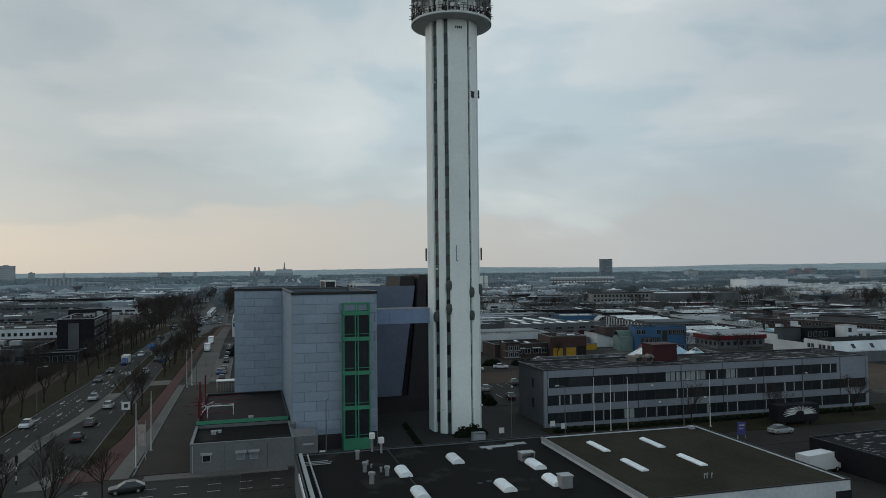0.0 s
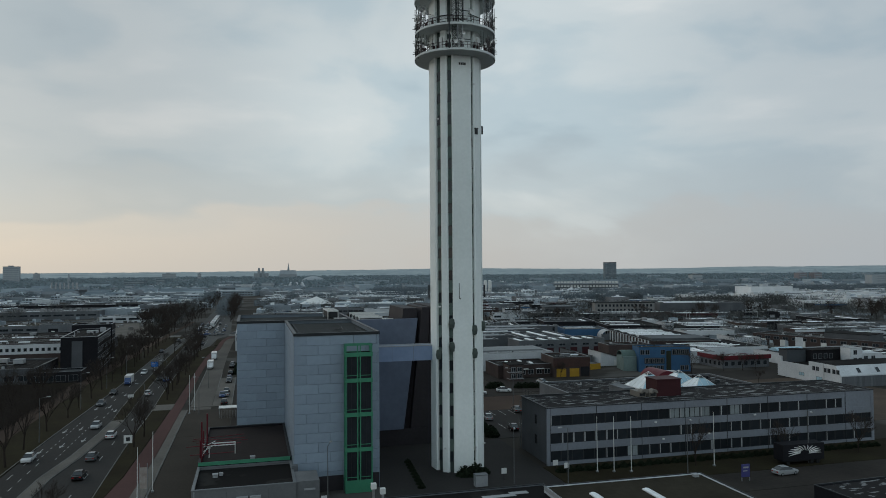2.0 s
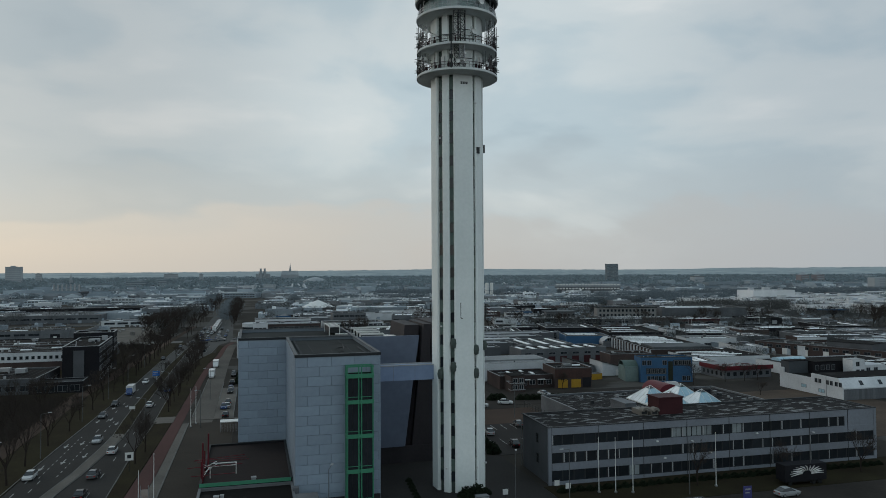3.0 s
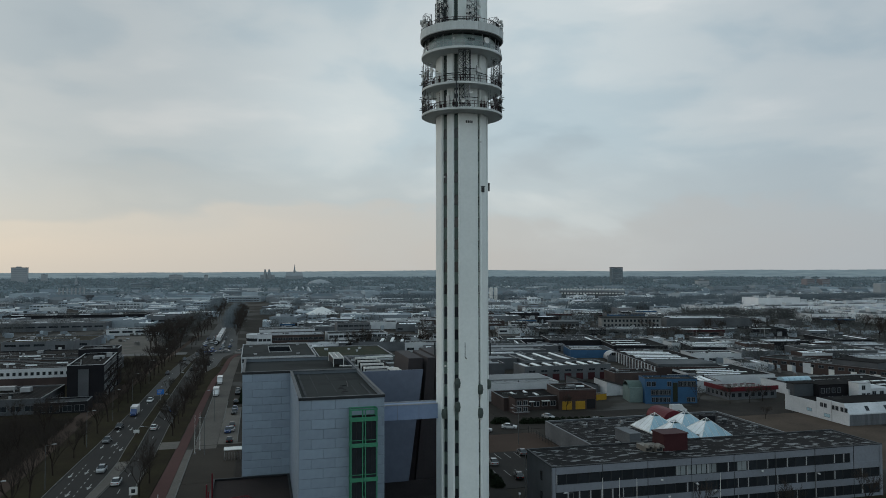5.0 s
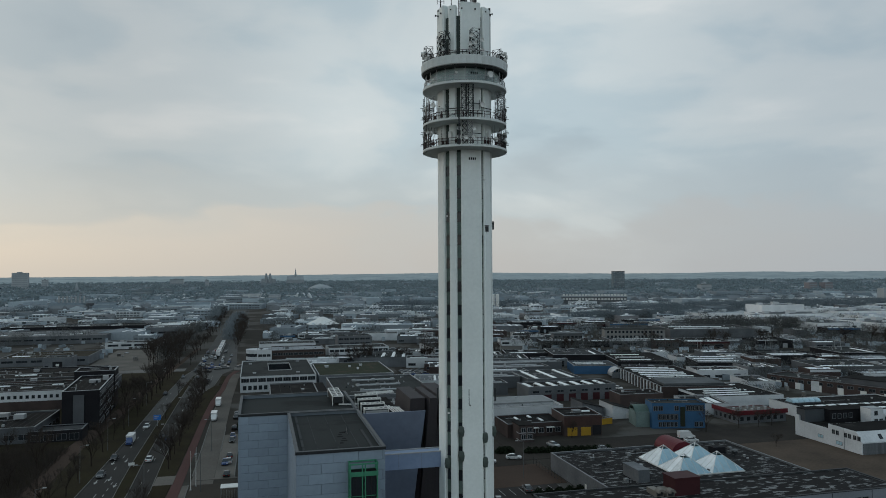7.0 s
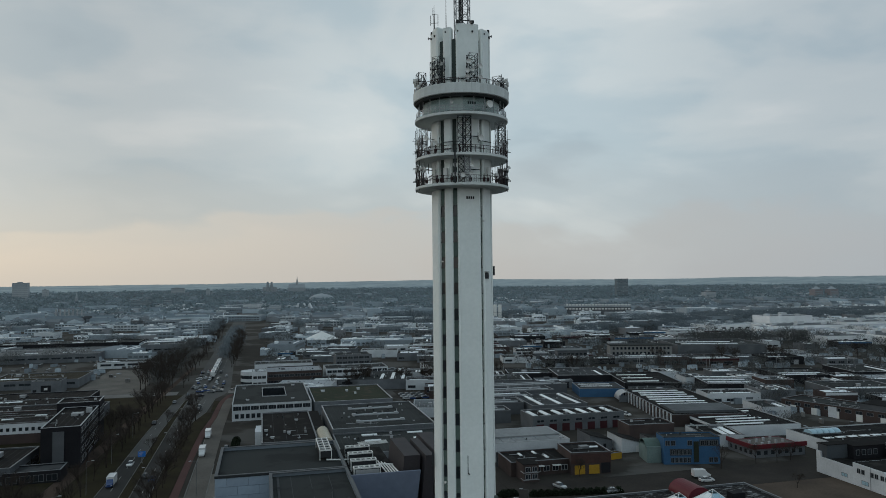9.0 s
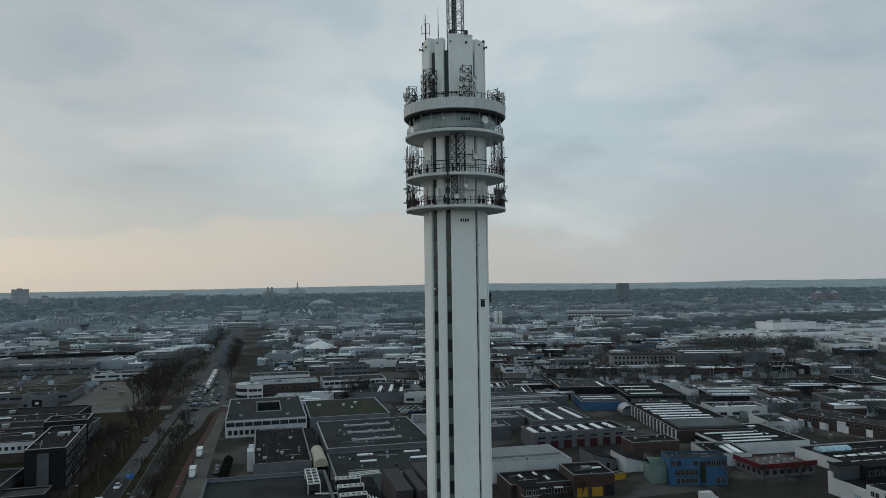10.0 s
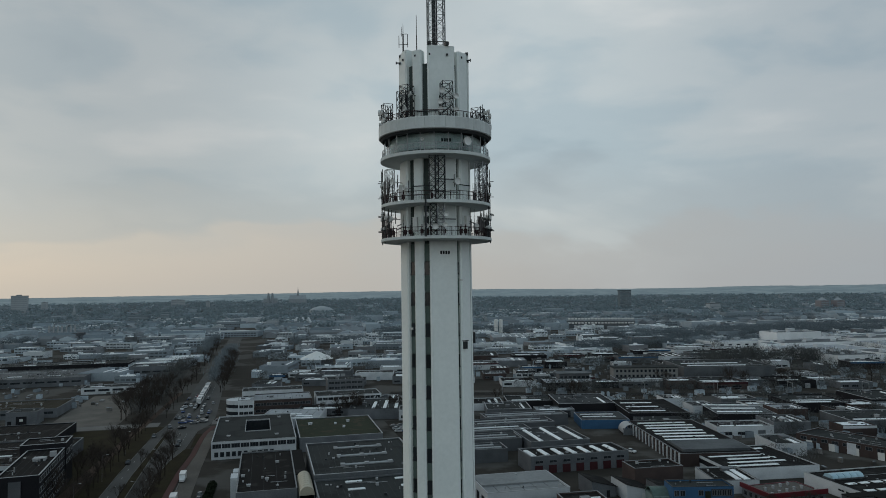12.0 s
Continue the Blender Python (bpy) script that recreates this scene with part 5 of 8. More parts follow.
# single-storey rear wing with a big flat roof
ow = block("low rear office wing with pale walls and a patched felt roof", at(39.6, 7.9), 52.2, 47.6, 4.0, GREYWALL, PATCHFELT, 0.3, COPING, name="office_wing", category="office")
part("door", boxes((20, 20.9, -0.06, 0.0, 0, 2.1)), DISH, ow, m=face_pose("left", 52.2, 47.6, 0, 0))
part("door", boxes((27, 30, -0.06, 0.0, 0, 2.6)), DARKWALL, ow, m=face_pose("left", 52.2, 47.6, 0, 0))
for x, y in ((8, 40), (30, 45), (48, 40), (44, 16), (50, 28), (16, 44)):
    vent(ow, x, y, 4.0, 0.8, 0.5)

# glazed pyramids on the wing
def pyramid(label, a, b, w, h, z):
    t = thing("glass_pyramid", at(a, b, z), label, "skylight", "glass pyramids on the roof")
    apex = (w / 2, w / 2, h)
    cs = [(0, 0, 0.25), (w, 0, 0.25), (w, w, 0.25), (0, w, 0.25)]
    part("kerb", ring(bmesh.new(), -0.1, w + 0.1, -0.1, w + 0.1, 0.3, 0, 0.28), DISH, t)
    n = 5
    for s in range(4):
        p, q = Vector(cs[s]), Vector(cs[(s + 1) % 4])
        ap = Vector(apex)
        nrm = (q - p).cross(ap - p).normalized()
        for k in range(n):
            u0, u1 = k / n, (k + 1) / n
            pts = [p.lerp(q, u0), p.lerp(q, u1)]
            up = []
            for u in (u1, u0):
                v = 1 - abs(2 * u - 1)
                foot = p.lerp(q, u)
                side = (p + q) / 2
                up.append(foot + (ap - side) * v)
            bm = bmesh.new()
            loop = [v for i, v in enumerate(pts + up) if not any((v - o).length < 1e-4 for o in (pts + up)[:i])]
            a0 = [bm.verts.new(v) for v in loop]
            a1 = [bm.verts.new(v - nrm * 0.05) for v in loop]
            bm.faces.new(a0)
            bm.faces.new(a1[::-1])
            for j in range(len(loop)):
                i = (j + 1) % len(loop)
                bm.faces.new((a0[i], a0[j], a1[j], a1[i]))
            # the left side of each pyramid takes the paler pane material
            part("pane", bm, SKYL if s == 3 else PALEGLASS, t)
            if k:
                v = 1 - abs(2 * u0 - 1)
                foot = p.lerp(q, u0)
                part("glazing_bar", tubes((foot + nrm * 0.03, foot + (ap - (p + q) / 2) * v + nrm * 0.03, 0.05), sides=4), DISH, t)
    for c in cs:
        part("hip_bar", tubes((c, apex, 0.09), sides=5), DISH, t)


for a, b in ((59.7, 37.4), (68.6, 37.4), (68.6, 28.5), (59.7, 28.5)):
    pyramid("white-framed glass roof pyramid with pale blue panes", a, b, 8.7, 4.0, 4.0)
single("red_roof_house", boxes((0, 5.2, 0, 4.0, 0, 3.1), (-0.15, 5.35, -0.15, 4.15, 3.1, 3.3)), REDWALL, at(40.5, -0.3, 9.84), "dark red plant room on the office roof", "plant room")
for x in (36.9, 38.8):
    t = thing("air_handler", at(x, 0.2 - (x - 36.9) * 0.3, 9.84), "beige rooftop air handler with a rounded hood", "air unit", "air handlers on the roof")
    part("casing", boxes((0, 1.5, 0, 3.4, 0, 1.0)), mat("beige_metal", (0.19, 0.175, 0.155), 0.55), t)
    part("hood", turned(bmesh.new(), [(0.3, -0.7), (0.72, -0.7), (0.72, 0.7), (0.3, 0.7)], 12, 0, 180), mat("beige_metal", (0, 0, 0)), t, m=pose(0.75, 0.0, 0.85, 0, 0, 0) @ pose(0, 0, 0, 90))
    part("louvre", boxes((0.2, 1.3, -0.06, 0.0, 0.2, 0.85)), DARKCOPING, t)
single("roof_cabin", boxes((0, 2.8, 0, 7.0, 0, 2.6), (-0.1, 2.9, -0.1, 7.1, 2.6, 2.75)), GREYWALL, at(48.6, 27.0, 4.0), "pale grey roof cabin on the office wing", "roof cabin")
single("roof_cabin", boxes((0, 2.2, 0, 2.4, 0, 1.7), (2.3, 3.6, 0.2, 2.2, 0, 1.6)), DARKWALL, at(80.0, 44.0, 4.0), "dark boxed roof unit on the office wing", "roof cabin")

# ---------------------------------------------------------------- industrial estate: halls and offices
def flat(label, x, y, yaw, w, d, h, wall, roof, low=1.0, **more):
    """A hall by its near left corner; low shrinks its storey height and moves it out to fit the camera's view."""
    k = (55 - h * low) / (55 - h)
    m = pose(8 + (x - 8) * k, -100 + (y + 100) * k, 0, 0, 0, yaw) @ Matrix.Diagonal((k, k, low, 1))
    return block(label, m, w, d, h, wall, roof, **more)


def lights(t, x0, y0, n, l, wd, z, step, along="x"):
    for k in range(n):
        strip_light(t, x0 + (step * k if along == "y" else 0), y0 + (0 if along == "y" else step * k), l, wd, z, along)


wb = block("white two-storey office with a square courtyard and flat felt roof", at(-41.7, 201.5, 0, 0.4), 32.4, 58, 6.4, WHITEWALL, FELT, trim=PALECOPING, hole=(12.5, 22.5, 20.0, 46.0), name="courtyard_office", category="office")
windows(wb, "front", 32.4, 58, 0.3, 32.1, 9, 4.3, 1.7, 0.92, 2)
windows(wb, "front", 32.4, 58, 0.8, 14, 6, 1.0, 1.9, 0.7, 0)
windows(wb, "front", 32.4, 58, 15, 24, 4, 1.0, 1.9, 0.7, 1)
windows(wb, "left", 32.4, 58, 1, 57, 16, 4.3, 1.7, 0.85, 1)
windows(wb, "left", 32.4, 58, 1, 57, 16, 1.0, 1.9, 0.75, 1)
part("entrance_canopy", boxes((14.5, 19.5, -1.8, 0, 3.0, 3.25)), PALECOPING, wb)
for x, y in ((4, 46), (27, 50), (25, 10), (6, 12)):
    vent(wb, x, y, 6.4, 1.3, 0.5, PALECOPING)
gn = flat("low hall with a patchy sedum roof and pale edges", -72.5, 192, 18.5, 34, 44, 5.2, GREYWALL, GREENROOF, trim=PALECOPING, name="sedum_roof_hall")
for x, y, s in ((6, 30, 1.6), (17, 28, 1.0), (23, 32, 1.3), (20, 20, 0.9)):
    vent(gn, x, y, 5.2, s, 0.8, WHITEWALL)
bh = flat("wide industrial hall with dark felt roof and ridge skylights", -50, 129, 18.5, 36, 47, 7.0, GREYWALL, FELT, trim=PALECOPING)
for k in range(3):
    strip_light(bh, 9.7, 10.9 + 12.7 * k, 17.5, 1.1, 7.0, "x", 0.6, GALV)
    for q in range(3):
        part("smoke_vent", boxes((9.5 + 8.0 * q, 10.9 + 8.0 * q, 10.7 + 12.7 * k, 12.2 + 12.7 * k, 7.0, 7.75)), PALECOPING, bh)
fh = flat("lower hall with felt roof and white skylights", -40.6, 100.5, 18.5, 36, 29.5, 5.6, GREYWALL, FELT)
for x, y in ((9.4, 25.0), (9.3, 16.4), (25.0, 25.0), (25.5, 16.6)):
    strip_light(fh, x, y, 5.2, 1.5, 5.6)
ld = block("dark-roofed workshop with a pale side entrance", at(-29.8, 129.5), 17.8, 53.5, 5.8, GREYWALL, DARKFELT, trim=COPING, name="workshop")
for x, y in ((1.5, 20), (3.5, 8), (9, 14), (12.5, 36)):
    vent(ld, x, y, 5.8, 1.1, 0.6, PALECOPING)
part("side_wing", boxes((17.85, 21.7, 17.5, 53.5, 0, 5.7)), GREYWALL, ld)
part("wing_roof", boxes((17.85, 21.7, 17.5, 53.5, 5.7, 5.86)), DARKFELT, ld)
part("side_cabin", boxes((-2.2, -0.05, 16, 22, 0, 6.6)), WHITEWALL, ld)
part("side_cabin", boxes((-2.0, -0.05, 30, 35, 0, 5.0)), WHITEWALL, ld)
vt = thing("barrel_vault", pose(-51.2, 116.5, 0, 0, 0, 18.5), "cream barrel-vaulted passage roof between two halls", "passage")
n = 12
bv = bmesh.new()
lp = [[bv.verts.new((2.3 - 2.3 * math.cos(math.pi * j / n), y, 4.6 + 2.6 * math.sin(math.pi * j / n))) for j in range(n + 1)] for y in (0, 2.25)]
for j in range(n):
    bv.faces.new((lp[0][j], lp[1][j], lp[1][j + 1], lp[0][j + 1]))
for lps in lp:
    bv.faces.new(lps if lps is lp[0] else lps[::-1])
vault_mesh = link("vault_segment", bv, mat("cream_sheet", (0.42, 0.38, 0.30), 0.5, (0.34, 0.31, 0.24), 0.3, 2.0, 1.0, 0.05))
for k in range(8):
    part("vault_segment", vault_mesh, None, vt, m=pose(0, 2.4 * k, 0))
part("wall", boxes((0, 0.2, 0, 19, 0, 4.6), (4.4, 4.6, 0, 19, 0, 4.6)), GREYWALL, vt)
dk = block("black four-storey office block with white-framed windows", at(-96.1, 139.4, 0, 4), 11.2, 38, 12.6, DARKWALL, DARKFELT, trim=PALECOPING, name="black_office", category="office")
for r in range(4):
    windows(dk, "right", 11.2, 38, 0.6, 37.4, 13, 1.2 + 3.1 * r, 1.7, 0.8, 0, GLASS, PALECOPING)
part("grey_shaft", boxes((3.4, 6.6, -0.5, 0.0, 0, 11.6)), OFFICESIDE, dk, "tall slate grey front shaft")
part("roof_unit", boxes((5.0, 8.6, 21, 24, 12.6, 13.5)), PALECOPING, dk)
part("roof_unit", boxes((8.8, 10.6, 26.5, 28, 12.6, 14.2)), PALECOPING, dk)
part("flue", tubes(((3.0, 8.0, 12.6), (3.0, 8.0, 14.0), 0.2), sides=8), GALV, dk)
d2 = block("black office annex with white-framed windows", at(-101.2, 177.4, 0, 4), 14, 12, 14.2, DARKWALL, DARKFELT, trim=PALECOPING, name="black_office", category="office")
windows(d2, "right", 14, 12, 0.6, 11.4, 4, 10.4, 1.6, 0.8, 0, GLASS, PALECOPING)
windows(d2, "right", 14, 12, 0.6, 11.4, 4, 7.2, 1.6, 0.8, 0, GLASS, PALECOPING)
ww = flat("long white-banded hall with a row of small dark windows over brick", -214, 120.5, 18.5, 70, 26, 7.2, BRICK, DARKFELT, name="banded_hall")
part("white_band", boxes((-0.1, 70.1, -0.1, 0.0, 3.6, 7.3)), WHITEWALL, ww)
for k in range(34):
    window(ww, window_mesh(1.15, 1.3, 0), face_pose("front", 70, 26, 0.5 + 2.06 * k, 4.6, 0.13))
for k in range(7):
    strip_light(ww, 3 + 9.6 * k, 9 + 6 * (k % 2), 4, 1.1, 7.2, "x")
lb = flat("dark two-storey office with a felt roof and pale edge", -170, 74, 18.5, 38, 28, 4.6, OFFICESIDE, DARKFELT, trim=COPING, name="grey_office", category="office")
windows(lb, "front", 38, 28, 1, 37, 9, 1.2, 1.7, 0.75, 1)
windows(lb, "right", 38, 28, 1, 27, 6, 1.2, 1.7, 0.75, 1)
part("roof_unit", boxes((28, 31, 14, 17, 5.0, 6.4)), PALECOPING, lb)
part("roof_unit", boxes((20, 25, 19, 21.5, 5.0, 6.2)), GALV, lb)
lc = block("low glazed pavilion beside the black office", at(-101.5, 123.5, 0, 2), 15, 9, 3.2, DARKWALL, GREYFELT, name="pavilion")
windows(lc, "front", 15, 9, 0.5, 14.5, 4, 0.6, 2.0, 0.8, 1)

# halls on the near side of the estate
ws = flat("white gabled warehouse with grey sheet roof", 4.5, 116, 17, 25.5, 20, 5.6, WHITEWALL, SHEETROOF, trim=PALECOPING, name="warehouse")
windows(ws, "left", 25.5, 20, 1, 18, 3, 0.4, 3.6, 0.55, 0)
part("upper_sheet", boxes((0.5, 25, 8, 19.5, 5.6, 6.1)), SHEETROOF, ws)
yb = flat("dark brick workshop with small roof lights", 9.5, 100, 17, 19, 13.5, 3.8, BRICK, DARKFELT, name="workshop")
windows(yb, "front", 19, 13.5, 4, 18, 5, 1.0, 1.6, 0.7, 1, GLASS, PALECOPING)
for x, y in ((5.5, 8.0), (12.5, 4.0), (10.5, 9.5)):
    strip_light(yb, x, y, 2.6, 0.9, 3.8, "y")
part("bay", boxes((1.6, 6.2, -6.4, 0.0, 0, 5.0)), BRICK, yb, "brick bay with pale window sills")
part("bay_roof", boxes((1.45, 6.35, -6.55, 0.1, 5.0, 5.16)), DARKFELT, yb)
for z in (0.9, 2.9):
    part("sill", boxes((1.5, 6.3, -6.5, -4.0, z - 0.25, z - 0.08)), PALECOPING, yb)
    for x in (2.2, 4.2):
        window(yb, window_mesh(1.5, 1.4, 1, GLASS, PALECOPING), pose(x, -6.43, z))
for x in (7.4, 12.6):
    part("awning", boxes((x, x + 2.6, -1.2, 0.0, 2.7, 2.85)), DISH, yb, "white door awning")
yc = flat("brown garage hall with two yellow roller doors", 27.2, 102.8, 13, 12.2, 13, 6.0, BRICK, DARKFELT, name="garage_hall")
for x in (1.0, 5.4):
    part("roller_door", boxes((x, x + 3.2, -0.08, 0.02, 0.1, 2.7)), YELLOW, yc, "yellow roller door")
part("canopy", boxes((9.2, 12.0, -0.1, 0.05, 0.2, 3.2)), DARKWALL, yc)
part("fascia", boxes((-0.05, 12.25, -0.07, 0.0, 3.2, 5.9)), mat("rust_brown", (0.075, 0.042, 0.036), 0.8, (0.05, 0.03, 0.027), 0.4, 3.0, 1.0, 0.05), yc)
part("roof_unit", boxes((5.0, 7.8, 6.0, 8.2, 6.0, 6.7)), COPING, yc)
strip_light(yc, 8.0, 7.0, 3.0, 0.8, 6.0)
flat("yellow skip beside a garage", 41.6, 120.7, 30, 4.2, 2.2, 1.9, YELLOW, DARKFELT, parapet=0.1, name="skip", category="container")
b1 = flat("grey saw-lit shed with dark red doors", 19, 160, 18, 37.5, 13.5, 5.6, GREYWALL, DARKFELT, name="shed")
for k in range(7):
    x = 1.0 + 5.2 * k
    strip_light(b1, x, 2.2, 8.6, 1.9, 5.6, "y", 0.5)
    window(b1, window_mesh(2.9, 1.0, 1), pose(x + 0.6, -0.03, 3.5))
    part("door", boxes((x + 0.4, x + 3.4, -0.06, 0.02, 0, 2.8)), REDWALL, b1)
b2 = flat("grey ribbed workshop roof with two long roof strips", 20, 182, 16, 24, 27, 5.8, GREYWALL, GREYFELT, low=0.78)
for x in (4, 12, 20):
    strip_light(b2, x, 1.5, 24, 1.6, 5.8, "y", 0.7)
for k, (x, y, w, d) in enumerate(((-8, 190, 26, 12), (-9, 206, 32, 12), (-2, 222, 36, 14), (-12, 172, 24, 11), (2, 240, 40, 12))):
    t = flat("grey low shed with long pale roof lights", x, y, 15, w, d, 4.6, OFFICESIDE, GREYFELT, name="shed")
    strip_light(t, 1.5, d * 0.3, w - 3, 1.1, 4.6, material=PALECOPING)
    strip_light(t, 1.5, d * 0.68, w - 5, 0.9, 4.6, material=SKYL if k == 1 else PALECOPING)
bl = flat("blue-walled hall with a grey roof", 44, 224, 4, 21, 20, 6.2, BLUEPAINT, GREYFELT, name="blue_hall", low=0.62)
lights(bl, 2, 8, 2, 15, 1.2, 6.2, 6)
dh = flat("dark hall with long white roof lights", 66, 232, 4, 27, 38, 7.6, DARKWALL, DARKFELT, low=0.62)
lights(dh, 3, 6, 3, 15, 2.0, 7.6, 11)
qb = thing("arched_shed", pose(62, 226, 0, 0, 0, 4), "small grey arched shed beside the blue hall", "shed")
part("shell", turned(bmesh.new(), [(3.4, 0), (3.6, 0), (3.6, 9), (3.4, 9)], 14, 0, 180), GALV, qb, m=pose(3.6, 9, 1.0, 90))
part("wall", boxes((0.1, 7.1, 0.2, 0.4, 0, 3.0)), GREYWALL, qb)
rl = flat("long hall with white pillars along its facade and pale roof strips", 70, 159, 7, 28, 60, 6.8, BRICK, DARKFELT, name="pillared_hall", low=0.66)
for k in range(16):
    part("pillar", boxes((-0.35, 0.0, 0.4 + 3.9 * k, 1.1 + 3.9 * k, 0, 7.0)), WHITEWALL, rl)
windows(rl, "left", 28, 60, 0.5, 59.5, 16, 1.0, 4.6, 0.6, 1)
for k in range(7):
    strip_light(rl, 3 + (k % 2), 22 + 5.4 * k, 20, 1.9, 6.8, "x", 0.5)
part("end_roof", boxes((2, 26, 3, 18, 7.0, 8.4)), PALEROOF, rl)
rw = flat("white-walled hall with rows of long white roof lights", 80, 139.5, 12, 31, 30, 6.4, WHITEWALL, DARKFELT, trim=PALECOPING, low=0.58)
for k in range(6):
    strip_light(rw, 2.5 + 2.2 * (k % 3), 3.5 + 4.3 * k, 17 + 3 * (k % 2), 1.5, 6.4)
part("dark_front", boxes((-0.1, 0.0, 0.2, 29.8, 2.6, 5.4)), DARKWALL, rw)
wl2 = flat("white hall with a sloping pale wall and roof lights", 110, 113, 16, 44, 27, 6.0, WHITEWALL, DARKFELT, trim=PALECOPING, low=0.6)
for k in range(18):
    strip_light(wl2, 3 + 4.4 * (k % 9), 5 + 7 * (k // 9), 3.0, 1.6, 6.0)
part("roof_cabin", boxes((1.5, 13, 17, 21, 6.0, 6.8)), PALEROOF, wl2)
vm = unit("glass_vault", lambda: link("roof_vault", turned(bmesh.new(), [(0.0, 0), (2.0, 0), (2.0, 2.0), (0.0, 2.0)], 16, 0, 180), PALEGLASS))
for k in range(5):
    part("roof_vault", vm, None, wl2, "pale arched roof light", m=pose(2.0 + 2.2 * k, 19, 6.8, 0, 90, 0) @ pose(0, 0, 0, 0, 0, 90))
windows(wl2, "left", 44, 27, 14, 26, 4, 3.4, 0.9, 0.8, 1)
bb = flat("blue three-storey office with dark window bands", 56.9, 115.6, 5, 17.4, 7.5, 7.9, BLUEPAINT, FELT, trim=DARKCOPING, name="blue_office", category="office")
for x0, x1, n, z in ((0.3, 3.7, 2, 5.7), (7.2, 8.9, 1, 5.7), (11.2, 16.8, 4, 5.7), (2.0, 8.4, 5, 2.9), (2.0, 8.4, 5, 0.5), (13.8, 16.8, 2, 0.5)):
    windows(bb, "front", 17.4, 7.5, x0, x1, n, z, 1.6, 0.86, 1, GLASS, COPING)
part("window_band", boxes((1.8, 8.6, -0.015, 0.0, 2.7, 4.7)), STEEL, bb)
part("window_band", boxes((11.0, 17.0, -0.015, 0.0, 5.5, 7.5)), STEEL, bb)
part("olive_bay", boxes((9.2, 10.8, -0.14, 0, 0.6, 7.0)), mat("olive_glazing", (0.03, 0.036, 0.024), 0.3, (0.02, 0.024, 0.018), 0.5, 2.0, 1.0, 0.03), bb, "tall dark olive stair glazing")
part("low_annex", boxes((-4.6, -0.1, 2.4, 11, 0, 4.9)), mat("pale_green_sheet", (0.17, 0.23, 0.22), 0.6, (0.12, 0.165, 0.16), 0.3, 2.0, 1.0, 0.05), bb)
part("annex_roof", turned(bmesh.new(), [(4.3, -2.4), (4.5, -2.4), (4.5, 2.4), (4.3, 2.4)], 10, 30, 150), mat("green_grey_roof", (0.10, 0.145, 0.13), 0.7, (0.07, 0.10, 0.09), 0.3, 2.0, 1.0, 0.05), bb, "rounded greenish annex roof", m=pose(-2.4, 6.6, 2.2, 90, 0, 90))
rd = flat("low pale building with a dark red mansard edge", 86.8, 124, 18, 19, 13, 3.0, GREYWALL, mat("speckled_felt", (0.07, 0.062, 0.058), 0.9, (0.13, 0.12, 0.11), 0.5, 2.0, 1.0, 0.1), parapet=0.05, trim=REDTRIM, name="red_edged_house", category="office")
for f, n in (("front", 7), ("left", 5)):
    w = 19 if f == "front" else 13
    part("mansard", boxes((-0.5, w + 0.5, -0.5, -0.05, 2.9, 4.3)), REDTRIM, rd, "dark red sloping roof edge", m=face_pose(f, 19, 13, 0, 0))
    windows(rd, f, 19, 13, 0.4, w - 0.4, n, 0.8, 1.5, 0.6, 0)
for k in range(10):
    vent(rd, 2 + 1.7 * k, 2 + (k * 5) % 9, 3.0, 0.6, 1.0, PALECOPING)
SLATE = mat("slate_cladding", (0.065, 0.074, 0.083), 0.6, (0.05, 0.057, 0.064), 0.2, 2, 1, 0.05)
wu = thing("shop", pose(107.2, 84.2, 0, 0, 0, 16.8), "white shop with square windows and a slanted front roof", "building")
bm = bmesh.new()
lo, hi = ([bm.verts.new((x, y, z)) for y, z in ((0, 0), (12.5, 0), (12.5, 6.1), (2.0, 6.0), (0, 3.4))] for x in (0.0, 30.0))
for k in range(5):
    bm.faces.new((lo[k], hi[k], hi[(k + 1) % 5], lo[(k + 1) % 5]))
bm.faces.new(lo[::-1])
bm.faces.new(hi)
part("wall", bm, WHITEWALL, wu)
part("roof", boxes((0.35, 29.6, 2.3, 12.2, 6.0, 6.16)), DARKFELT, wu)
part("plank_front", boxes((0.3, 29.8, -0.12, 0.0, 0, 3.1)), GREYWALL, wu, "grey boarded front")
for k in range(30):
    part("board", unit("front_board", lambda: link("board", boxes((0, 0.85, -0.03, 0.0, 0, 3.05)), GREYWALL)), None, wu, m=pose(0.4 + 0.97 * k, -0.12, 0))
for y in (1.6, 3.1, 5.0, 6.5, 9.5, 11.0):
    window(wu, window_mesh(1.15, 1.3, 1), face_pose("left", 30, 12.5, 12.5 - y, 3.6, 0.02))
window(wu, window_mesh(2.4, 1.1, 1, PALEGLASS), face_pose("left", 30, 12.5, 3.0, 0.9, 0.02))
part("downpipe", tubes(((-0.08, 6.4, 0), (-0.08, 6.4, 6.0), 0.06)), GALV, wu)
for x in (6.4, 13.0, 20.0):
    part("roof_window", boxes((x, x + 1.1, 0.0, 1.5, 0.0, 0.08)), GLASS, wu, "dark slanted roof window", m=pose(0, 0.45, 4.0, 52.4))
wt = thing("workshop", pose(107.2, 84.2, 0, 0, 0, 16.8) @ pose(0, 12.55, 0), "white-walled workshop with a slate-clad upper storey", "building")
part("wall", ring(bmesh.new(), 0, 30, 0, 13.7, 0.3, 0, 4.75), WHITEWALL, wt)
part("roof", boxes((0.3, 29.7, 0.3, 13.4, 4.2, 4.5)), DARKFELT, wt)
part("end_wall", boxes((-0.02, 3.0, 11.9, 13.72, 4.5, 6.3)), WHITEWALL, wt)
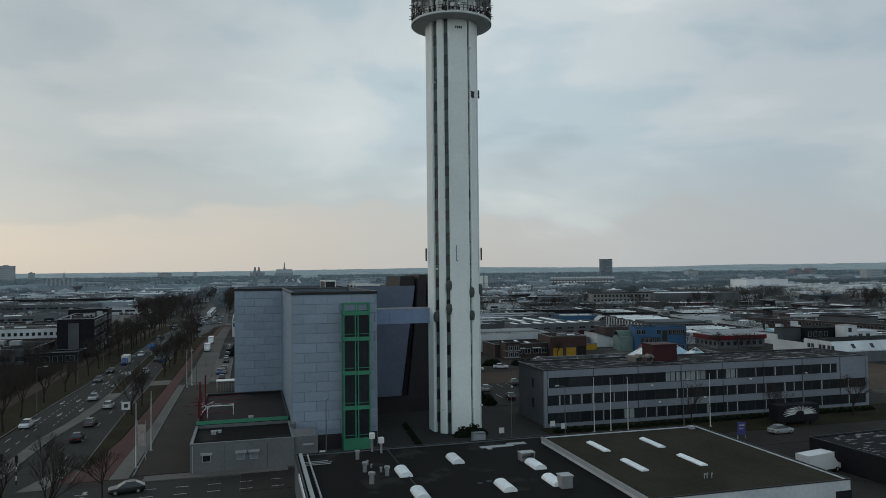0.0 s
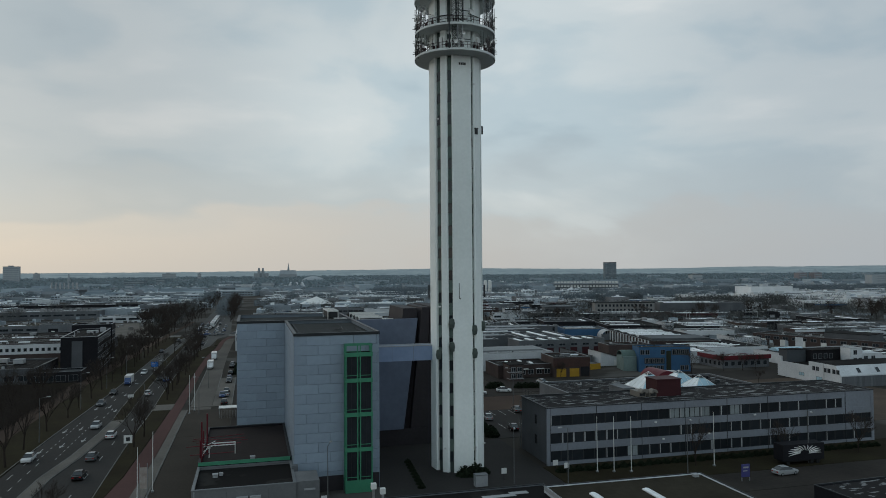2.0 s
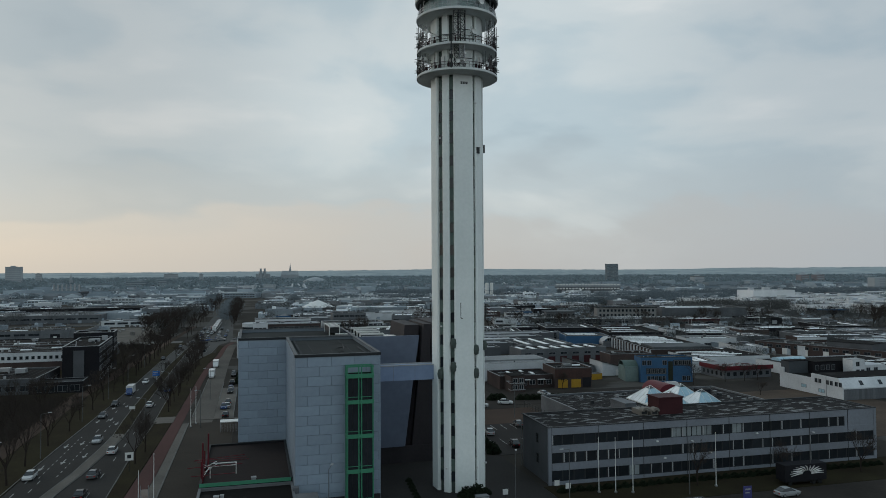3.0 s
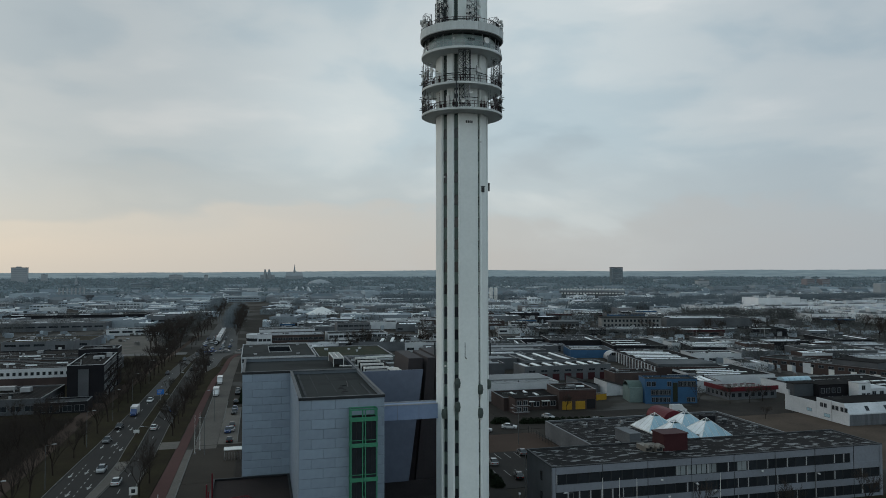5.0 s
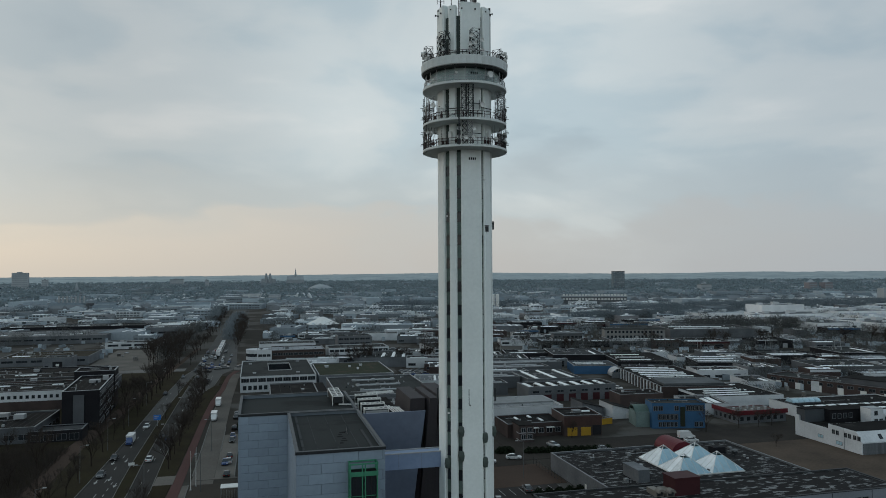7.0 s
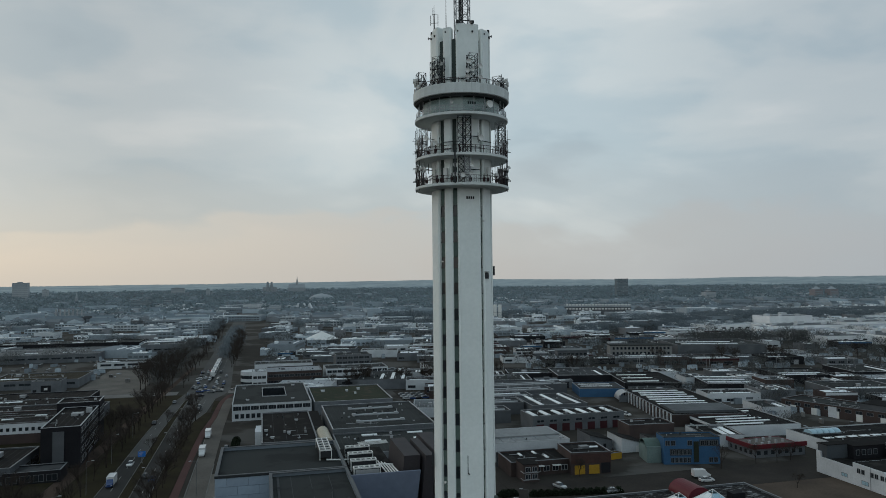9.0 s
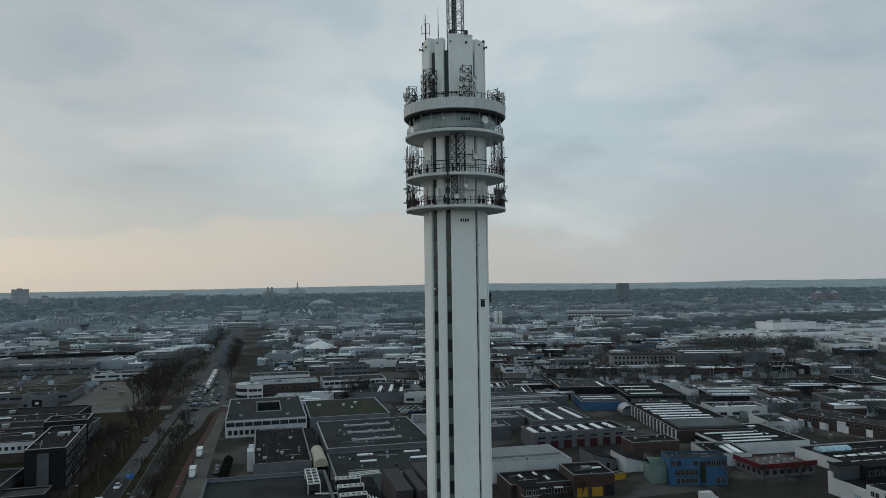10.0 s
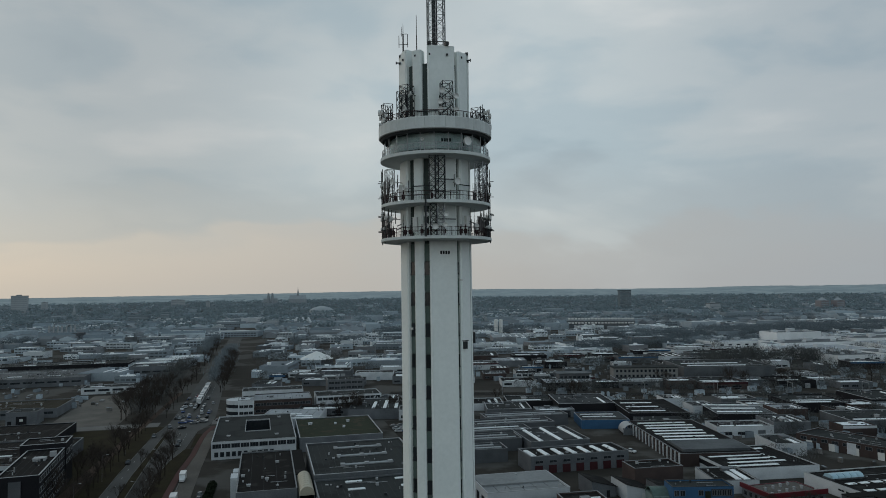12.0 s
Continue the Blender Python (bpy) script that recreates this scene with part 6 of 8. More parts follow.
part("upper_storey", boxes((0.5, 7.5, 10.0, 13.65, 4.5, 8.4)), SLATE, wt, "slate-clad upper storey")
part("upper_roof", boxes((0.35, 7.5, 9.85, 13.68, 8.4, 8.55)), DARKFELT, wt)
part("dark_storey", boxes((7.55, 26.0, 7.6, 13.65, 4.5, 8.2)), DARKWALL, wt, "dark recessed upper storey")
part("dark_roof", boxes((7.5, 26.05, 7.3, 13.7, 8.2, 8.35)), DARKFELT, wt)
for x in (8.2, 10.2, 12.2, 14.2):
    window(wt, window_mesh(1.3, 1.6, 0, GLASS, COPING), pose(x, 7.57, 5.6))
part("white_tower", boxes((17.05, 21.5, 2.0, 6.0, 4.5, 9.2)), WHITEWALL, wt)
part("white_annex", boxes((21.55, 29.7, 2.6, 9.0, 4.5, 7.4)), WHITEWALL, wt)
part("tower_roof", boxes((17.0, 21.55, 1.95, 6.05, 9.2, 9.32)), PALECOPING, wt)
for x, z in ((18.2, 7.2), (18.2, 4.8), (20.0, 4.8)):
    window(wt, window_mesh(1.3, 1.4, 1), pose(x, 1.97, z))
for x in (22.6, 25.4):
    window(wt, window_mesh(1.5, 1.2, 1), pose(x, 2.57, 5.4))
window(wt, window_mesh(2.2, 1.0, 1, PALEGLASS), face_pose("left", 30, 13.7, 9.6, 1.4, 0.02))
OCCUPIED.append((pose(107.2, 84.2, 0, 0, 0, 16.8) @ Vector((15, 13, 0)), 30, 27))
flat("dark brown shed at the end of the bare plot", 116, 42, 16, 26, 10, 4.6, BRICK, BRICK, name="shed")
bn = thing("barrel_roof", at(69.4, 46.4, 4.0), "dark red barrel-vaulted roof on the office wing", "roof")
part("wall", boxes((0, 6.4, 0, 8.6, 0, 0.5)), BRICK, bn)
bv = bmesh.new()
lp = [[bv.verts.new((3.2 - 3.2 * math.cos(math.pi * j / 16), y, 0.5 + 2.6 * math.sin(math.pi * j / 16))) for j in range(17)] for y in (0.0, 8.6)]
for j in range(16):
    bv.faces.new((lp[0][j], lp[1][j], lp[1][j + 1], lp[0][j + 1]))
for lps in (lp[0], lp[1][::-1]):
    bv.faces.new(lps)
part("vault", bv, REDTRIM, bn)
for k in range(5):
    part("rib", boxes((0.0, 6.4, 0.02 + 2.1 * k, 0.1 + 2.1 * k, 0.5, 0.56)), REDWALL, bn)
for k, (x, w, h0, h1) in enumerate(((36.5, 8.0, 3.0, 5.2), (46.5, 8.5, 2.6, 5.0), (57.0, 9.0, 2.8, 4.8))):
    t = thing("lean_to_shed", pose(x, 132.5 - 2.6 * k, 0, 0, 0, 16), "grey lean-to shed with a dark sloping roof", "shed", "lean-to sheds")
    bm = bmesh.new()
    v = [bm.verts.new(p) for y in (0, 11) for p in ((0, y, 0), (w, y, 0), (w, y, h0), (0, y, h1))]
    bm.faces.new(v[:4])
    bm.faces.new(v[:3:-1])
    for q in (0, 1, 3):
        bm.faces.new((v[q], v[4 + q], v[4 + (q + 1) % 4], v[(q + 1) % 4]))
    part("wall", bm, (GREYWALL, WHITEWALL, GREYWALL)[k], t)
    bm = bmesh.new()
    e = 0.14
    v = [bm.verts.new(p) for z in (0.02, e) for p in ((-0.3, -0.3, h1 + z), (w + 0.3, -0.3, h0 + z), (w + 0.3, 11.3, h0 + z), (-0.3, 11.3, h1 + z))]
    for f in ((3, 2, 1, 0), (4, 5, 6, 7), (0, 1, 5, 4), (1, 2, 6, 5), (2, 3, 7, 6), (3, 0, 4, 7)):
        bm.faces.new([v[c] for c in f])
    part("roof", bm, DARKFELT, t)
    part("door", boxes((w * 0.6, w * 0.6 + 1.0, -0.06, 0.02, 0, 2.1)), DISH if k == 1 else DARKWALL, t)
flat("brown brick hall behind the grey sheds", 52, 146, 14, 17, 10, 5.4, BRICK, DARKFELT, name="shed")
fb = flat("brick terrace of workshops with white doors", 128, 208, -52, 60, 16, 4.6, BRICK, FELT, name="workshop")
windows(fb, "left", 60, 16, 1, 15, 4, 2.6, 1.4, 0.7, 1, GLASS, PALECOPING)
windows(fb, "front", 60, 16, 1, 59, 14, 2.8, 1.3, 0.6, 1)
part("white_front", boxes((20, 23.4, -0.12, 0.0, 0.2, 4.4)), WHITEWALL, fb)
part("upper_storey", boxes((32, 50, 1.0, 13, 4.6, 7.2)), OFFICESIDE, fb)
part("upper_roof", boxes((31.8, 50.2, 0.8, 13.2, 7.2, 7.35)), DARKFELT, fb)
for k in range(6):
    part("door", boxes((4 + 9 * k, 6.4 + 9 * k, -0.06, 0.02, 0, 2.8)), DISH, fb)
fc = flat("dark-walled hall with a white edge roof", 106, 238, 0, 26, 30, 6.4, DARKWALL, PALEROOF, trim=PALECOPING, low=0.66)
lights(fc, 2, 6, 3, 20, 2.2, 6.4, 9)

# ---------------------------------------------------------------- far landmarks
# landmark slate, concrete and brick hold the distance haze as a pale tint
tb = thing("tower_block", pose(313, 1640, 0, 0, 0, 8), "dark slab-shaped residential tower block far across town", "tower block")
part("wall", boxes((-14, 14, 0, 16, 0, 52)), mat("hazy_dark_brick", (0.17, 0.21, 0.23), 0.9, (0.14, 0.17, 0.19), 0.05, 0.5, 1, 0), tb)
part("roof", boxes((-14.3, 14.3, -0.3, 16.3, 52, 53)), FELT, tb)
for r in range(16):
    for k in range(6):
        part("window", unit("twin", lambda: link("window", boxes((0, 3.2, -0.2, 0.1, 0, 1.6)), mat("far_window", (0.22, 0.24, 0.255), 0.3, None, 1, 1, 0.5, 0, var=0.5))), None, tb, m=pose(-13.4 + 4.6 * k, 0, 2 + 3.15 * r))
CH = mat("hazy_slate", (0.32, 0.35, 0.37), 0.9, None, 0.05, 0.4, 0.5, 0)
HIGH = mat("hazy_concrete", (0.38, 0.41, 0.43), 0.85, (0.32, 0.345, 0.365), 0.05, 0.5, 1.0, 0)
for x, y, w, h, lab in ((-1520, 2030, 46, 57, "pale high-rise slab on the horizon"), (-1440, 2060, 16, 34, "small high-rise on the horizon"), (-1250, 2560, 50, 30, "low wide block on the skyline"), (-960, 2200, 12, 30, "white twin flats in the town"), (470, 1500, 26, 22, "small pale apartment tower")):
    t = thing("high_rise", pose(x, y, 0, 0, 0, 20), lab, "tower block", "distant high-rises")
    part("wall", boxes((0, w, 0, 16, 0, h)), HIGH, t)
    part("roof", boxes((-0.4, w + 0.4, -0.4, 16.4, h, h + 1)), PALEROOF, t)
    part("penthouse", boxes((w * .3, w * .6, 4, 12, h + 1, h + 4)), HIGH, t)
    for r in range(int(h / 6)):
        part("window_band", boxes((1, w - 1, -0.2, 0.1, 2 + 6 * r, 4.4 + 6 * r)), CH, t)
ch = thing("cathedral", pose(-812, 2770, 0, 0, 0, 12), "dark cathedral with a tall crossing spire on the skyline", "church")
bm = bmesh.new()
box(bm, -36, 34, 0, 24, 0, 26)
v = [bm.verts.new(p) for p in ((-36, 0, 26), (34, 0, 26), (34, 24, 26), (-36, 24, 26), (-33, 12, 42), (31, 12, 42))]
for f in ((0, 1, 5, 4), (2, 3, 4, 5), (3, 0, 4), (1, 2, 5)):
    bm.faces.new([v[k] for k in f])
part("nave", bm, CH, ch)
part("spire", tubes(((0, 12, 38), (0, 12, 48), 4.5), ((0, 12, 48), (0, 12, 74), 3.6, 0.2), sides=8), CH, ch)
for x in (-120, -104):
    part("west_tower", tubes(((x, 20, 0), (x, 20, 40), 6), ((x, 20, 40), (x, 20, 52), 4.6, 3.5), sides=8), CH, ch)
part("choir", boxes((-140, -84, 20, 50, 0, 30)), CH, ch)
dm = thing("domed_prison", pose(-428, 1640, 0), "large pale grey dome above the town", "dome")
part("dome", turned(bmesh.new(), [(0, 0), (34, 0), (33, 8), (28, 15), (19, 20), (8, 23), (0, 24)], 28), mat("far_lead", (0.34, 0.37, 0.39), 0.7, None, 0.05, 0.5, 0.5, 0), dm, smooth=True)
for x in (0, 6.5):
    t = thing("silo", pose(5 + x, 900, 0), "tall white cylindrical silo", "silo", "twin silos")
    part("shell", turned(bmesh.new(), [(0, 0), (2.5, 0), (2.5, 19.4), (2.1, 20.2), (0, 20.4)], 20), DISH, t, smooth=False)
    part("band", turned(bmesh.new(), [(2.5, 9), (2.6, 9), (2.6, 9.5), (2.5, 9.5)], 20), PALECOPING, t)
wc = thing("factory", pose(290, 652, 0, 0, 0, 14), "large white stepped factory complex with flat roofs", "factory")
for x0, x1, y0, y1, h in ((2, 52, 4, 34, 15.0), (53, 78, 8, 30, 9.5), (-66, 1, 6, 44, 7.0), (-52, -10, -150, -96, 7.5), (-9, 44, -168, -110, 8.0), (-46, 36, -95, -40, 6.0), (-20, 60, -39, 3, 8.0), (62, 140, -84, -20, 7.0), (81, 150, -10, 30, 8.0)):
    part("wall", ring(bmesh.new(), x0, x1, y0, y1, 0.4, 0, h), mat("factory_white", (0.78, 0.79, 0.80), 0.7, (0.64, 0.655, 0.67), 0.1, 1.0, 1.0, 0.04), wc)
    OCCUPIED.append((pose(290, 652, 0, 0, 0, 14) @ Vector(((x0 + x1) / 2, (y0 + y1) / 2, 0)), x1 - x0, y1 - y0))
    part("roof", boxes((x0 + 0.4, x1 - 0.4, y0 + 0.4, y1 - 0.4, h - 1.0, h - 0.5)), PALEROOF if h > 7.2 else WHITEROOF, wc)
    for u, v, q in ((0.12, 0.5, 5), (0.34, 0.25, 3), (0.52, 0.6, 7), (0.78, 0.35, 4)):
        x, y = x0 + (x1 - x0) * u, y0 + (y1 - y0) * v
        part("roof_plant", boxes((x, x + q, y, y + q * 0.8, h - 0.5, h + q * 0.35)), WHITEWALL, wc, "white rooftop plant housing")
    k = 0
    while x0 + 6 + 9 * k < x1 - 6:
        window(wc, window_mesh(4.0, 1.4, 1), pose(x0 + 6 + 9 * k, y0 - 0.03, h * 0.45))
        k += 1
flat("long white distribution hall far along the road", -512, 1298, 18.5, 85, 50, 9, WHITEWALL, WHITEROOF, name="distribution_hall")
sdm = thing("tent_hall", pose(-151, 522, 0, 0, 0, 12), "white tent-roofed hall on grey walls", "hall")
part("roof", tubes(((0, 0, 5), (0, 0, 11.5), 15.5, 0.4), sides=10), DISH, sdm)
part("wall", tubes(((0, 0, 0), (0, 0, 5), 14), sides=10), GREYWALL, sdm)
ap = thing("apartment_row", pose(112, 1000, 0, 0, 0, -6), "long dark-roofed apartment row with white dormers", "apartments")
part("wall", boxes((0, 100, 0, 14, 0, 12)), GREYWALL, ap)
part("roof", boxes((-1, 101, -1, 15, 12, 15)), CH, ap)
for k in range(20):
    part("dormer", unit("dormer", lambda: link("dormer", boxes((0, 3.4, -1.2, 2, 0, 2.2)), DISH)), None, ap, m=pose(2 + 4.9 * k, 0, 14.2))
    part("dormer", SHARED["dormer"], None, ap, m=pose(2 + 4.9 * k, 0, 8.0))
for label, a, b, w, d, h, wall, roof, n in (
        ("white-banded office with two window rows", -34, 330, 34, 16, 8, WHITEWALL, FELT, 10),
        ("round-cornered white office at the crossing", -35, 296, 8, 12, 8, WHITEWALL, WHITEROOF, 3),
        ("low brick office with white roof strips", -27, 300, 30, 24, 7, BRICK, WHITEROOF, 10),
        ("white flat office with a long window band", 6, 308, 36, 20, 6.5, WHITEWALL, FELT, 12),
        ("blue-grey three-storey office with window bands", 16, 352, 22, 16, 9.5, GREYWALL, FELT, 6),
        ("brick workshop with white facade", 66, 290, 24, 40, 6, WHITEWALL, FELT, 6)):
    t = block(label, at(a, b), w, d, h, wall, roof, name="estate_office", category="office")
    for z in (1.0, 4.4) if h < 9 else (1.0, 4.2, 7.2):
        windows(t, "front", w, d, 0.5, w - 0.5, n, z, 1.5, 0.9, 1)
    vent(t, w * .3, d * .5, h, 2.0, 1.0)
    if a == -35:
        OCCUPIED[-1] = (at(-44, 296) @ Vector((8, 6, 0)), 16, 12)
        part("rounded_end", tubes(((0, 6.2, 0), (0, 6.2, 8.3), 6.1), sides=24), WHITEWALL, t)
        part("glass_band", tubes(((0, 6.2, 1.0), (0, 6.2, 2.7), 6.16), sides=24), GLASS, t)
        part("glass_band", tubes(((0, 6.2, 4.5), (0, 6.2, 6.2), 6.16), sides=24), GLASS, t)
t = thing("school_building", pose(84, 388, 0, 0, 0, 2), "long brick building with rows of square windows", "building")
part("wall", boxes((0, 42, 0, 12, 0, 10.5)), mat("grey_brown_brick", (0.225, 0.222, 0.215), 0.85, None, 0.2, 3, 0.5, 0.1), t)
part("roof", boxes((-0.4, 42.4, -0.4, 12.4, 10.5, 11)), FELT, t)
for r in range(3):
    windows(t, "front", 42, 12, 1, 41, 15, 1.2 + 3.3 * r, 1.8, 0.6, 0)
t = thing("white_pavilion", pose(46, 374, 0, 0, 0, 6), "white pavilion building beside the railway", "building")
part("wall", boxes((0, 22, 0, 12, 0, 5.0)), WHITEWALL, t)
part("upper_floor", boxes((1, 21, 1, 11, 5.0, 8.5)), GREYWALL, t)
part("roof", boxes((-0.4, 22.4, -0.4, 12.4, 8.5, 9.0)), PALEROOF, t)
windows(t, "front", 22, 12, 1, 21, 7, 1.0, 2.2, 0.7, 0)
windows(t, "front", 22, 12, 1, 21, 7, 5.6, 1.6, 0.8, 0)

gw = flat("large grey warehouse with a long blank wall", 132, 398, 4, 62, 46, 9.5, GREYWALL, FELT, name="warehouse")
lights(gw, 6, 10, 2, 40, 2.0, 9.5, 14)

# left side of the road
for label, a, b, w, d, h, wall, roof, ka, kb, kw, kd in (
        ("flat brown-roofed hall with a low sloping wall", -174, 326, 46, 36, 5.5, GREYWALL, MOSSFELT, -150, 215, 46, 34),
        ("grey office with a black flat roof", -190, 209, 95, 28, 6, OFFICESIDE, DARKFELT, -190, 245, 50, 20),
        ("large pale flat-roofed factory hall", -256, 462, 110, 60, 7, GREYWALL, PALEROOF, -215, 330, 110, 60),
        ("grey factory hall with a white loading wall", -122, 495, 32, 22, 10, GREYWALL, GREYFELT, -116, 352, 34, 22),
        ("long dark factory hall with roof lights", -240, 540, 110, 30, 9, DARKWALL, FELT, -195, 405, 110, 30),
        ("car showroom with a white sign band", -136, 411, 44, 16, 5, WHITEWALL, FELT, -138, 300, 48, 16),
        ("wide low factory with pale roofs", -330, 280, 100, 60, 6, OFFICESIDE, FELT, -330, 280, 100, 60),
        ("wide low factory with white roofs", -385, 380, 120, 60, 8, GREYWALL, PALEROOF, -360, 380, 120, 60),
        ("dark flat hall by the grass plot", -200, 243, 92, 38, 5, DARKWALL, DARKFELT, -210, 180, 52, 36)):
    h *= 0.8
    t = block(label, at(a, b), w, d, h, wall, roof, name="factory_hall")
    OCCUPIED[-1] = (at(ka, kb) @ Vector((kw / 2, kd / 2, 0)), kw, kd)
    windows(t, "front", w, d, 1, w - 1, max(4, int(w / 7.5)), h * 0.45, 1.4, 0.8, 1)
    for k in range(int(w / 26)):
        strip_light(t, 4 + 26 * k, d * 0.3, 9, 1.6, h)
        vent(t, 9 + 26 * k, d * 0.7, h, 2.2, 1.2, PALECOPING)
cu = block("grey-blue cube office with a dark sign panel", at(-146, 306), 14, 12, 6.2, GREYWALL, FELT, name="cube_office", category="office")
OCCUPIED.pop()
part("sign_panel", boxes((4.6, 9.4, -0.1, 0.02, 0.4, 4.4)), DARKWALL, cu)
part("sign_bar", boxes((6.2, 7.8, -0.14, -0.08, 2.0, 3.2)), DISH, cu)
part("door", boxes((0.8, 2.6, -0.08, 0.02, 0, 2.3)), DARKWALL, cu)
for k in range(3):
    t = thing("gable_house", pose(-356 + 10.5 * k, 1150, 0, 0, 0, 4), "white house front with a steep pointed gable", "house", "pointed white gables")
    bm = bmesh.new()
    v = [bm.verts.new(p) for y in (0, 14) for p in ((0, y, 0), (9.6, y, 0), (9.6, y, 7), (4.8, y, 16), (0, y, 7))]
    bm.faces.new(v[:5])
    bm.faces.new(v[:4:-1])
    for q in range(5):
        bm.faces.new((v[q], v[(q + 1) % 5], v[5 + (q + 1) % 5], v[5 + q]))
    part("wall", bm, WHITEWALL, t)
    part("gable_window", boxes((3.0, 6.6, -0.2, 0.1, 2, 9)), CH, t)
t = thing("stepped_office", pose(-372, 1030, 0, 0, 0, 6), "stepped pale office building with window bands", "office")
for k in range(4):
    part("storey", boxes((2.2 * k, 24, 0, 18, 4.2 * k, 4.2 * k + 2.3)), HIGH, t)
    part("window_band", boxes((2.2 * k + 0.4, 23.6, 0.4, 17.6, 4.2 * k + 2.3, 4.2 * k + 4.2)), CH, t)
for k in range(2):
    t = thing("brick_tower", pose(720 + 34 * k, 1540, 0, 0, 0, 20), "brown brick flat tower with a pointed roof", "tower block", "twin brick towers")
    part("wall", boxes((0, 22, 0, 16, 0, 25)), mat("hazy_red_brick", (0.27, 0.25, 0.26), 0.9, (0.22, 0.205, 0.215), 0.05, 0.5, 1, 0), t)
    part("roof", tubes(((11, 8, 25), (11, 8, 32), 13, 1.5), sides=4), CH, t)
    for q in range(5):
        part("window_band", boxes((2, 20, -0.2, 0.1, 3 + 4.1 * q, 4.8 + 4.1 * q)), CH, t)
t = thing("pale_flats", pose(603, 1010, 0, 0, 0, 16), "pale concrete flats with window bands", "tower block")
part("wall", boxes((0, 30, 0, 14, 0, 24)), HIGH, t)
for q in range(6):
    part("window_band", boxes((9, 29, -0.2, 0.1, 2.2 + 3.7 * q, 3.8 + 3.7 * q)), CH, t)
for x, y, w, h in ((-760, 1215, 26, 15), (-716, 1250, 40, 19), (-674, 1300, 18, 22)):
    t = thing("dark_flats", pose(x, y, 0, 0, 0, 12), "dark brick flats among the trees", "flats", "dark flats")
    part("wall", boxes((0, w, 0, 13, 0, h)), mat("hazy_dark_brick", (0, 0, 0)), t)
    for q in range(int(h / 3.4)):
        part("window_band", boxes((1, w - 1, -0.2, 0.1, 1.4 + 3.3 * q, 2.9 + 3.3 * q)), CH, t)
t = thing("church_spire", pose(-1000, 1530, 0), "slender dark church spire in the town", "church")
part("tower", boxes((-3, 3, -3, 3, 0, 20)), CH, t)
part("spire", tubes(((0, 0, 20), (0, 0, 36), 3.4, 0.2), sides=8), CH, t)
part("nave", boxes((3, 24, -5, 5, 0, 11)), CH, t)
YARDS = ((-205, -86, 200, 440), (-262, -140, 440, 525), (-126, -88, 485, 520), (-244, -126, 535, 575))


def yard(p):
    """Whether a place lies in the open yards and named halls beside the main road."""
    a, b = p.x * CG + p.y * SG, p.y * CG - p.x * SG
    return any(a0 < a < a1 and b0 < b < b1 for a0, a1, b0, b1 in YARDS)


pw = thing("power_plant", pose(-592, 806, 0, 0, 0, 0), "dark plant hall with a row of pale stacks", "plant")
part("hall", boxes((0, 46, 0, 20, 0, 12)), OFFICESIDE, pw)
for k in range(7):
    part("stack", tubes(((5 + 6 * k, 4, 12), (5 + 6 * k, 4, 22), 1.2)), PALECOPING, pw)

# ---------------------------------------------------------------- bare trees


def tree_mesh(seed, h, spread=0.34):
    """Trunk and limbs as one tapering skeleton, and fine twigs apart from it."""
    rng = random.Random(seed)
    wood, twig = bmesh.new(), bmesh.new()

    def grow(p, d, l, r, depth):
        q = p + d * l
        tube(wood if depth < 3 else twig, p, q, r, r * 0.62, sides=6 if depth < 2 else 3)
        if depth >= 5:
            return
        n = (4, 4, 3, 3, 2)[depth] + (rng.random() < 0.3)
        for k in range(n):
            t = Vector((rng.gauss(0, 1), rng.gauss(0, 1), rng.gauss(0.25, 0.6)))
            nd = (d * rng.uniform(0.75, 1.1) + t.normalized() * spread * (1.9 if depth == 0 else 1.5)).normalized()
            nd.z = max(nd.z, 0.12 if depth == 0 else 0.34)
            start = p.lerp(q, rng.uniform(0.55, 1.0)) if k else q
            grow(start, nd.normalized(), l * rng.uniform(0.6, 0.82), max(r * 0.55, 0.022), depth + 1)

    grow(Vector((0, 0, -0.2)), Vector((rng.gauss(0, 0.03), rng.gauss(0, 0.03), 1)).normalized(), h * 0.33, h * 0.017, 0)
    return link("trunk", wood, BARK), link("twigs", twig, TWIG)


TREES = [tree_mesh(s, h, sp) for s, h, sp in ((1, 11, 0.30), (2, 12, 0.26), (3, 10, 0.32), (4, 9.5, 0.34), (5, 13, 0.26))]


def tree(m, kind, label, group):
    t = thing("bare_tree", m, label, "tree", group)
    part("trunk", TREES[kind][0], None, t)
    part("crown", TREES[kind][1], None, t)
    return t


proto = [tree(at(-79.6 - 0.3 * k, -34 + 8 * k), k, "bare winter street tree with fine dark twigs", "street trees") for k in range(5)]
rng = random.Random(21)


def plant(a, b, s=1.0, kind=None):
    k = rng.randrange(5) if kind is None else kind
    copy_thing(proto[k], at(a, b, 0, rng.uniform(0, 360)) @ Matrix.Diagonal((s, s, s, 1)))


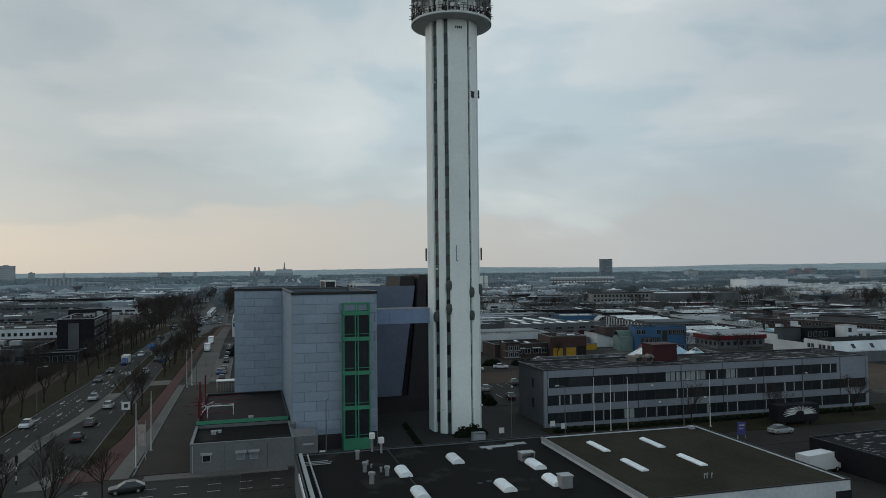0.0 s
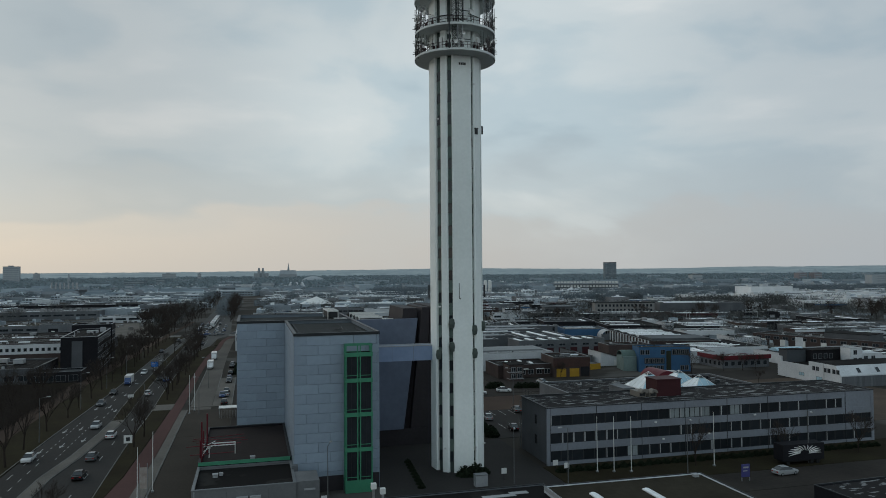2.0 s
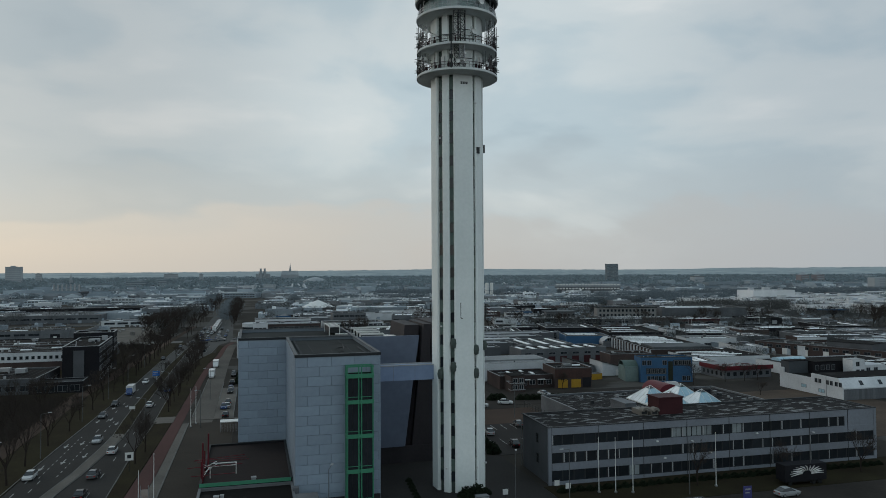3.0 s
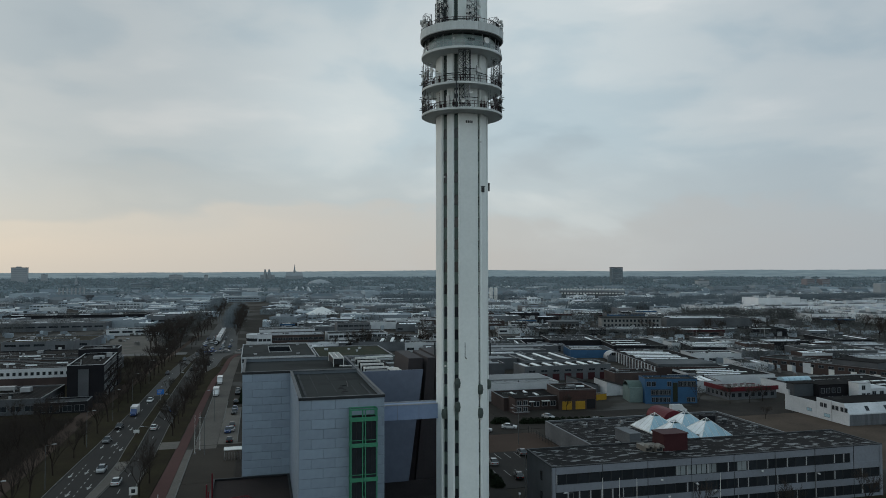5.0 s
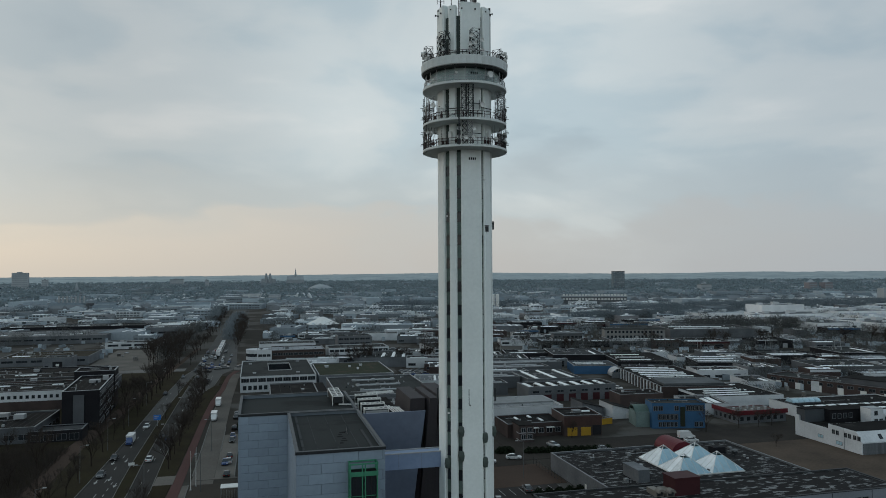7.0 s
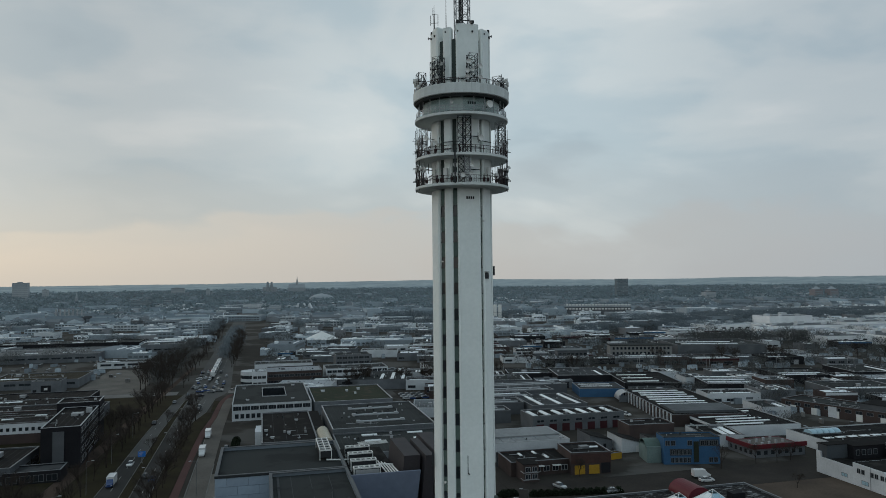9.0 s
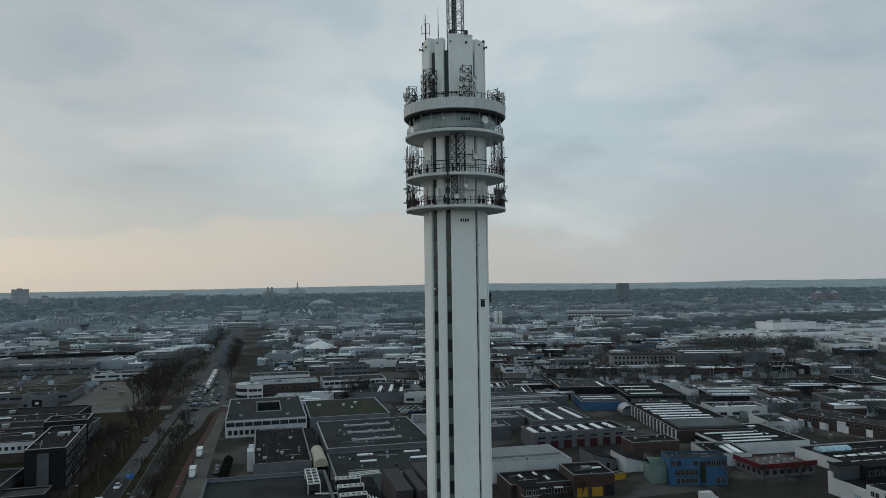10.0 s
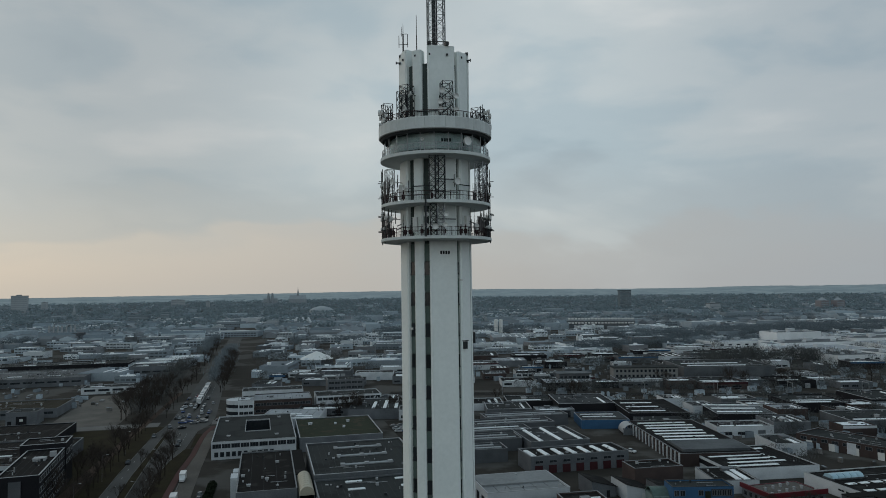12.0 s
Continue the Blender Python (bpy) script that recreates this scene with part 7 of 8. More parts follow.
for k in range(11):
    plant(-77.2 + rng.uniform(-0.5, 0.5), 6 + 14.4 * k + rng.uniform(-1.5, 1.5), rng.uniform(0.8, 1.05))
for k in range(16):
    plant(-76.6 + rng.uniform(-0.8, 0.8), 156 + 7.6 * k + rng.uniform(-2, 2), rng.uniform(0.85, 1.15))
for k in range(18):
    plant(-56.6 + rng.uniform(-0.7, 0.7), 84 + 7.6 * k + rng.uniform(-2, 2), rng.uniform(0.75, 1.0))
for a, b, s in ((-57.0, 29.5, 1.05), (-56.4, 38.5, 0.95), (-65.8, 152, 0.7), (-66.2, 196, 0.85)):
    plant(a, b, s)
for k in range(30):
    plant(rng.uniform(-97, -78), rng.uniform(302, 392), rng.uniform(1.1, 1.5))
for k in range(18):
    plant(-71.5 + rng.uniform(-1.5, 1.5), 306 + 26 * k, rng.uniform(0.9, 1.2))
    plant(-48.6 + rng.uniform(-1.2, 1.2), 392 + 10.5 * k, rng.uniform(1.05, 1.35))
for a, b, s in ((-62, -13, 0.62), (118, 84.5, 0.75), (125, 83.8, 0.7), (131, 85, 0.7), (104, 82, 0.6), (60, 87, 0.5), (112, 60, 0.5), (40, -13, 0.62), (57, -13.4, 0.72), (74, -13.8, 0.7), (-62, -30, 0.85), (-52, -27, 0.8), (-67, -34, 0.85), (-56, -36, 0.85)):
    plant(a, b, s)
for k in range(8):
    plant(rng.uniform(-86, -83.5), rng.uniform(120, 270), rng.uniform(0.8, 1.2))
for k in range(18):
    plant(rng.uniform(6, 64), 282 + rng.uniform(-3, 3), rng.uniform(0.8, 1.2))
    plant(rng.uniform(60, 330), 330 - rng.uniform(0, 40), rng.uniform(0.9, 1.3))
for k in range(33):
    plant(rng.uniform(330, 420), rng.uniform(180, 300), rng.uniform(1.0, 1.5))
for k in range(30):
    plant(rng.uniform(-128, -88), rng.uniform(20, 112), rng.uniform(0.7, 1.05))


def shrub_mesh(seed, w, d, h, n, leaf=0.28, material=None):
    """A clump of many small leaf blades with an uneven outline."""
    rng = random.Random(seed)
    verts, faces = [], []
    for k in range(n):
        a, r = rng.uniform(0, 6.28), rng.random() ** 0.5
        x, y = math.cos(a) * r * w / 2, math.sin(a) * r * d / 2
        z = rng.random() * h * (1 - 0.75 * r * r) * rng.uniform(0.7, 1.15)
        u = Vector((rng.gauss(0, 1), rng.gauss(0, 1), rng.gauss(0.4, 0.6))).normalized() * leaf
        v = u.cross(Vector((rng.gauss(0, 1), rng.gauss(0, 1), rng.gauss(0, 1)))).normalized() * leaf * 0.45
        c, i = Vector((x, y, z)), len(verts)
        verts += [c - u, c + v, c + u, c - v]
        faces.append((i, i + 1, i + 2, i + 3))
    return link("leaves", (verts, faces), material or LEAF)


BUSH = [shrub_mesh(60 + k, 3.0, 2.6, 1.7, 700) for k in range(3)]


def bush(m, label, k=0, s=1.0):
    t = thing("shrub", m @ Matrix.Diagonal((s, s, s, 1)), label, "shrub", "shrubs")
    part("leaves", BUSH[k], None, t)
    part("stems", unit("stems", lambda: link("stems", tubes(((0, 0, 0), (0.4, 0.2, 0.9), 0.06, 0.02), ((0, 0, 0), (-0.4, 0.1, 0.9), 0.06, 0.02), ((0, 0, 0), (0, -0.3, 1.0), 0.06, 0.02)), BARK)), None, t)


bush(at(1.6, -7.6), "dark evergreen shrub at the tower foot", 0, 1.2)
bush(at(-0.2, -7.4), "dark evergreen shrub at the tower foot", 1, 1.0)
bush(at(3.2, -7.2), "dark evergreen shrub at the tower foot", 2, 0.7)
for k in range(9):
    bush(at(13.4 + 0.6 * (k % 2), 18 + 3.2 * k), "dark hedge shrub by the parking lot", k % 3, 1.0)
for k in range(40):
    bush(at(16 + 1.68 * k, -9.8 - 0.02 * k + rng.uniform(-0.15, 0.15)), "low dark hedge shrub along the office facade", k % 3, rng.uniform(0.5, 0.62))
for k in range(15):
    bush(at(-39.4 + 0.05 * k, 128 + 2.6 * k), "dark hedge shrub along the service road", k % 3, 1.0)
for k in range(13):
    bush(at(40.6 + 1.9 * k, 73.4 - 0.3 * k), "dark hedge shrub at the estate street", k % 3, 1.0)
for k in range(3):
    bush(at(32.6 + 1.3 * k, 75.2), "dark round shrub at the estate street", k % 3, 1.1)
for k in range(10):
    bush(at(28.5 + 2.6 * k, 36.5), "dark hedge shrub behind the office", k % 3, 1.0)
for k in range(9):
    bush(at(-7.7 - 0.13 * k, 3.4 - 1.9 * k), "low dark hedge shrub between building and tower", k % 3, 0.42)

def thicket(label, n, a0, a1, b0, b1, hmax, seed):
    """Dense leafless brush: thin upright stems, too many to count."""
    rng = random.Random(seed)
    verts, faces = [], []
    for k in range(n):
        p = g(rng.uniform(a0, a1), rng.uniform(b0, b1))
        h = rng.uniform(0.4, 1.0) * hmax
        lean = Vector((rng.gauss(0, 0.35), rng.gauss(0, 0.35), 1)) * h
        w = Vector((rng.gauss(0, 1), rng.gauss(0, 1), 0)).normalized() * rng.uniform(0.02, 0.05)
        i = len(verts)
        verts += [p - w, p + w, p + lean + w * 0.3, p + lean - w * 0.3]
        faces.append((i, i + 1, i + 2, i + 3))
    tagged(new("thicket", link("thicket", (verts, faces), TWIG)), label, "brush", kind="stuff")


thicket("dense leafless brush beside the service lane", 26000, -130, -87, 15, 112, 3.6, 3)

# ---------------------------------------------------------------- vehicles
def loft(sections):
    """A body from cross-sections (y, half width, z bottom, z shoulder, z top, half width at top)."""
    bm = bmesh.new()
    loops = []
    for y, hw, zb, zs, zt, ht in sections:
        loops.append([bm.verts.new(p) for p in ((-hw * .92, y, zb), (hw * .92, y, zb), (hw, y, (zb + zs) / 2), (hw * .97, y, zs), (ht, y, zt), (-ht, y, zt), (-hw * .97, y, zs), (-hw, y, (zb + zs) / 2))])
    for p, q in zip(loops, loops[1:]):
        for k in range(8):
            n = (k + 1) % 8
            bm.faces.new((p[k], p[n], q[n], q[k]))
    bm.faces.new(loops[0][::-1])
    bm.faces.new(loops[-1])
    return bm


wheel_mesh = link("wheel", turned(bmesh.new(), [(0, -0.1), (0.26, -0.1), (0.32, -0.06), (0.32, 0.06), (0.26, 0.1), (0, 0.1)], 14), TYRE)
rim_mesh = link("rim", turned(bmesh.new(), [(0, -0.12), (0.18, -0.12), (0.2, -0.09), (0.2, 0.09), (0.18, 0.12), (0, 0.12)], 10), GALV)
PAINTS = {n: mat("car_paint_" + n, c, 0.25, tuple(v * 0.9 for v in c), 0.5, 2, 0.4, 0.0, spec=0.6) for n, c in (("white", (0.62, 0.62, 0.62)), ("silver", (0.36, 0.37, 0.38)), ("black", (0.015, 0.015, 0.017)), ("grey", (0.12, 0.125, 0.13)), ("blue", (0.03, 0.06, 0.16)), ("red", (0.28, 0.02, 0.025)))}


def wheels(t, x, ys, s=1.0):
    for y in ys:
        for sx in (-1, 1):
            w = part("wheel", wheel_mesh, None, t, m=pose(sx * x, y, 0.32 * s, 0, 90) @ Matrix.Diagonal((s, s, s, 1)))
            part("rim", rim_mesh, None, w)


def make_car(colour):
    t = thing("car", at(-73.6, 24 if colour == "white" else 0), f"{colour} passenger car on the asphalt", "car", "cars")
    part("body", loft([(-2.15, 0.72, 0.35, 0.62, 0.7, 0.66), (-1.9, 0.86, 0.22, 0.7, 0.82, 0.8), (-0.9, 0.89, 0.2, 0.78, 0.92, 0.84), (0.6, 0.89, 0.2, 0.82, 0.95, 0.84), (1.8, 0.86, 0.22, 0.84, 0.96, 0.8), (2.15, 0.76, 0.36, 0.78, 0.88, 0.7)]), PAINTS[colour], t)
    part("cabin", loft([(-1.05, 0.8, 0.9, 0.93, 0.95, 0.78), (-0.25, 0.8, 0.9, 1.0, 1.40, 0.6), (1.0, 0.8, 0.9, 1.0, 1.42, 0.6), (1.85, 0.76, 0.92, 0.97, 1.0, 0.72)]), CARGLASS, t, "dark car windows")
    part("roof", loft([(-0.2, 0.58, 1.40, 1.42, 1.44, 0.55), (0.4, 0.6, 1.41, 1.44, 1.47, 0.56), (1.05, 0.58, 1.41, 1.43, 1.45, 0.55)]), PAINTS[colour], t)
    for sx in (-0.55, 0.55):
        part("headlight", boxes((sx - 0.16, sx + 0.16, -2.17, -2.05, 0.55, 0.68)), LAMPCLEAR, t)
        part("tail_light", boxes((sx - 0.16, sx + 0.16, 2.06, 2.17, 0.6, 0.78)), LAMPRED, t)
    wheels(t, 0.78, (-1.35, 1.3))
    return t


def make_far_car(colour):
    t = thing("car", at(-66, 400), f"{colour} passenger car far down the road", "car", "cars")
    src = {c.name.split(".")[0]: c.data for c in cars[colour].children}
    for n in ("body", "cabin", "roof"):
        part(n, src[n], None, t)
    for y in (-1.35, 1.3):
        part("wheel", unit(("axle", y), lambda: link("wheel", tubes(((-0.86, y, 0.32), (0.86, y, 0.32), 0.32), sides=10), TYRE)), None, t)
    return t


def make_van(a, b, turn, label, long=False, cab="white"):
    t = thing("van", at(a, b, 0.05, turn), label, "van", "vans")
    L = 3.4 if long else 2.6
    part("body", boxes((-1.0, 1.0, -L + 1.7, L, 0.55, 2.75 if long else 2.4)), PAINTS["white"], t)
    part("cab", loft([(-L + 0.1, 0.85, 0.4, 0.9, 1.0, 0.8), (-L + 0.9, 0.95, 0.35, 1.1, 1.35, 0.86), (-L + 1.68, 0.95, 0.35, 1.2, 2.2, 0.85)]), PAINTS[cab], t)
    part("windscreen", boxes((-0.78, 0.78, -0.03, 0.03, 0, 0.95)), CARGLASS, t, m=pose(0, -L + 1.2, 1.32, -38))
    part("chassis", boxes((-0.9, 0.9, -L + 0.6, L, 0.3, 0.55)), TYRE, t)
    for sx in (-0.7, 0.7):
        part("headlight", boxes((sx - 0.15, sx + 0.15, -L + 0.06, -L + 0.2, 0.75, 0.9)), LAMPCLEAR, t)
        part("tail_light", boxes((sx - 0.12, sx + 0.12, L - 0.04, L + 0.03, 0.8, 1.2)), LAMPRED, t)
    wheels(t, 0.88, (-L + 1.1, L - 1.2), 1.1)
    return t


cars = {n: make_car(n) for n in PAINTS}
spots = {"white": (-74.0, 24, 0), "silver": (-68.0, 51, 0), "black": (-49.8, -23.6, -80), "grey": (-63.0, 22, 180), "blue": (-42.5, 84, 0), "red": (37.6, 142, 0)}
for n, (a, b, turn) in spots.items():
    cars[n].matrix_basis = at(a, b, 0.03, turn)
far_cars = {n: make_far_car(n) for n in PAINTS}
for k, n in enumerate(far_cars):
    far_cars[n].matrix_basis = at(-66 + 4 * (k % 2), 330 + 9 * k, 0.03)
rng = random.Random(8)


def put_car(a, b, turn, z=0.03, colour=None):
    copy_thing((cars if b < 110 else far_cars)[colour or rng.choice(("white", "silver", "silver", "black", "black", "black", "grey", "grey", "blue"))], at(a, b, z, turn + rng.uniform(-2, 2)))


for a, b, turn in ((-72.4, 97, 180), (-72.4, 80, 180), (-70.0, 138, 180), (-72.2, 205, 180), (-60.7, 118, 0), (-62.8, 93, 0), (-63.0, 122, 0), (-62.9, 214, 0), (-57.5, 240, 0), (-62.8, 250, 0), (-57.4, 232, 0), (-70, 255, 180), (-66, 276, 170), (-60, 272, 60), (-64, 300, 0), (-54, 296, 0), (-60, 306, 0), (-54, 312, 0), (-64.5, 320, 180), (-64.5, 335, 180), (-50.5, 318, 0), (-55, 330, 0), (-50.5, 345, 0)):
    put_car(a, b, 180 - turn)
for k in (0, 2, 3, 6, 7, 9, 12, 13):
    put_car(-41.6, 72 + 6.2 * k + rng.uniform(-1, 1), rng.choice((0, 180)), 0.06)
for a, b, n in ((17.9, 34.2, "silver"), (19.6, 22.4, "black"), (27.3, 40.6, "grey")):
    put_car(a, b, 172, 0.06, n)
for a, b, turn in ((34, 68, 70), (62, 70, 90), (92, 72, 85), (80, -22, 90), (50, 78, 20), (37, 150, 0), (39, 172, 0), (37, 205, 0), (108, 120, 0), (107, 150, 0), (26, 66, 70)):
    put_car(a, b, turn, 0.05)
for a, b in ((62, 92), (64, 128), (98, 118), (88, 122), (116, 140), (118, 165), (60, 214), (66, 230), (140, 150), (146, 152)):
    put_car(a, b, rng.choice((0, 90, 20, 75)), 0.05)
for r in range(3):
    for k in range(16):
        put_car(-136 + 3.0 * k, 452 - 6 * r, rng.choice((0, 180)), 0.05)
for k in range(12):
    put_car(38 + 3 * (k % 4), 232 + 6 * (k // 4), 90, 0.05)
for k in range(30):
    put_car(rng.choice((-65.5, -62.5, -59.4, -54.8, -50.6)), rng.uniform(296, 390), rng.choice((0, 180)), 0.05)
for k in range(24):
    put_car(rng.uniform(-84, 20), rng.choice((283, 286, 289)), rng.choice((90, -90)), 0.05)
make_van(-49.0, 145.5, 0, "white box van with pale roof on the service road", True)
make_van(-49.1, 173.5, 0, "white box van with pale roof on the service road", True)
make_van(93, 76, 85, "white and yellow van on the estate street")
put_car(-63.0, 40, 180, 0.03, "white")
put_car(-62.5, 9.5, 180, 0.03, "black")
put_car(51.1, -21.6, 94, 0.05, "silver")
make_van(39.6, -42.2, 100, "white box van beside the mossy hall", True)
make_van(-71.4, 116, 0, "lorry with a white box and dark blue cab on the carriageway", True, "blue")
for k in range(4):
    t = thing("bus", at(-58.7, 354 + 20 * k, 0.04, 0), "long white bus waiting at the crossing", "bus", "buses")
    part("body", boxes((-1.25, 1.25, -8.5, 8.5, 0.4, 3.1)), PAINTS["white"], t)
    part("window_band", boxes((-1.28, 1.28, -8.2, 8.2, 1.5, 2.5)), CARGLASS, t)
    part("roof_unit", boxes((-0.8, 0.8, -4, 3, 3.1, 3.35)), PALECOPING, t)
    wheels(t, 1.1, (-5.5, 4.5), 1.4)

# ---------------------------------------------------------------- street furniture
LAMPPOST = mat("weathered_lamp_post", (0.13, 0.135, 0.135), 0.6, (0.09, 0.094, 0.095), 0.5, 3.0, 1.0, 0.04)


def lamp_post(m, h=9.0):
    t = thing("street_lamp", m, "grey street lamp with a single arm", "street lamp", "street lamps")
    part("pole", tubes(((0, 0, 0), (0, 0, h), 0.09, 0.05)), LAMPPOST, t)
    part("arm", tubes(((0, 0, h), (1.4, 0, h + 0.25), 0.045)), LAMPPOST, t)
    part("lamp_head", boxes((1.3, 2.0, -0.14, 0.14, h + 0.2, h + 0.34)), PALECOPING, t)
    return t


lp = lamp_post(at(-77.4, 13))
for b in (39, 75, 108, 142, 180, 222):
    copy_thing(lp, at(-76.2, b))
for b in (52, 96, 140, 184):
    copy_thing(lp, at(-58.2, b, 0, 180))
for a, b in ((15.6, 8), (14.2, -16.6), (36, -16.6), (60, -17), (30, 50), (6, -14), (-24, -17.5), (-47, 100), (-47, 60)):
    copy_thing(lp, at(a, b, 0, rng.uniform(0, 360)))
flag = thing("flagpole", at(21.9, -11.6), "white flagpole in front of the office", "flagpole", "flagpoles")
part("pole", tubes(((0, 0, 0), (0, 0, 9.4), 0.08, 0.04), sides=8), DISH, flag)
part("base", boxes((-0.2, 0.2, -0.2, 0.2, 0, 0.3)), GALV, flag)
for a, b in ((24.6, -12.4), (27.4, -13.2), (43.0, -14.0), (-50.4, -11.9), (-49.6, -2.0), (-49.3, 61.5), (-48.4, 65)):
    copy_thing(flag, at(a, b))
bn2 = thing("banner", at(-50.2, -7.6), "pale advertising banner between two poles", "banner")
part("cloth", boxes((-0.5, 0.5, -0.02, 0.02, 2.2, 5.4)), mat("banner_cloth", (0.4, 0.36, 0.33), 0.8, (0.25, 0.2, 0.18), 0.8, 2.0, 1.0, 0.05), bn2)
part("pole", tubes(((-0.55, 0, 0), (-0.55, 0, 6), 0.05), ((0.55, 0, 0), (0.55, 0, 6), 0.05)), GALV, bn2)
sg = thing("direction_sign", at(-66.9, 140), "blue direction sign board on a post in the median", "sign")
part("board", boxes((-1.2, 1.1, -0.05, 0.05, 2.1, 3.8)), SIGNBLUE, sg)
for k, w in enumerate((0.4, 0.0)):
    part("lettering_bar", boxes((-1.0, w, -0.075, -0.05, 3.2 - 0.6 * k, 3.45 - 0.6 * k)), PAINT, sg)
part("post", tubes(((0, 0.1, 0), (0, 0.1, 3.7), 0.09)), GALV, sg)
ms = thing("median_sign", at(-66.4, 87), "low white board on two posts in the grass median", "sign")
part("board", boxes((-0.75, 0.75, -0.04, 0.04, 0.6, 1.35)), DISH, ms)
for x in (-0.5, 0.5):
    part("post", tubes(((x, 0.08, 0), (x, 0.08, 1.2), 0.05)), GALV, ms)
for a, b, w, h in ((15.4, -9.0, 0.9, 1.0), (16.8, -10.4, 0.9, 0.8), (5.3, -11.2, 0.9, 1.0), (-24.6, -18.0, 0.8, 1.3)):
    t = thing("notice_board", at(a, b), "small white notice board on a post", "sign", "notice boards")
    part("board", boxes((-w / 2, w / 2, -0.04, 0.04, h, h + w)), DISH, t)
    part("post", tubes(((0, 0.08, 0), (0, 0.08, h + 0.3), 0.05)), STEEL, t)
t = thing("lane_sign", at(-57.2, 23.8), "white square road sign on a post in the verge", "sign")
part("board", boxes((-0.75, 0.75, -0.04, 0.04, 2.2, 3.7)), DISH, t)
part("symbol", boxes((-0.35, 0.35, -0.055, -0.042, 2.6, 3.3)), DARKCOPING, t)
part("post", tubes(((0, 0.08, 0), (0, 0.08, 3.5), 0.06)), STEEL, t)
t = thing("company_sign", at(42.4, -22.9), "blue company sign panel at the street", "sign")
part("board", boxes((-0.75, 0.75, -0.08, 0.08, 0.7, 2.7)), mat("violet_blue_sign", (0.07, 0.07, 0.22), 0.5), t)
part("bars", boxes((-0.5, 0.5, -0.1, -0.08, 2.1, 2.35), (-0.5, 0.3, -0.1, -0.08, 1.6, 1.75)), PAINT, t)
part("post", boxes((-0.8, -0.65, -0.05, 0.05, 0, 0.6), (0.65, 0.8, -0.05, 0.05, 0, 0.6)), GALV, t)
t = thing("electric_cabinet", at(0.6, -13.3), "pale grey cabinet at the tower foot", "cabinet")
part("body", boxes((-1.0, 1.0, -0.6, 0.6, 0, 1.8)), PALECOPING, t)
part("lid", boxes((-1.05, 1.05, -0.65, 0.65, 1.8, 1.92)), COPING, t)
t = thing("mural_trailer", at(54.3, -17.4, 0, -2), "black trailer painted with white curved strokes", "trailer")
part("body", boxes((0, 8.4, 0, 2.4, 0.8, 3.6)), DARKWALL, t)
bm = bmesh.new()
for k in range(13):
    a0 = radians(-20 + 17 * k)
    p = Vector((4.4 + 0.9 * math.cos(a0), -0.04, 2.1 + 0.45 * math.sin(a0)))
    q = Vector((4.4 + 3.4 * math.cos(a0 + 0.25), -0.04, 2.1 + 1.35 * math.sin(a0 + 0.25)))
    mid = (p + q) / 2 + Vector((0.15, 0, 0.1))
    tube(bm, p, mid, 0.05, 0.11, sides=4)
    tube(bm, mid, q, 0.11, 0.03, sides=4)
part("white_strokes", bm, DISH, t)
part("chassis", boxes((0.4, 8.0, 0.3, 2.1, 0.5, 0.8)), TYRE, t)
for x in (6.0, 7.2, 1.2):
    part("wheel", wheel_mesh, None, t, m=pose(x, 0.25, 0.4, 90) @ Matrix.Diagonal((1.25, 1.25, 1.25, 1)))
t = thing("bike_shelter", at(-42.2, 53.5), "white-roofed bicycle shelter with fence", "shelter")
part("roof", boxes((0, 5.2, 0, 3.0, 2.3, 2.45)), DISH, t)
for x in (0.1, 5.0):
    for y in (0.1, 2.8):
        part("post", boxes((x, x + 0.1, y, y + 0.1, 0, 2.3)), GALV, t)
for k in range(14):
    part("fence_bar", boxes((0.3 + 0.35 * k, 0.34 + 0.35 * k, -0.03, 0.0, 0, 1.9)), GALV, t)
t = thing("traffic_light", at(-66.8, -14), "striped traffic light pole at the crossing", "traffic light", "traffic lights")
for k in range(6):
    part("stripe", tubes(((0, 0, 0.6 * k), (0, 0, 0.6 * k + 0.6), 0.07), sides=8), DISH if k % 2 else TYRE, t)
part("head", boxes((-0.18, 0.18, -0.2, 0.1, 2.9, 3.9)), TYRE, t)
for a, b in ((-64.6, -15.5), (-69, -17.5), (-59, -16)):
    copy_thing(t, at(a, b, 0, 20))
fn = thing("wire_fence", at(37.4, 44), "grey wire fence along the gravel yard", "fence")
for k in range(10):
    part("post", tubes(((0, 2 * k, 0), (0, 2 * k, 1.9), 0.05)), STEEL, fn)
for k in range(4):
    part("wire", tubes(((0, 0, 0.4 + 0.48 * k), (0, 18, 0.4 + 0.48 * k), 0.02), sides=4), STEEL, fn)
kb = bmesh.new()
for a, b0, b1 in ((-44.4, 98, 132), (-49.95, 74, 190), (-39.7, 70, 120), (-50.16, -16, 66)):
    box(kb, a - 0.12, a + 0.12, b0, b1, 0.0, 0.16)
for rows, side in ((SOUTHBOUND, 2), (SOUTHBOUND, 1), (NORTHBOUND, 1), (NORTHBOUND, 2)):
    for p, q in zip(rows[1:13], rows[2:13]):
        x0, x1 = p[side], q[side]
        w = 0.16 if side == 2 else -0.16
        v = [kb.verts.new(c) for c in ((x0, p[0], 0.0), (x0 + w, p[0], 0.0), (x1 + w, q[0], 0.0), (x1, q[0], 0.0), (x0, p[0], 0.17), (x0 + w, p[0], 0.17), (x1 + w, q[0], 0.17), (x1, q[0], 0.17))]
        for f in ((4, 5, 6, 7), (0, 1, 5, 4), (1, 2, 6, 5), (2, 3, 7, 6), (3, 0, 4, 7)):
            kb.faces.new([v[c] for c in f])
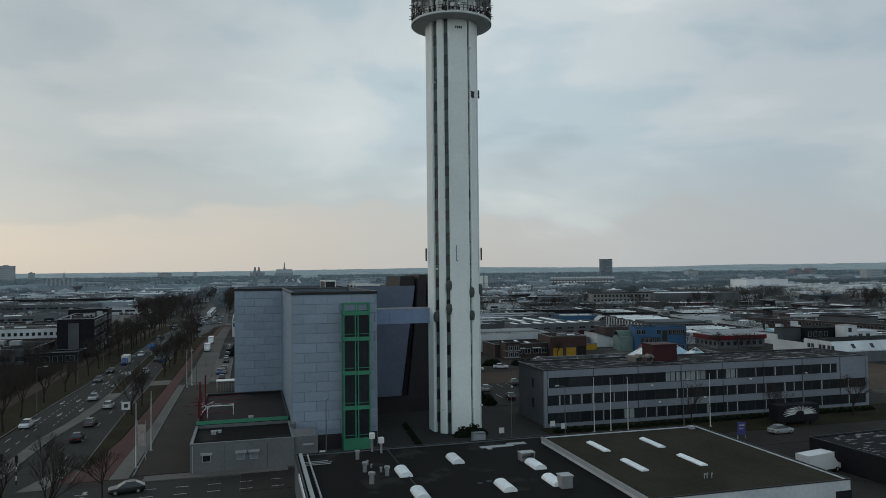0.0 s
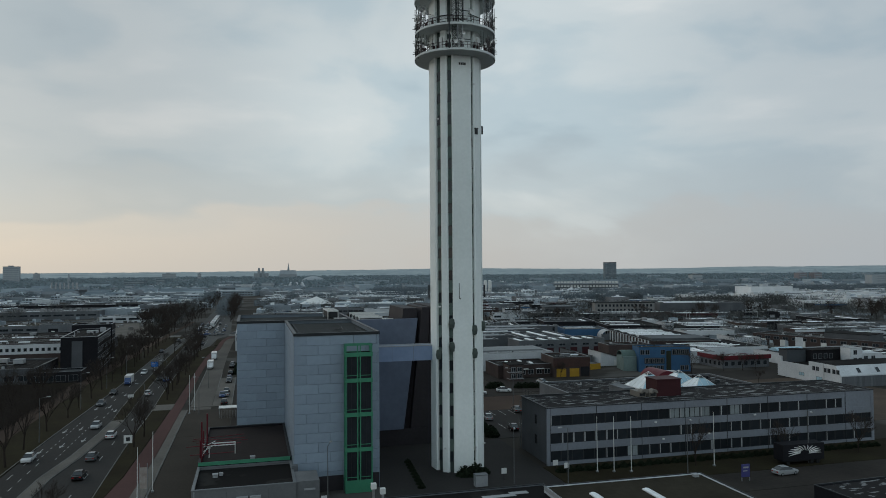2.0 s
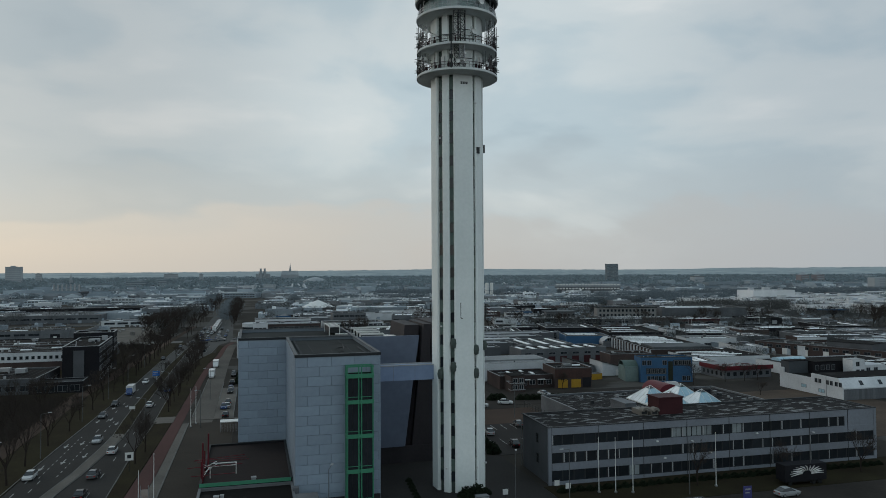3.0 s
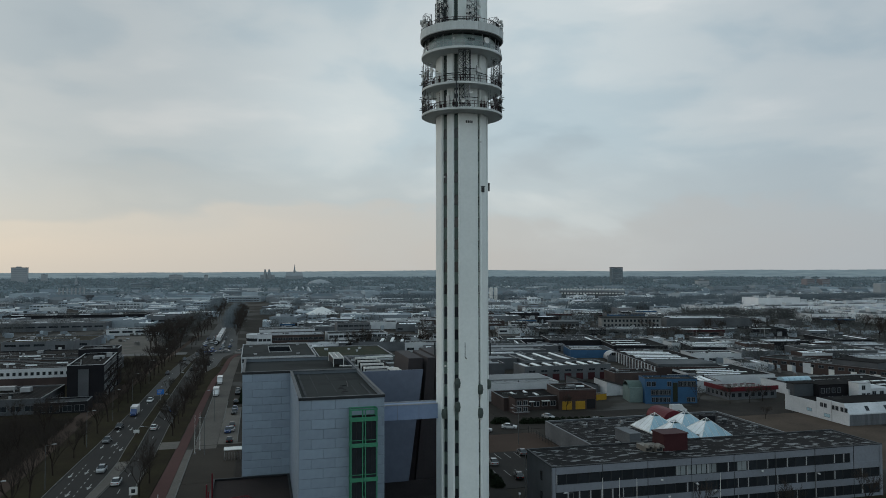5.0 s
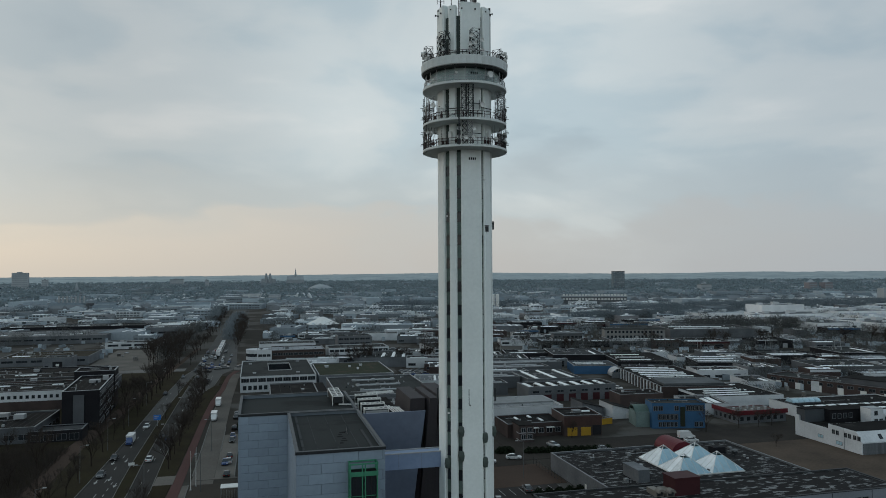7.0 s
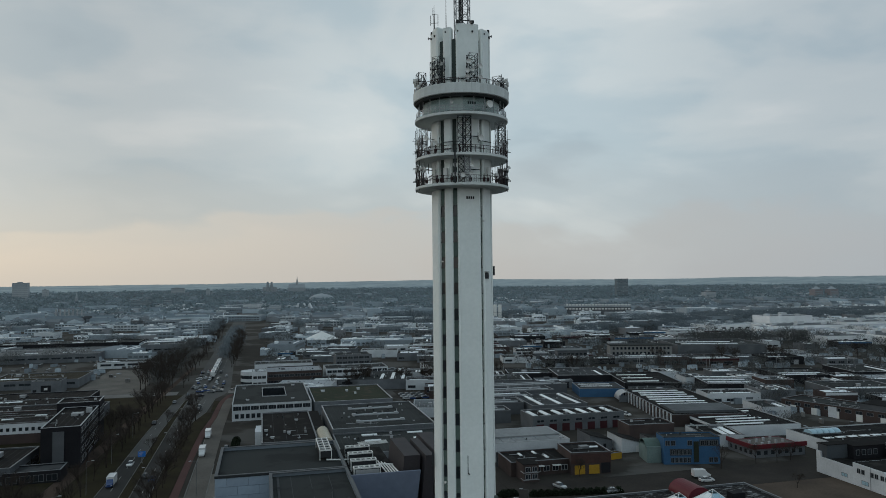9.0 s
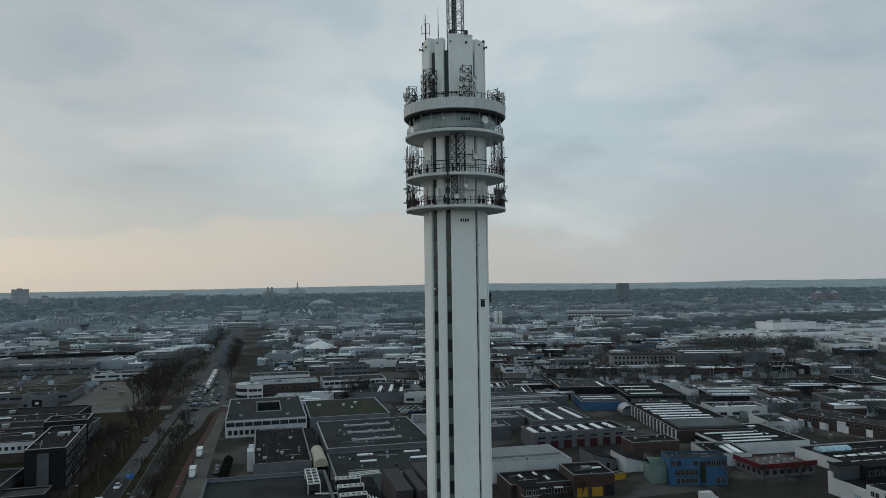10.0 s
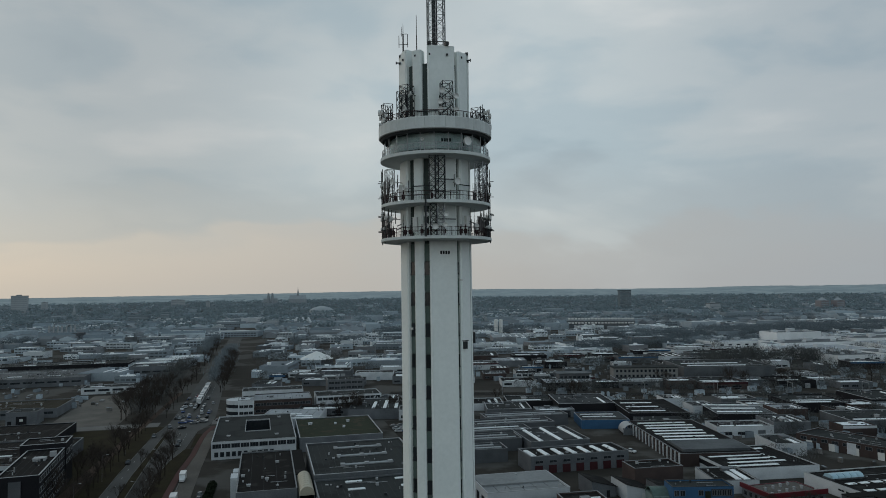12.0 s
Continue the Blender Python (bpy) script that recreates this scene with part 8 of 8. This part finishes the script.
single("kerb", kb, KERB, at(0, 0), "pale concrete kerb lines along the service road", "kerb", kind="structure")
# tracks and poles of the railway across the estate
rw2 = bmesh.new()
for off in (0, 4.5):
    for s in (-0.75, 0.75):
        box(rw2, -60, 420, off + s - 0.04, off + s + 0.04, 0.1, 0.28)
single("railway_rails", rw2, STEEL, pose(0, 345, 0, 0, 0, -1.5), "steel railway rails on ballast", "railway", kind="structure")
single("railway_ballast", boxes((-60, 420, -4, 9, -0.2, 0.12)), OLDASPHALT, pose(0, 345, 0, 0, 0, -1.5), "grey railway ballast bed", "railway", kind="structure")
gt = thing("railway_gantry", pose(10, 342, 0, 0, 0, -1.5), "grey catenary gantry over the tracks", "gantry", "railway gantries")
part("post", tubes(((0, -1, 0), (0, -1, 7.5), 0.12)), GALV, gt)
part("post", tubes(((0, 7, 0), (0, 7, 7.5), 0.12)), GALV, gt)
part("beam", tubes(((0, -1, 7.3), (0, 7, 7.3), 0.1)), GALV, gt)
for k in range(1, 9):
    copy_thing(gt, pose(10 + 42 * k, 342 - 1.1 * k, 0, 0, 0, -1.5))

# ---------------------------------------------------------------- town and woods out to the dunes
rng = random.Random(77)
KEEP = [(-270, 60, -70, 330), (-80, 150, -70, 290), (-100, -30, 250, 1400), (-20, 130, 290, 410)]


def free_spot(a, b):
    return not any(a0 < a < a1 and b0 < b < b1 for a0, a1, b0, b1 in KEEP)


def house_verts(verts, faces, m, w, d, h, pitch):
    i = len(verts)
    p = [(0, 0, 0), (w, 0, 0), (w, d, 0), (0, d, 0), (0, 0, h), (w, 0, h), (w, d, h), (0, d, h), (0, d / 2, h + pitch), (w, d / 2, h + pitch)]
    verts += [m @ Vector(v) for v in p]
    faces += [tuple(i + k for k in f) for f in ((0, 1, 5, 4), (1, 2, 6, 9, 5), (2, 3, 7, 6), (3, 0, 4, 8, 7))]
    return [tuple(i + k for k in f) for f in ((4, 5, 9, 8), (6, 7, 8, 9))]


def box_verts(verts, faces, m, x0, x1, y0, y1, z0, z1):
    i = len(verts)
    verts += [m @ Vector(v) for v in ((x0, y0, z0), (x1, y0, z0), (x1, y1, z0), (x0, y1, z0), (x0, y0, z1), (x1, y0, z1), (x1, y1, z1), (x0, y1, z1))]
    faces += [tuple(i + k for k in f) for f in ((0, 1, 5, 4), (1, 2, 6, 5), (2, 3, 7, 6), (3, 0, 4, 7), (4, 5, 6, 7))]


def halls(label, n, amin, amax, bmin, bmax, size, height):
    """Flat-roofed halls in the middle distance: walls, roof, parapet, window band, skylights and roof units."""
    groups = [([], []) for k in range(len(HALLM))]
    tries = 0
    while n and tries < 30000:
        tries += 1
        b = bmin + (bmax - bmin) * rng.random() ** 1.15
        a = rng.uniform(max(amin, -0.36 * b - 70), min(amax, 1.34 * b + 30))
        w = rng.uniform(*size)
        d = w * rng.uniform(0.4, 0.9)
        m = at(a, b, 0, rng.choice((0, 0, -14, -14, 76)) + rng.uniform(-2, 2))
        if not free_spot(a, b) or not clear_of(m @ Vector((w / 2, d / 2, 0)), w, d, 0.5):
            continue
        OCCUPIED.append((m @ Vector((w / 2, d / 2, 0)), w, d))
        if yard(m @ Vector((w / 2, d / 2, 0))):
            m = at(a - 200, b)
        h = rng.uniform(*height)
        box_verts(*groups[rng.choice((0, 0, 1, 2, 2) if a > -60 else (0, 1, 2, 2, 2))], m, 0, w, 0, d, 0, h + 0.3)
        box_verts(*groups[rng.choice((3, 3, 3, 4, 4, 4, 5))], m, 0.3, w - 0.3, 0.3, d - 0.3, h, h + 0.35)
        for z in (1.0, 4.2):
            if z + 1.8 < h and rng.random() < 0.8:
                for k in range(int(w / 4)):
                    box_verts(*groups[6], m, 0.6 + 4 * k, 3.6 + 4 * k, -0.06, 0.1, z, z + 1.6)
        for k in range(rng.randrange(0, 5)):
            y = d * (0.12 + 0.17 * k)
            box_verts(*groups[7], m, w * rng.uniform(0.05, 0.2), w * rng.uniform(0.6, 0.9), y, y + rng.uniform(0.8, 1.8), h, h + 0.8)
        for k in range(rng.randrange(0, 4)):
            x, y, s = rng.uniform(0.1, 0.8) * w, rng.uniform(0.1, 0.8) * d, rng.uniform(1, 4)
            box_verts(*groups[rng.choice((0, 2, 7, 3))], m, x, x + s, y, y + s * 0.7, h, h + rng.uniform(0.8, 2.4))
        n -= 1
    for (v, f), material in zip(groups, HALLM):
        tagged(new("estate_halls", link("estate_halls", (v, f), material)), label, "halls", kind="stuff")


def town(name, label, wall, roof, n, amin, amax, bmin, bmax, size, height, pitch):
    verts, faces, roofs = [], [], []
    tries = 0
    while n and tries < 20000:
        tries += 1
        b = bmin + (bmax - bmin) * rng.random() ** 1.2
        a = rng.uniform(max(amin, -0.36 * b - 70), min(amax, 1.34 * b + 30))
        if not free_spot(a, b):
            continue
        w, d, h = rng.uniform(*size), rng.uniform(size[0] * 0.6, size[1] * 0.6), rng.uniform(*height)
        m = at(a, b, 0, rng.choice((0, 0, 90, -14, 70)) + rng.uniform(-3, 3))
        roofs += house_verts(verts, faces, m, w, d, h, rng.uniform(*pitch))
        n -= 1
    me = bpy.data.meshes.new(name)
    me.from_pydata(verts, [], faces + roofs)
    me.materials.append(wall)
    me.materials.append(roof)
    for k, p in enumerate(me.polygons):
        p.material_index = 1 if k >= len(faces) else 0
    ob = new(name, me)
    tagged(ob, label, "houses", kind="stuff")


ROOFS = [DARKFELT, DARKFELT, FELT, FELT, FELT, PATCHFELT, GREYFELT, GREYFELT, PALEROOF, WHITEROOF]
WALLS = [WHITEWALL, GREYWALL, WHITEWALL, BRICK, DARKWALL, GREYWALL]


def clear_of(p, w, d, gap=1.5):
    r = 0.5 * max(w, d)
    return all((p - c).length > 0.42 * (max(w, d) + max(ow, od)) + gap for c, ow, od in OCCUPIED)


def estate(n, amin, amax, bmin, bmax, turn, size):
    """Halls of the estate, each a thing with walls, roof, coping, skylights and a vent."""
    tries = 0
    while n and tries < 6000:
        tries += 1
        a, b = rng.uniform(amin, amax), rng.uniform(bmin, bmax)
        w = rng.uniform(*size)
        d = w * rng.uniform(0.5, 1.1)
        m = at(a, b, 0, turn + rng.choice((0, 0, 0, 90)))
        c = m @ Vector((w / 2, d / 2, 0))
        if not clear_of(c, w, d) or 308 < c.y < 368 or (-20 < c.x < 80 and 80 < c.y < 262) or -100 < a < -34 or (36 < a < 46 and b < 260):
            continue
        if yard(c):
            m = at(a - 200, b, 0, turn)
        h = rng.uniform(3.3, 5.2)
        t = block("flat-roofed estate hall with pale skylight strips", m, w, d, h, rng.choice(WALLS if a > -90 else WALLS[1:] + [OFFICESIDE]), rng.choice(ROOFS if a > -90 else ROOFS[:7]), name="estate_hall", group="estate halls", trim=rng.choice((COPING, PALECOPING, DARKCOPING)))
        OCCUPIED[-1] = (c, w, d)
        for k in range(rng.randrange(1, 4)):
            strip_light(t, w * 0.1, d * (0.14 + 0.2 * k), w * rng.uniform(0.5, 0.8), rng.uniform(0.9, 2.0), h)
        nw = rng.randrange(1, 4)
        for k in range(nw):
            window(t, window_mesh(round(w / 4.6, 0), 1.4, 2), pose(w * (0.06 + 0.3 * k), -0.03, 1.1 if h < 5.5 else h - 2.4))
        if rng.random() < 0.35:
            part("fascia_band", boxes((0.0, w, -0.05, 0.0, h - 0.9, h + 0.2)), rng.choice((WHITEWALL, BLUEPAINT, REDWALL, DARKWALL, WHITEWALL)), t)
        if rng.random() < 0.5:
            part("roller_door", boxes((w * 0.72, w * 0.72 + 3.2, -0.07, 0.02, 0, 3.0)), rng.choice((PALECOPING, DARKWALL, GREYWALL)), t)
        for k in range(1):
            vent(t, w * rng.uniform(0.3, 0.8), d * rng.uniform(0.2, 0.8), h, rng.uniform(1, 3), 1.2, rng.choice((PALECOPING, GREYWALL)))
        n -= 1


estate(64, 40, 330, 90, 330, -13, (12, 34))
estate(34, -30, 200, 250, 470, -13, (10, 30))
estate(30, -330, -105, 250, 430, 0, (14, 40))
estate(30, 100, 420, 330, 520, -14, (14, 40))

# far walls and roofs carry distance haze as a paler, bluer base colour
TW = [mat("hazy_wall_" + n, c, 0.85, None, 0.05, 0.6, 0.6, 0, island=1, var=0.22) for n, c in (("pale", (0.48, 0.545, 0.59)), ("brick", (0.25, 0.27, 0.29)), ("grey", (0.325, 0.38, 0.42)))]
TR = [mat("hazy_roof_" + n, c, 0.85, None, 0.05, 0.6, 0.6, 0, island=1, var=0.22) for n, c in (("dark", (0.165, 0.20, 0.225)), ("tile", (0.20, 0.222, 0.24)), ("pale", (0.40, 0.45, 0.49)), ("grey", (0.22, 0.265, 0.295)))]
# mid-distance halls are lightened and blued too, haze put into the colour
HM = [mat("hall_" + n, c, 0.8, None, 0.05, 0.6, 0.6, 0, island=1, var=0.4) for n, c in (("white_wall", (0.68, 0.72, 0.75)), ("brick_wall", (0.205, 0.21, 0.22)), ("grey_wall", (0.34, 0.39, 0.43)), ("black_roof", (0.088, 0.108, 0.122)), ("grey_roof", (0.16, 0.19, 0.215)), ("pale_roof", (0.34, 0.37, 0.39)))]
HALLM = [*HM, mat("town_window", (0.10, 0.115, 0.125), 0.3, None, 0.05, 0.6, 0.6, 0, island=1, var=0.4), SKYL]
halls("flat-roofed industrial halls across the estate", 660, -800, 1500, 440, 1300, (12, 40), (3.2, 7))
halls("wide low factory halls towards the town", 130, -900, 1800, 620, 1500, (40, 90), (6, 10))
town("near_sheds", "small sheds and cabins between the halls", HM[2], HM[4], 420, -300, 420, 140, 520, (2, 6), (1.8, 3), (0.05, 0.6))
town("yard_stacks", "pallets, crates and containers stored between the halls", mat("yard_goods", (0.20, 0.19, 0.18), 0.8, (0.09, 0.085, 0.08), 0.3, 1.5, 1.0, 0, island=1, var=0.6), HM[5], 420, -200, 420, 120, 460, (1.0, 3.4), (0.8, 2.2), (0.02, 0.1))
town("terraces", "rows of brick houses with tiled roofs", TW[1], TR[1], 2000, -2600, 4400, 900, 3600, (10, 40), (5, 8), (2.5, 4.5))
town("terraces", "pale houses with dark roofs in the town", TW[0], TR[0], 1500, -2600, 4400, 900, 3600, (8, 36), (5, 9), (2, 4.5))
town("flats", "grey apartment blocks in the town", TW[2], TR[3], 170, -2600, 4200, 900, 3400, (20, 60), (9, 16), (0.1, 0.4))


def wood(name, label, material, n, amin, amax, bmin, bmax, size, lumps=16, fine=1.0):
    """Far trees: clumps of small tilted flakes over short stems, too many to count."""
    verts, faces = [], []
    tries = 0
    while n and tries < 40000:
        tries += 1
        b = bmin + (bmax - bmin) * rng.random()
        a = rng.uniform(max(amin, -0.36 * b - 70), min(amax, 1.34 * b + 30))
        if not free_spot(a, b):
            continue
        p = g(a, b)
        if b < 1300 and not clear_of(p, 3, 3, 7 if b > 330 else 1):
            continue
        s = rng.uniform(*size)
        for k in range(lumps):
            c = p + Vector((rng.gauss(0, s * 0.32), rng.gauss(0, s * 0.32), s * (0.28 + 0.72 * rng.random() ** 0.8)))
            if fine < 1:
                u = Vector((rng.gauss(0, 0.5), rng.gauss(0, 0.5), rng.gauss(1.0, 0.4))).normalized() * s * 0.14
                v = u.cross(Vector((rng.gauss(0, 1), rng.gauss(0, 1), rng.gauss(0, 0.3)))).normalized() * s * 0.014
            else:
                u = Vector((rng.gauss(0, 1), rng.gauss(0, 1), rng.gauss(0, 0.6))).normalized() * s * 0.22
                v = u.cross(Vector((rng.gauss(0, 1), rng.gauss(0, 1), rng.gauss(0, 1)))).normalized() * s * 0.16
            i = len(verts)
            verts += [c - u, c - v * 0.8, c + u * 0.9, c + v]
            faces.append((i, i + 1, i + 2, i + 3))
        n -= 1
    ob = new(name, link(name, (verts, faces), material))
    tagged(ob, label, "trees", kind="stuff")


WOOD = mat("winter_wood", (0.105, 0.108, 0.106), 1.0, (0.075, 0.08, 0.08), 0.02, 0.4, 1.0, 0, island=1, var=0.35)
# aerial haze is mixed into the next two twig colours, more when farther
FARWOOD = mat("hazy_winter_wood", (0.225, 0.285, 0.312), 1.0, (0.18, 0.228, 0.252), 0.01, 0.2, 1.0, 0, island=1, var=0.15)
MIDWOOD = mat("half_hazy_winter_wood", (0.178, 0.213, 0.235), 1.0, (0.136, 0.165, 0.185), 0.02, 0.4, 1.0, 0, island=1, var=0.3)
for m in (WOOD, MIDWOOD, FARWOOD):
    # twig masses are thin: half of the daylight passes through them
    nt = m.node_tree
    bsdf, end = nt.nodes["Principled BSDF"], nt.nodes["Material Output"]
    thru, both = nt.nodes.new("ShaderNodeBsdfTranslucent"), nt.nodes.new("ShaderNodeMixShader")
    nt.links.new(bsdf.inputs["Base Color"].links[0].from_socket, thru.inputs[0])
    both.inputs[0].default_value = 0.5
    nt.links.new(bsdf.outputs[0], both.inputs[1])
    nt.links.new(thru.outputs[0], both.inputs[2])
    nt.links.new(both.outputs[0], end.inputs[0])
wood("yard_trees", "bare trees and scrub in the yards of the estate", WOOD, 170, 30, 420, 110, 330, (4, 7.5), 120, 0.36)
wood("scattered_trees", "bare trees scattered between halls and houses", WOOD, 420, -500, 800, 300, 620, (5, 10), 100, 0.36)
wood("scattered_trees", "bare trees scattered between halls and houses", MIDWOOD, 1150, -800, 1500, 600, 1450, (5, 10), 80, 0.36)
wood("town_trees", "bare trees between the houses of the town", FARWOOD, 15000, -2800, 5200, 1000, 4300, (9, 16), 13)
for a0, b0, n, da, db in ((-86, 430, 40, 3, 140), (-55, 560, 56, 2.5, 120), (-82, 760, 40, 3, 120), (250, 900, 260, 120, 40), (420, 570, 200, 140, 14), (120, 760, 70, 110, 14), (-520, 900, 220, 220, 20), (380, 420, 120, 60, 30), (650, 1000, 320, 250, 60), (900, 1500, 420, 380, 80), (560, 690, 520, 170, 45), (760, 720, 560, 210, 60), (820, 980, 380, 200, 60)):
    KEEP_NOW, KEEP = KEEP, []
    verts, faces = [], []
    for k in range(n):
        p = g(a0 + rng.uniform(-da, da), b0 + rng.uniform(-db, db))
        s = rng.uniform(7, 12)
        far = b0 > 800
        for j in range(50 if far else 130):
            c = p + Vector((rng.gauss(0, s * 0.3), rng.gauss(0, s * 0.3), s * (0.22 + 0.75 * rng.random())))
            u = Vector((rng.gauss(0, 0.5), rng.gauss(0, 0.5), rng.gauss(1.0, 0.4))).normalized() * s * (0.16 if far else 0.15)
            v = u.cross(Vector((rng.gauss(0, 1), rng.gauss(0, 1), rng.gauss(0, 0.3)))).normalized() * s * (0.03 if far else 0.012)
            i = len(verts)
            verts += [c - u, c - v, c + u, c + v]
            faces.append((i, i + 1, i + 2, i + 3))
    KEEP = KEEP_NOW
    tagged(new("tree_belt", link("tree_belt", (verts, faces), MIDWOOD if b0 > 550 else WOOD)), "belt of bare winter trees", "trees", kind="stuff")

# wooded dunes along the horizon
hv, hf = [], []
N = 1100
RIDGE = ((-62, 37), (-35, 37), (-24, 38.5), (-16, 42), (-5, 49), (0, 50), (6.4, 44), (10.7, 40), (16, 43), (20.5, 50), (23, 46), (28.6, 49), (62, 51))
for k in range(N + 1):
    deg = -62 + 124 * k / N
    a = radians(deg)
    rise = float(np.interp(deg, *zip(*RIDGE))) + 2.2 * noise.noise(Vector((k * 0.05, 4, 0))) + 1.8 * noise.noise(Vector((k * 0.21, 9, 0))) + 1.6 * noise.noise(Vector((k * 0.9, 2, 0)))
    low = 0.72 + 0.12 * noise.noise(Vector((k * 0.08, 6, 0)))
    for r, z in ((3600, -3), (3850, rise * 0.34 * (0.8 + 0.5 * noise.noise(Vector((k * 0.3, 1, 0))))), (4200, rise * low), (4550, rise), (4700, rise * 0.9)):
        hv.append((r * math.sin(a), r * math.cos(a), z))
for k in range(N):
    for j in range(4):
        i = 5 * k + j
        hf.append((i, i + 5, i + 6, i + 1))
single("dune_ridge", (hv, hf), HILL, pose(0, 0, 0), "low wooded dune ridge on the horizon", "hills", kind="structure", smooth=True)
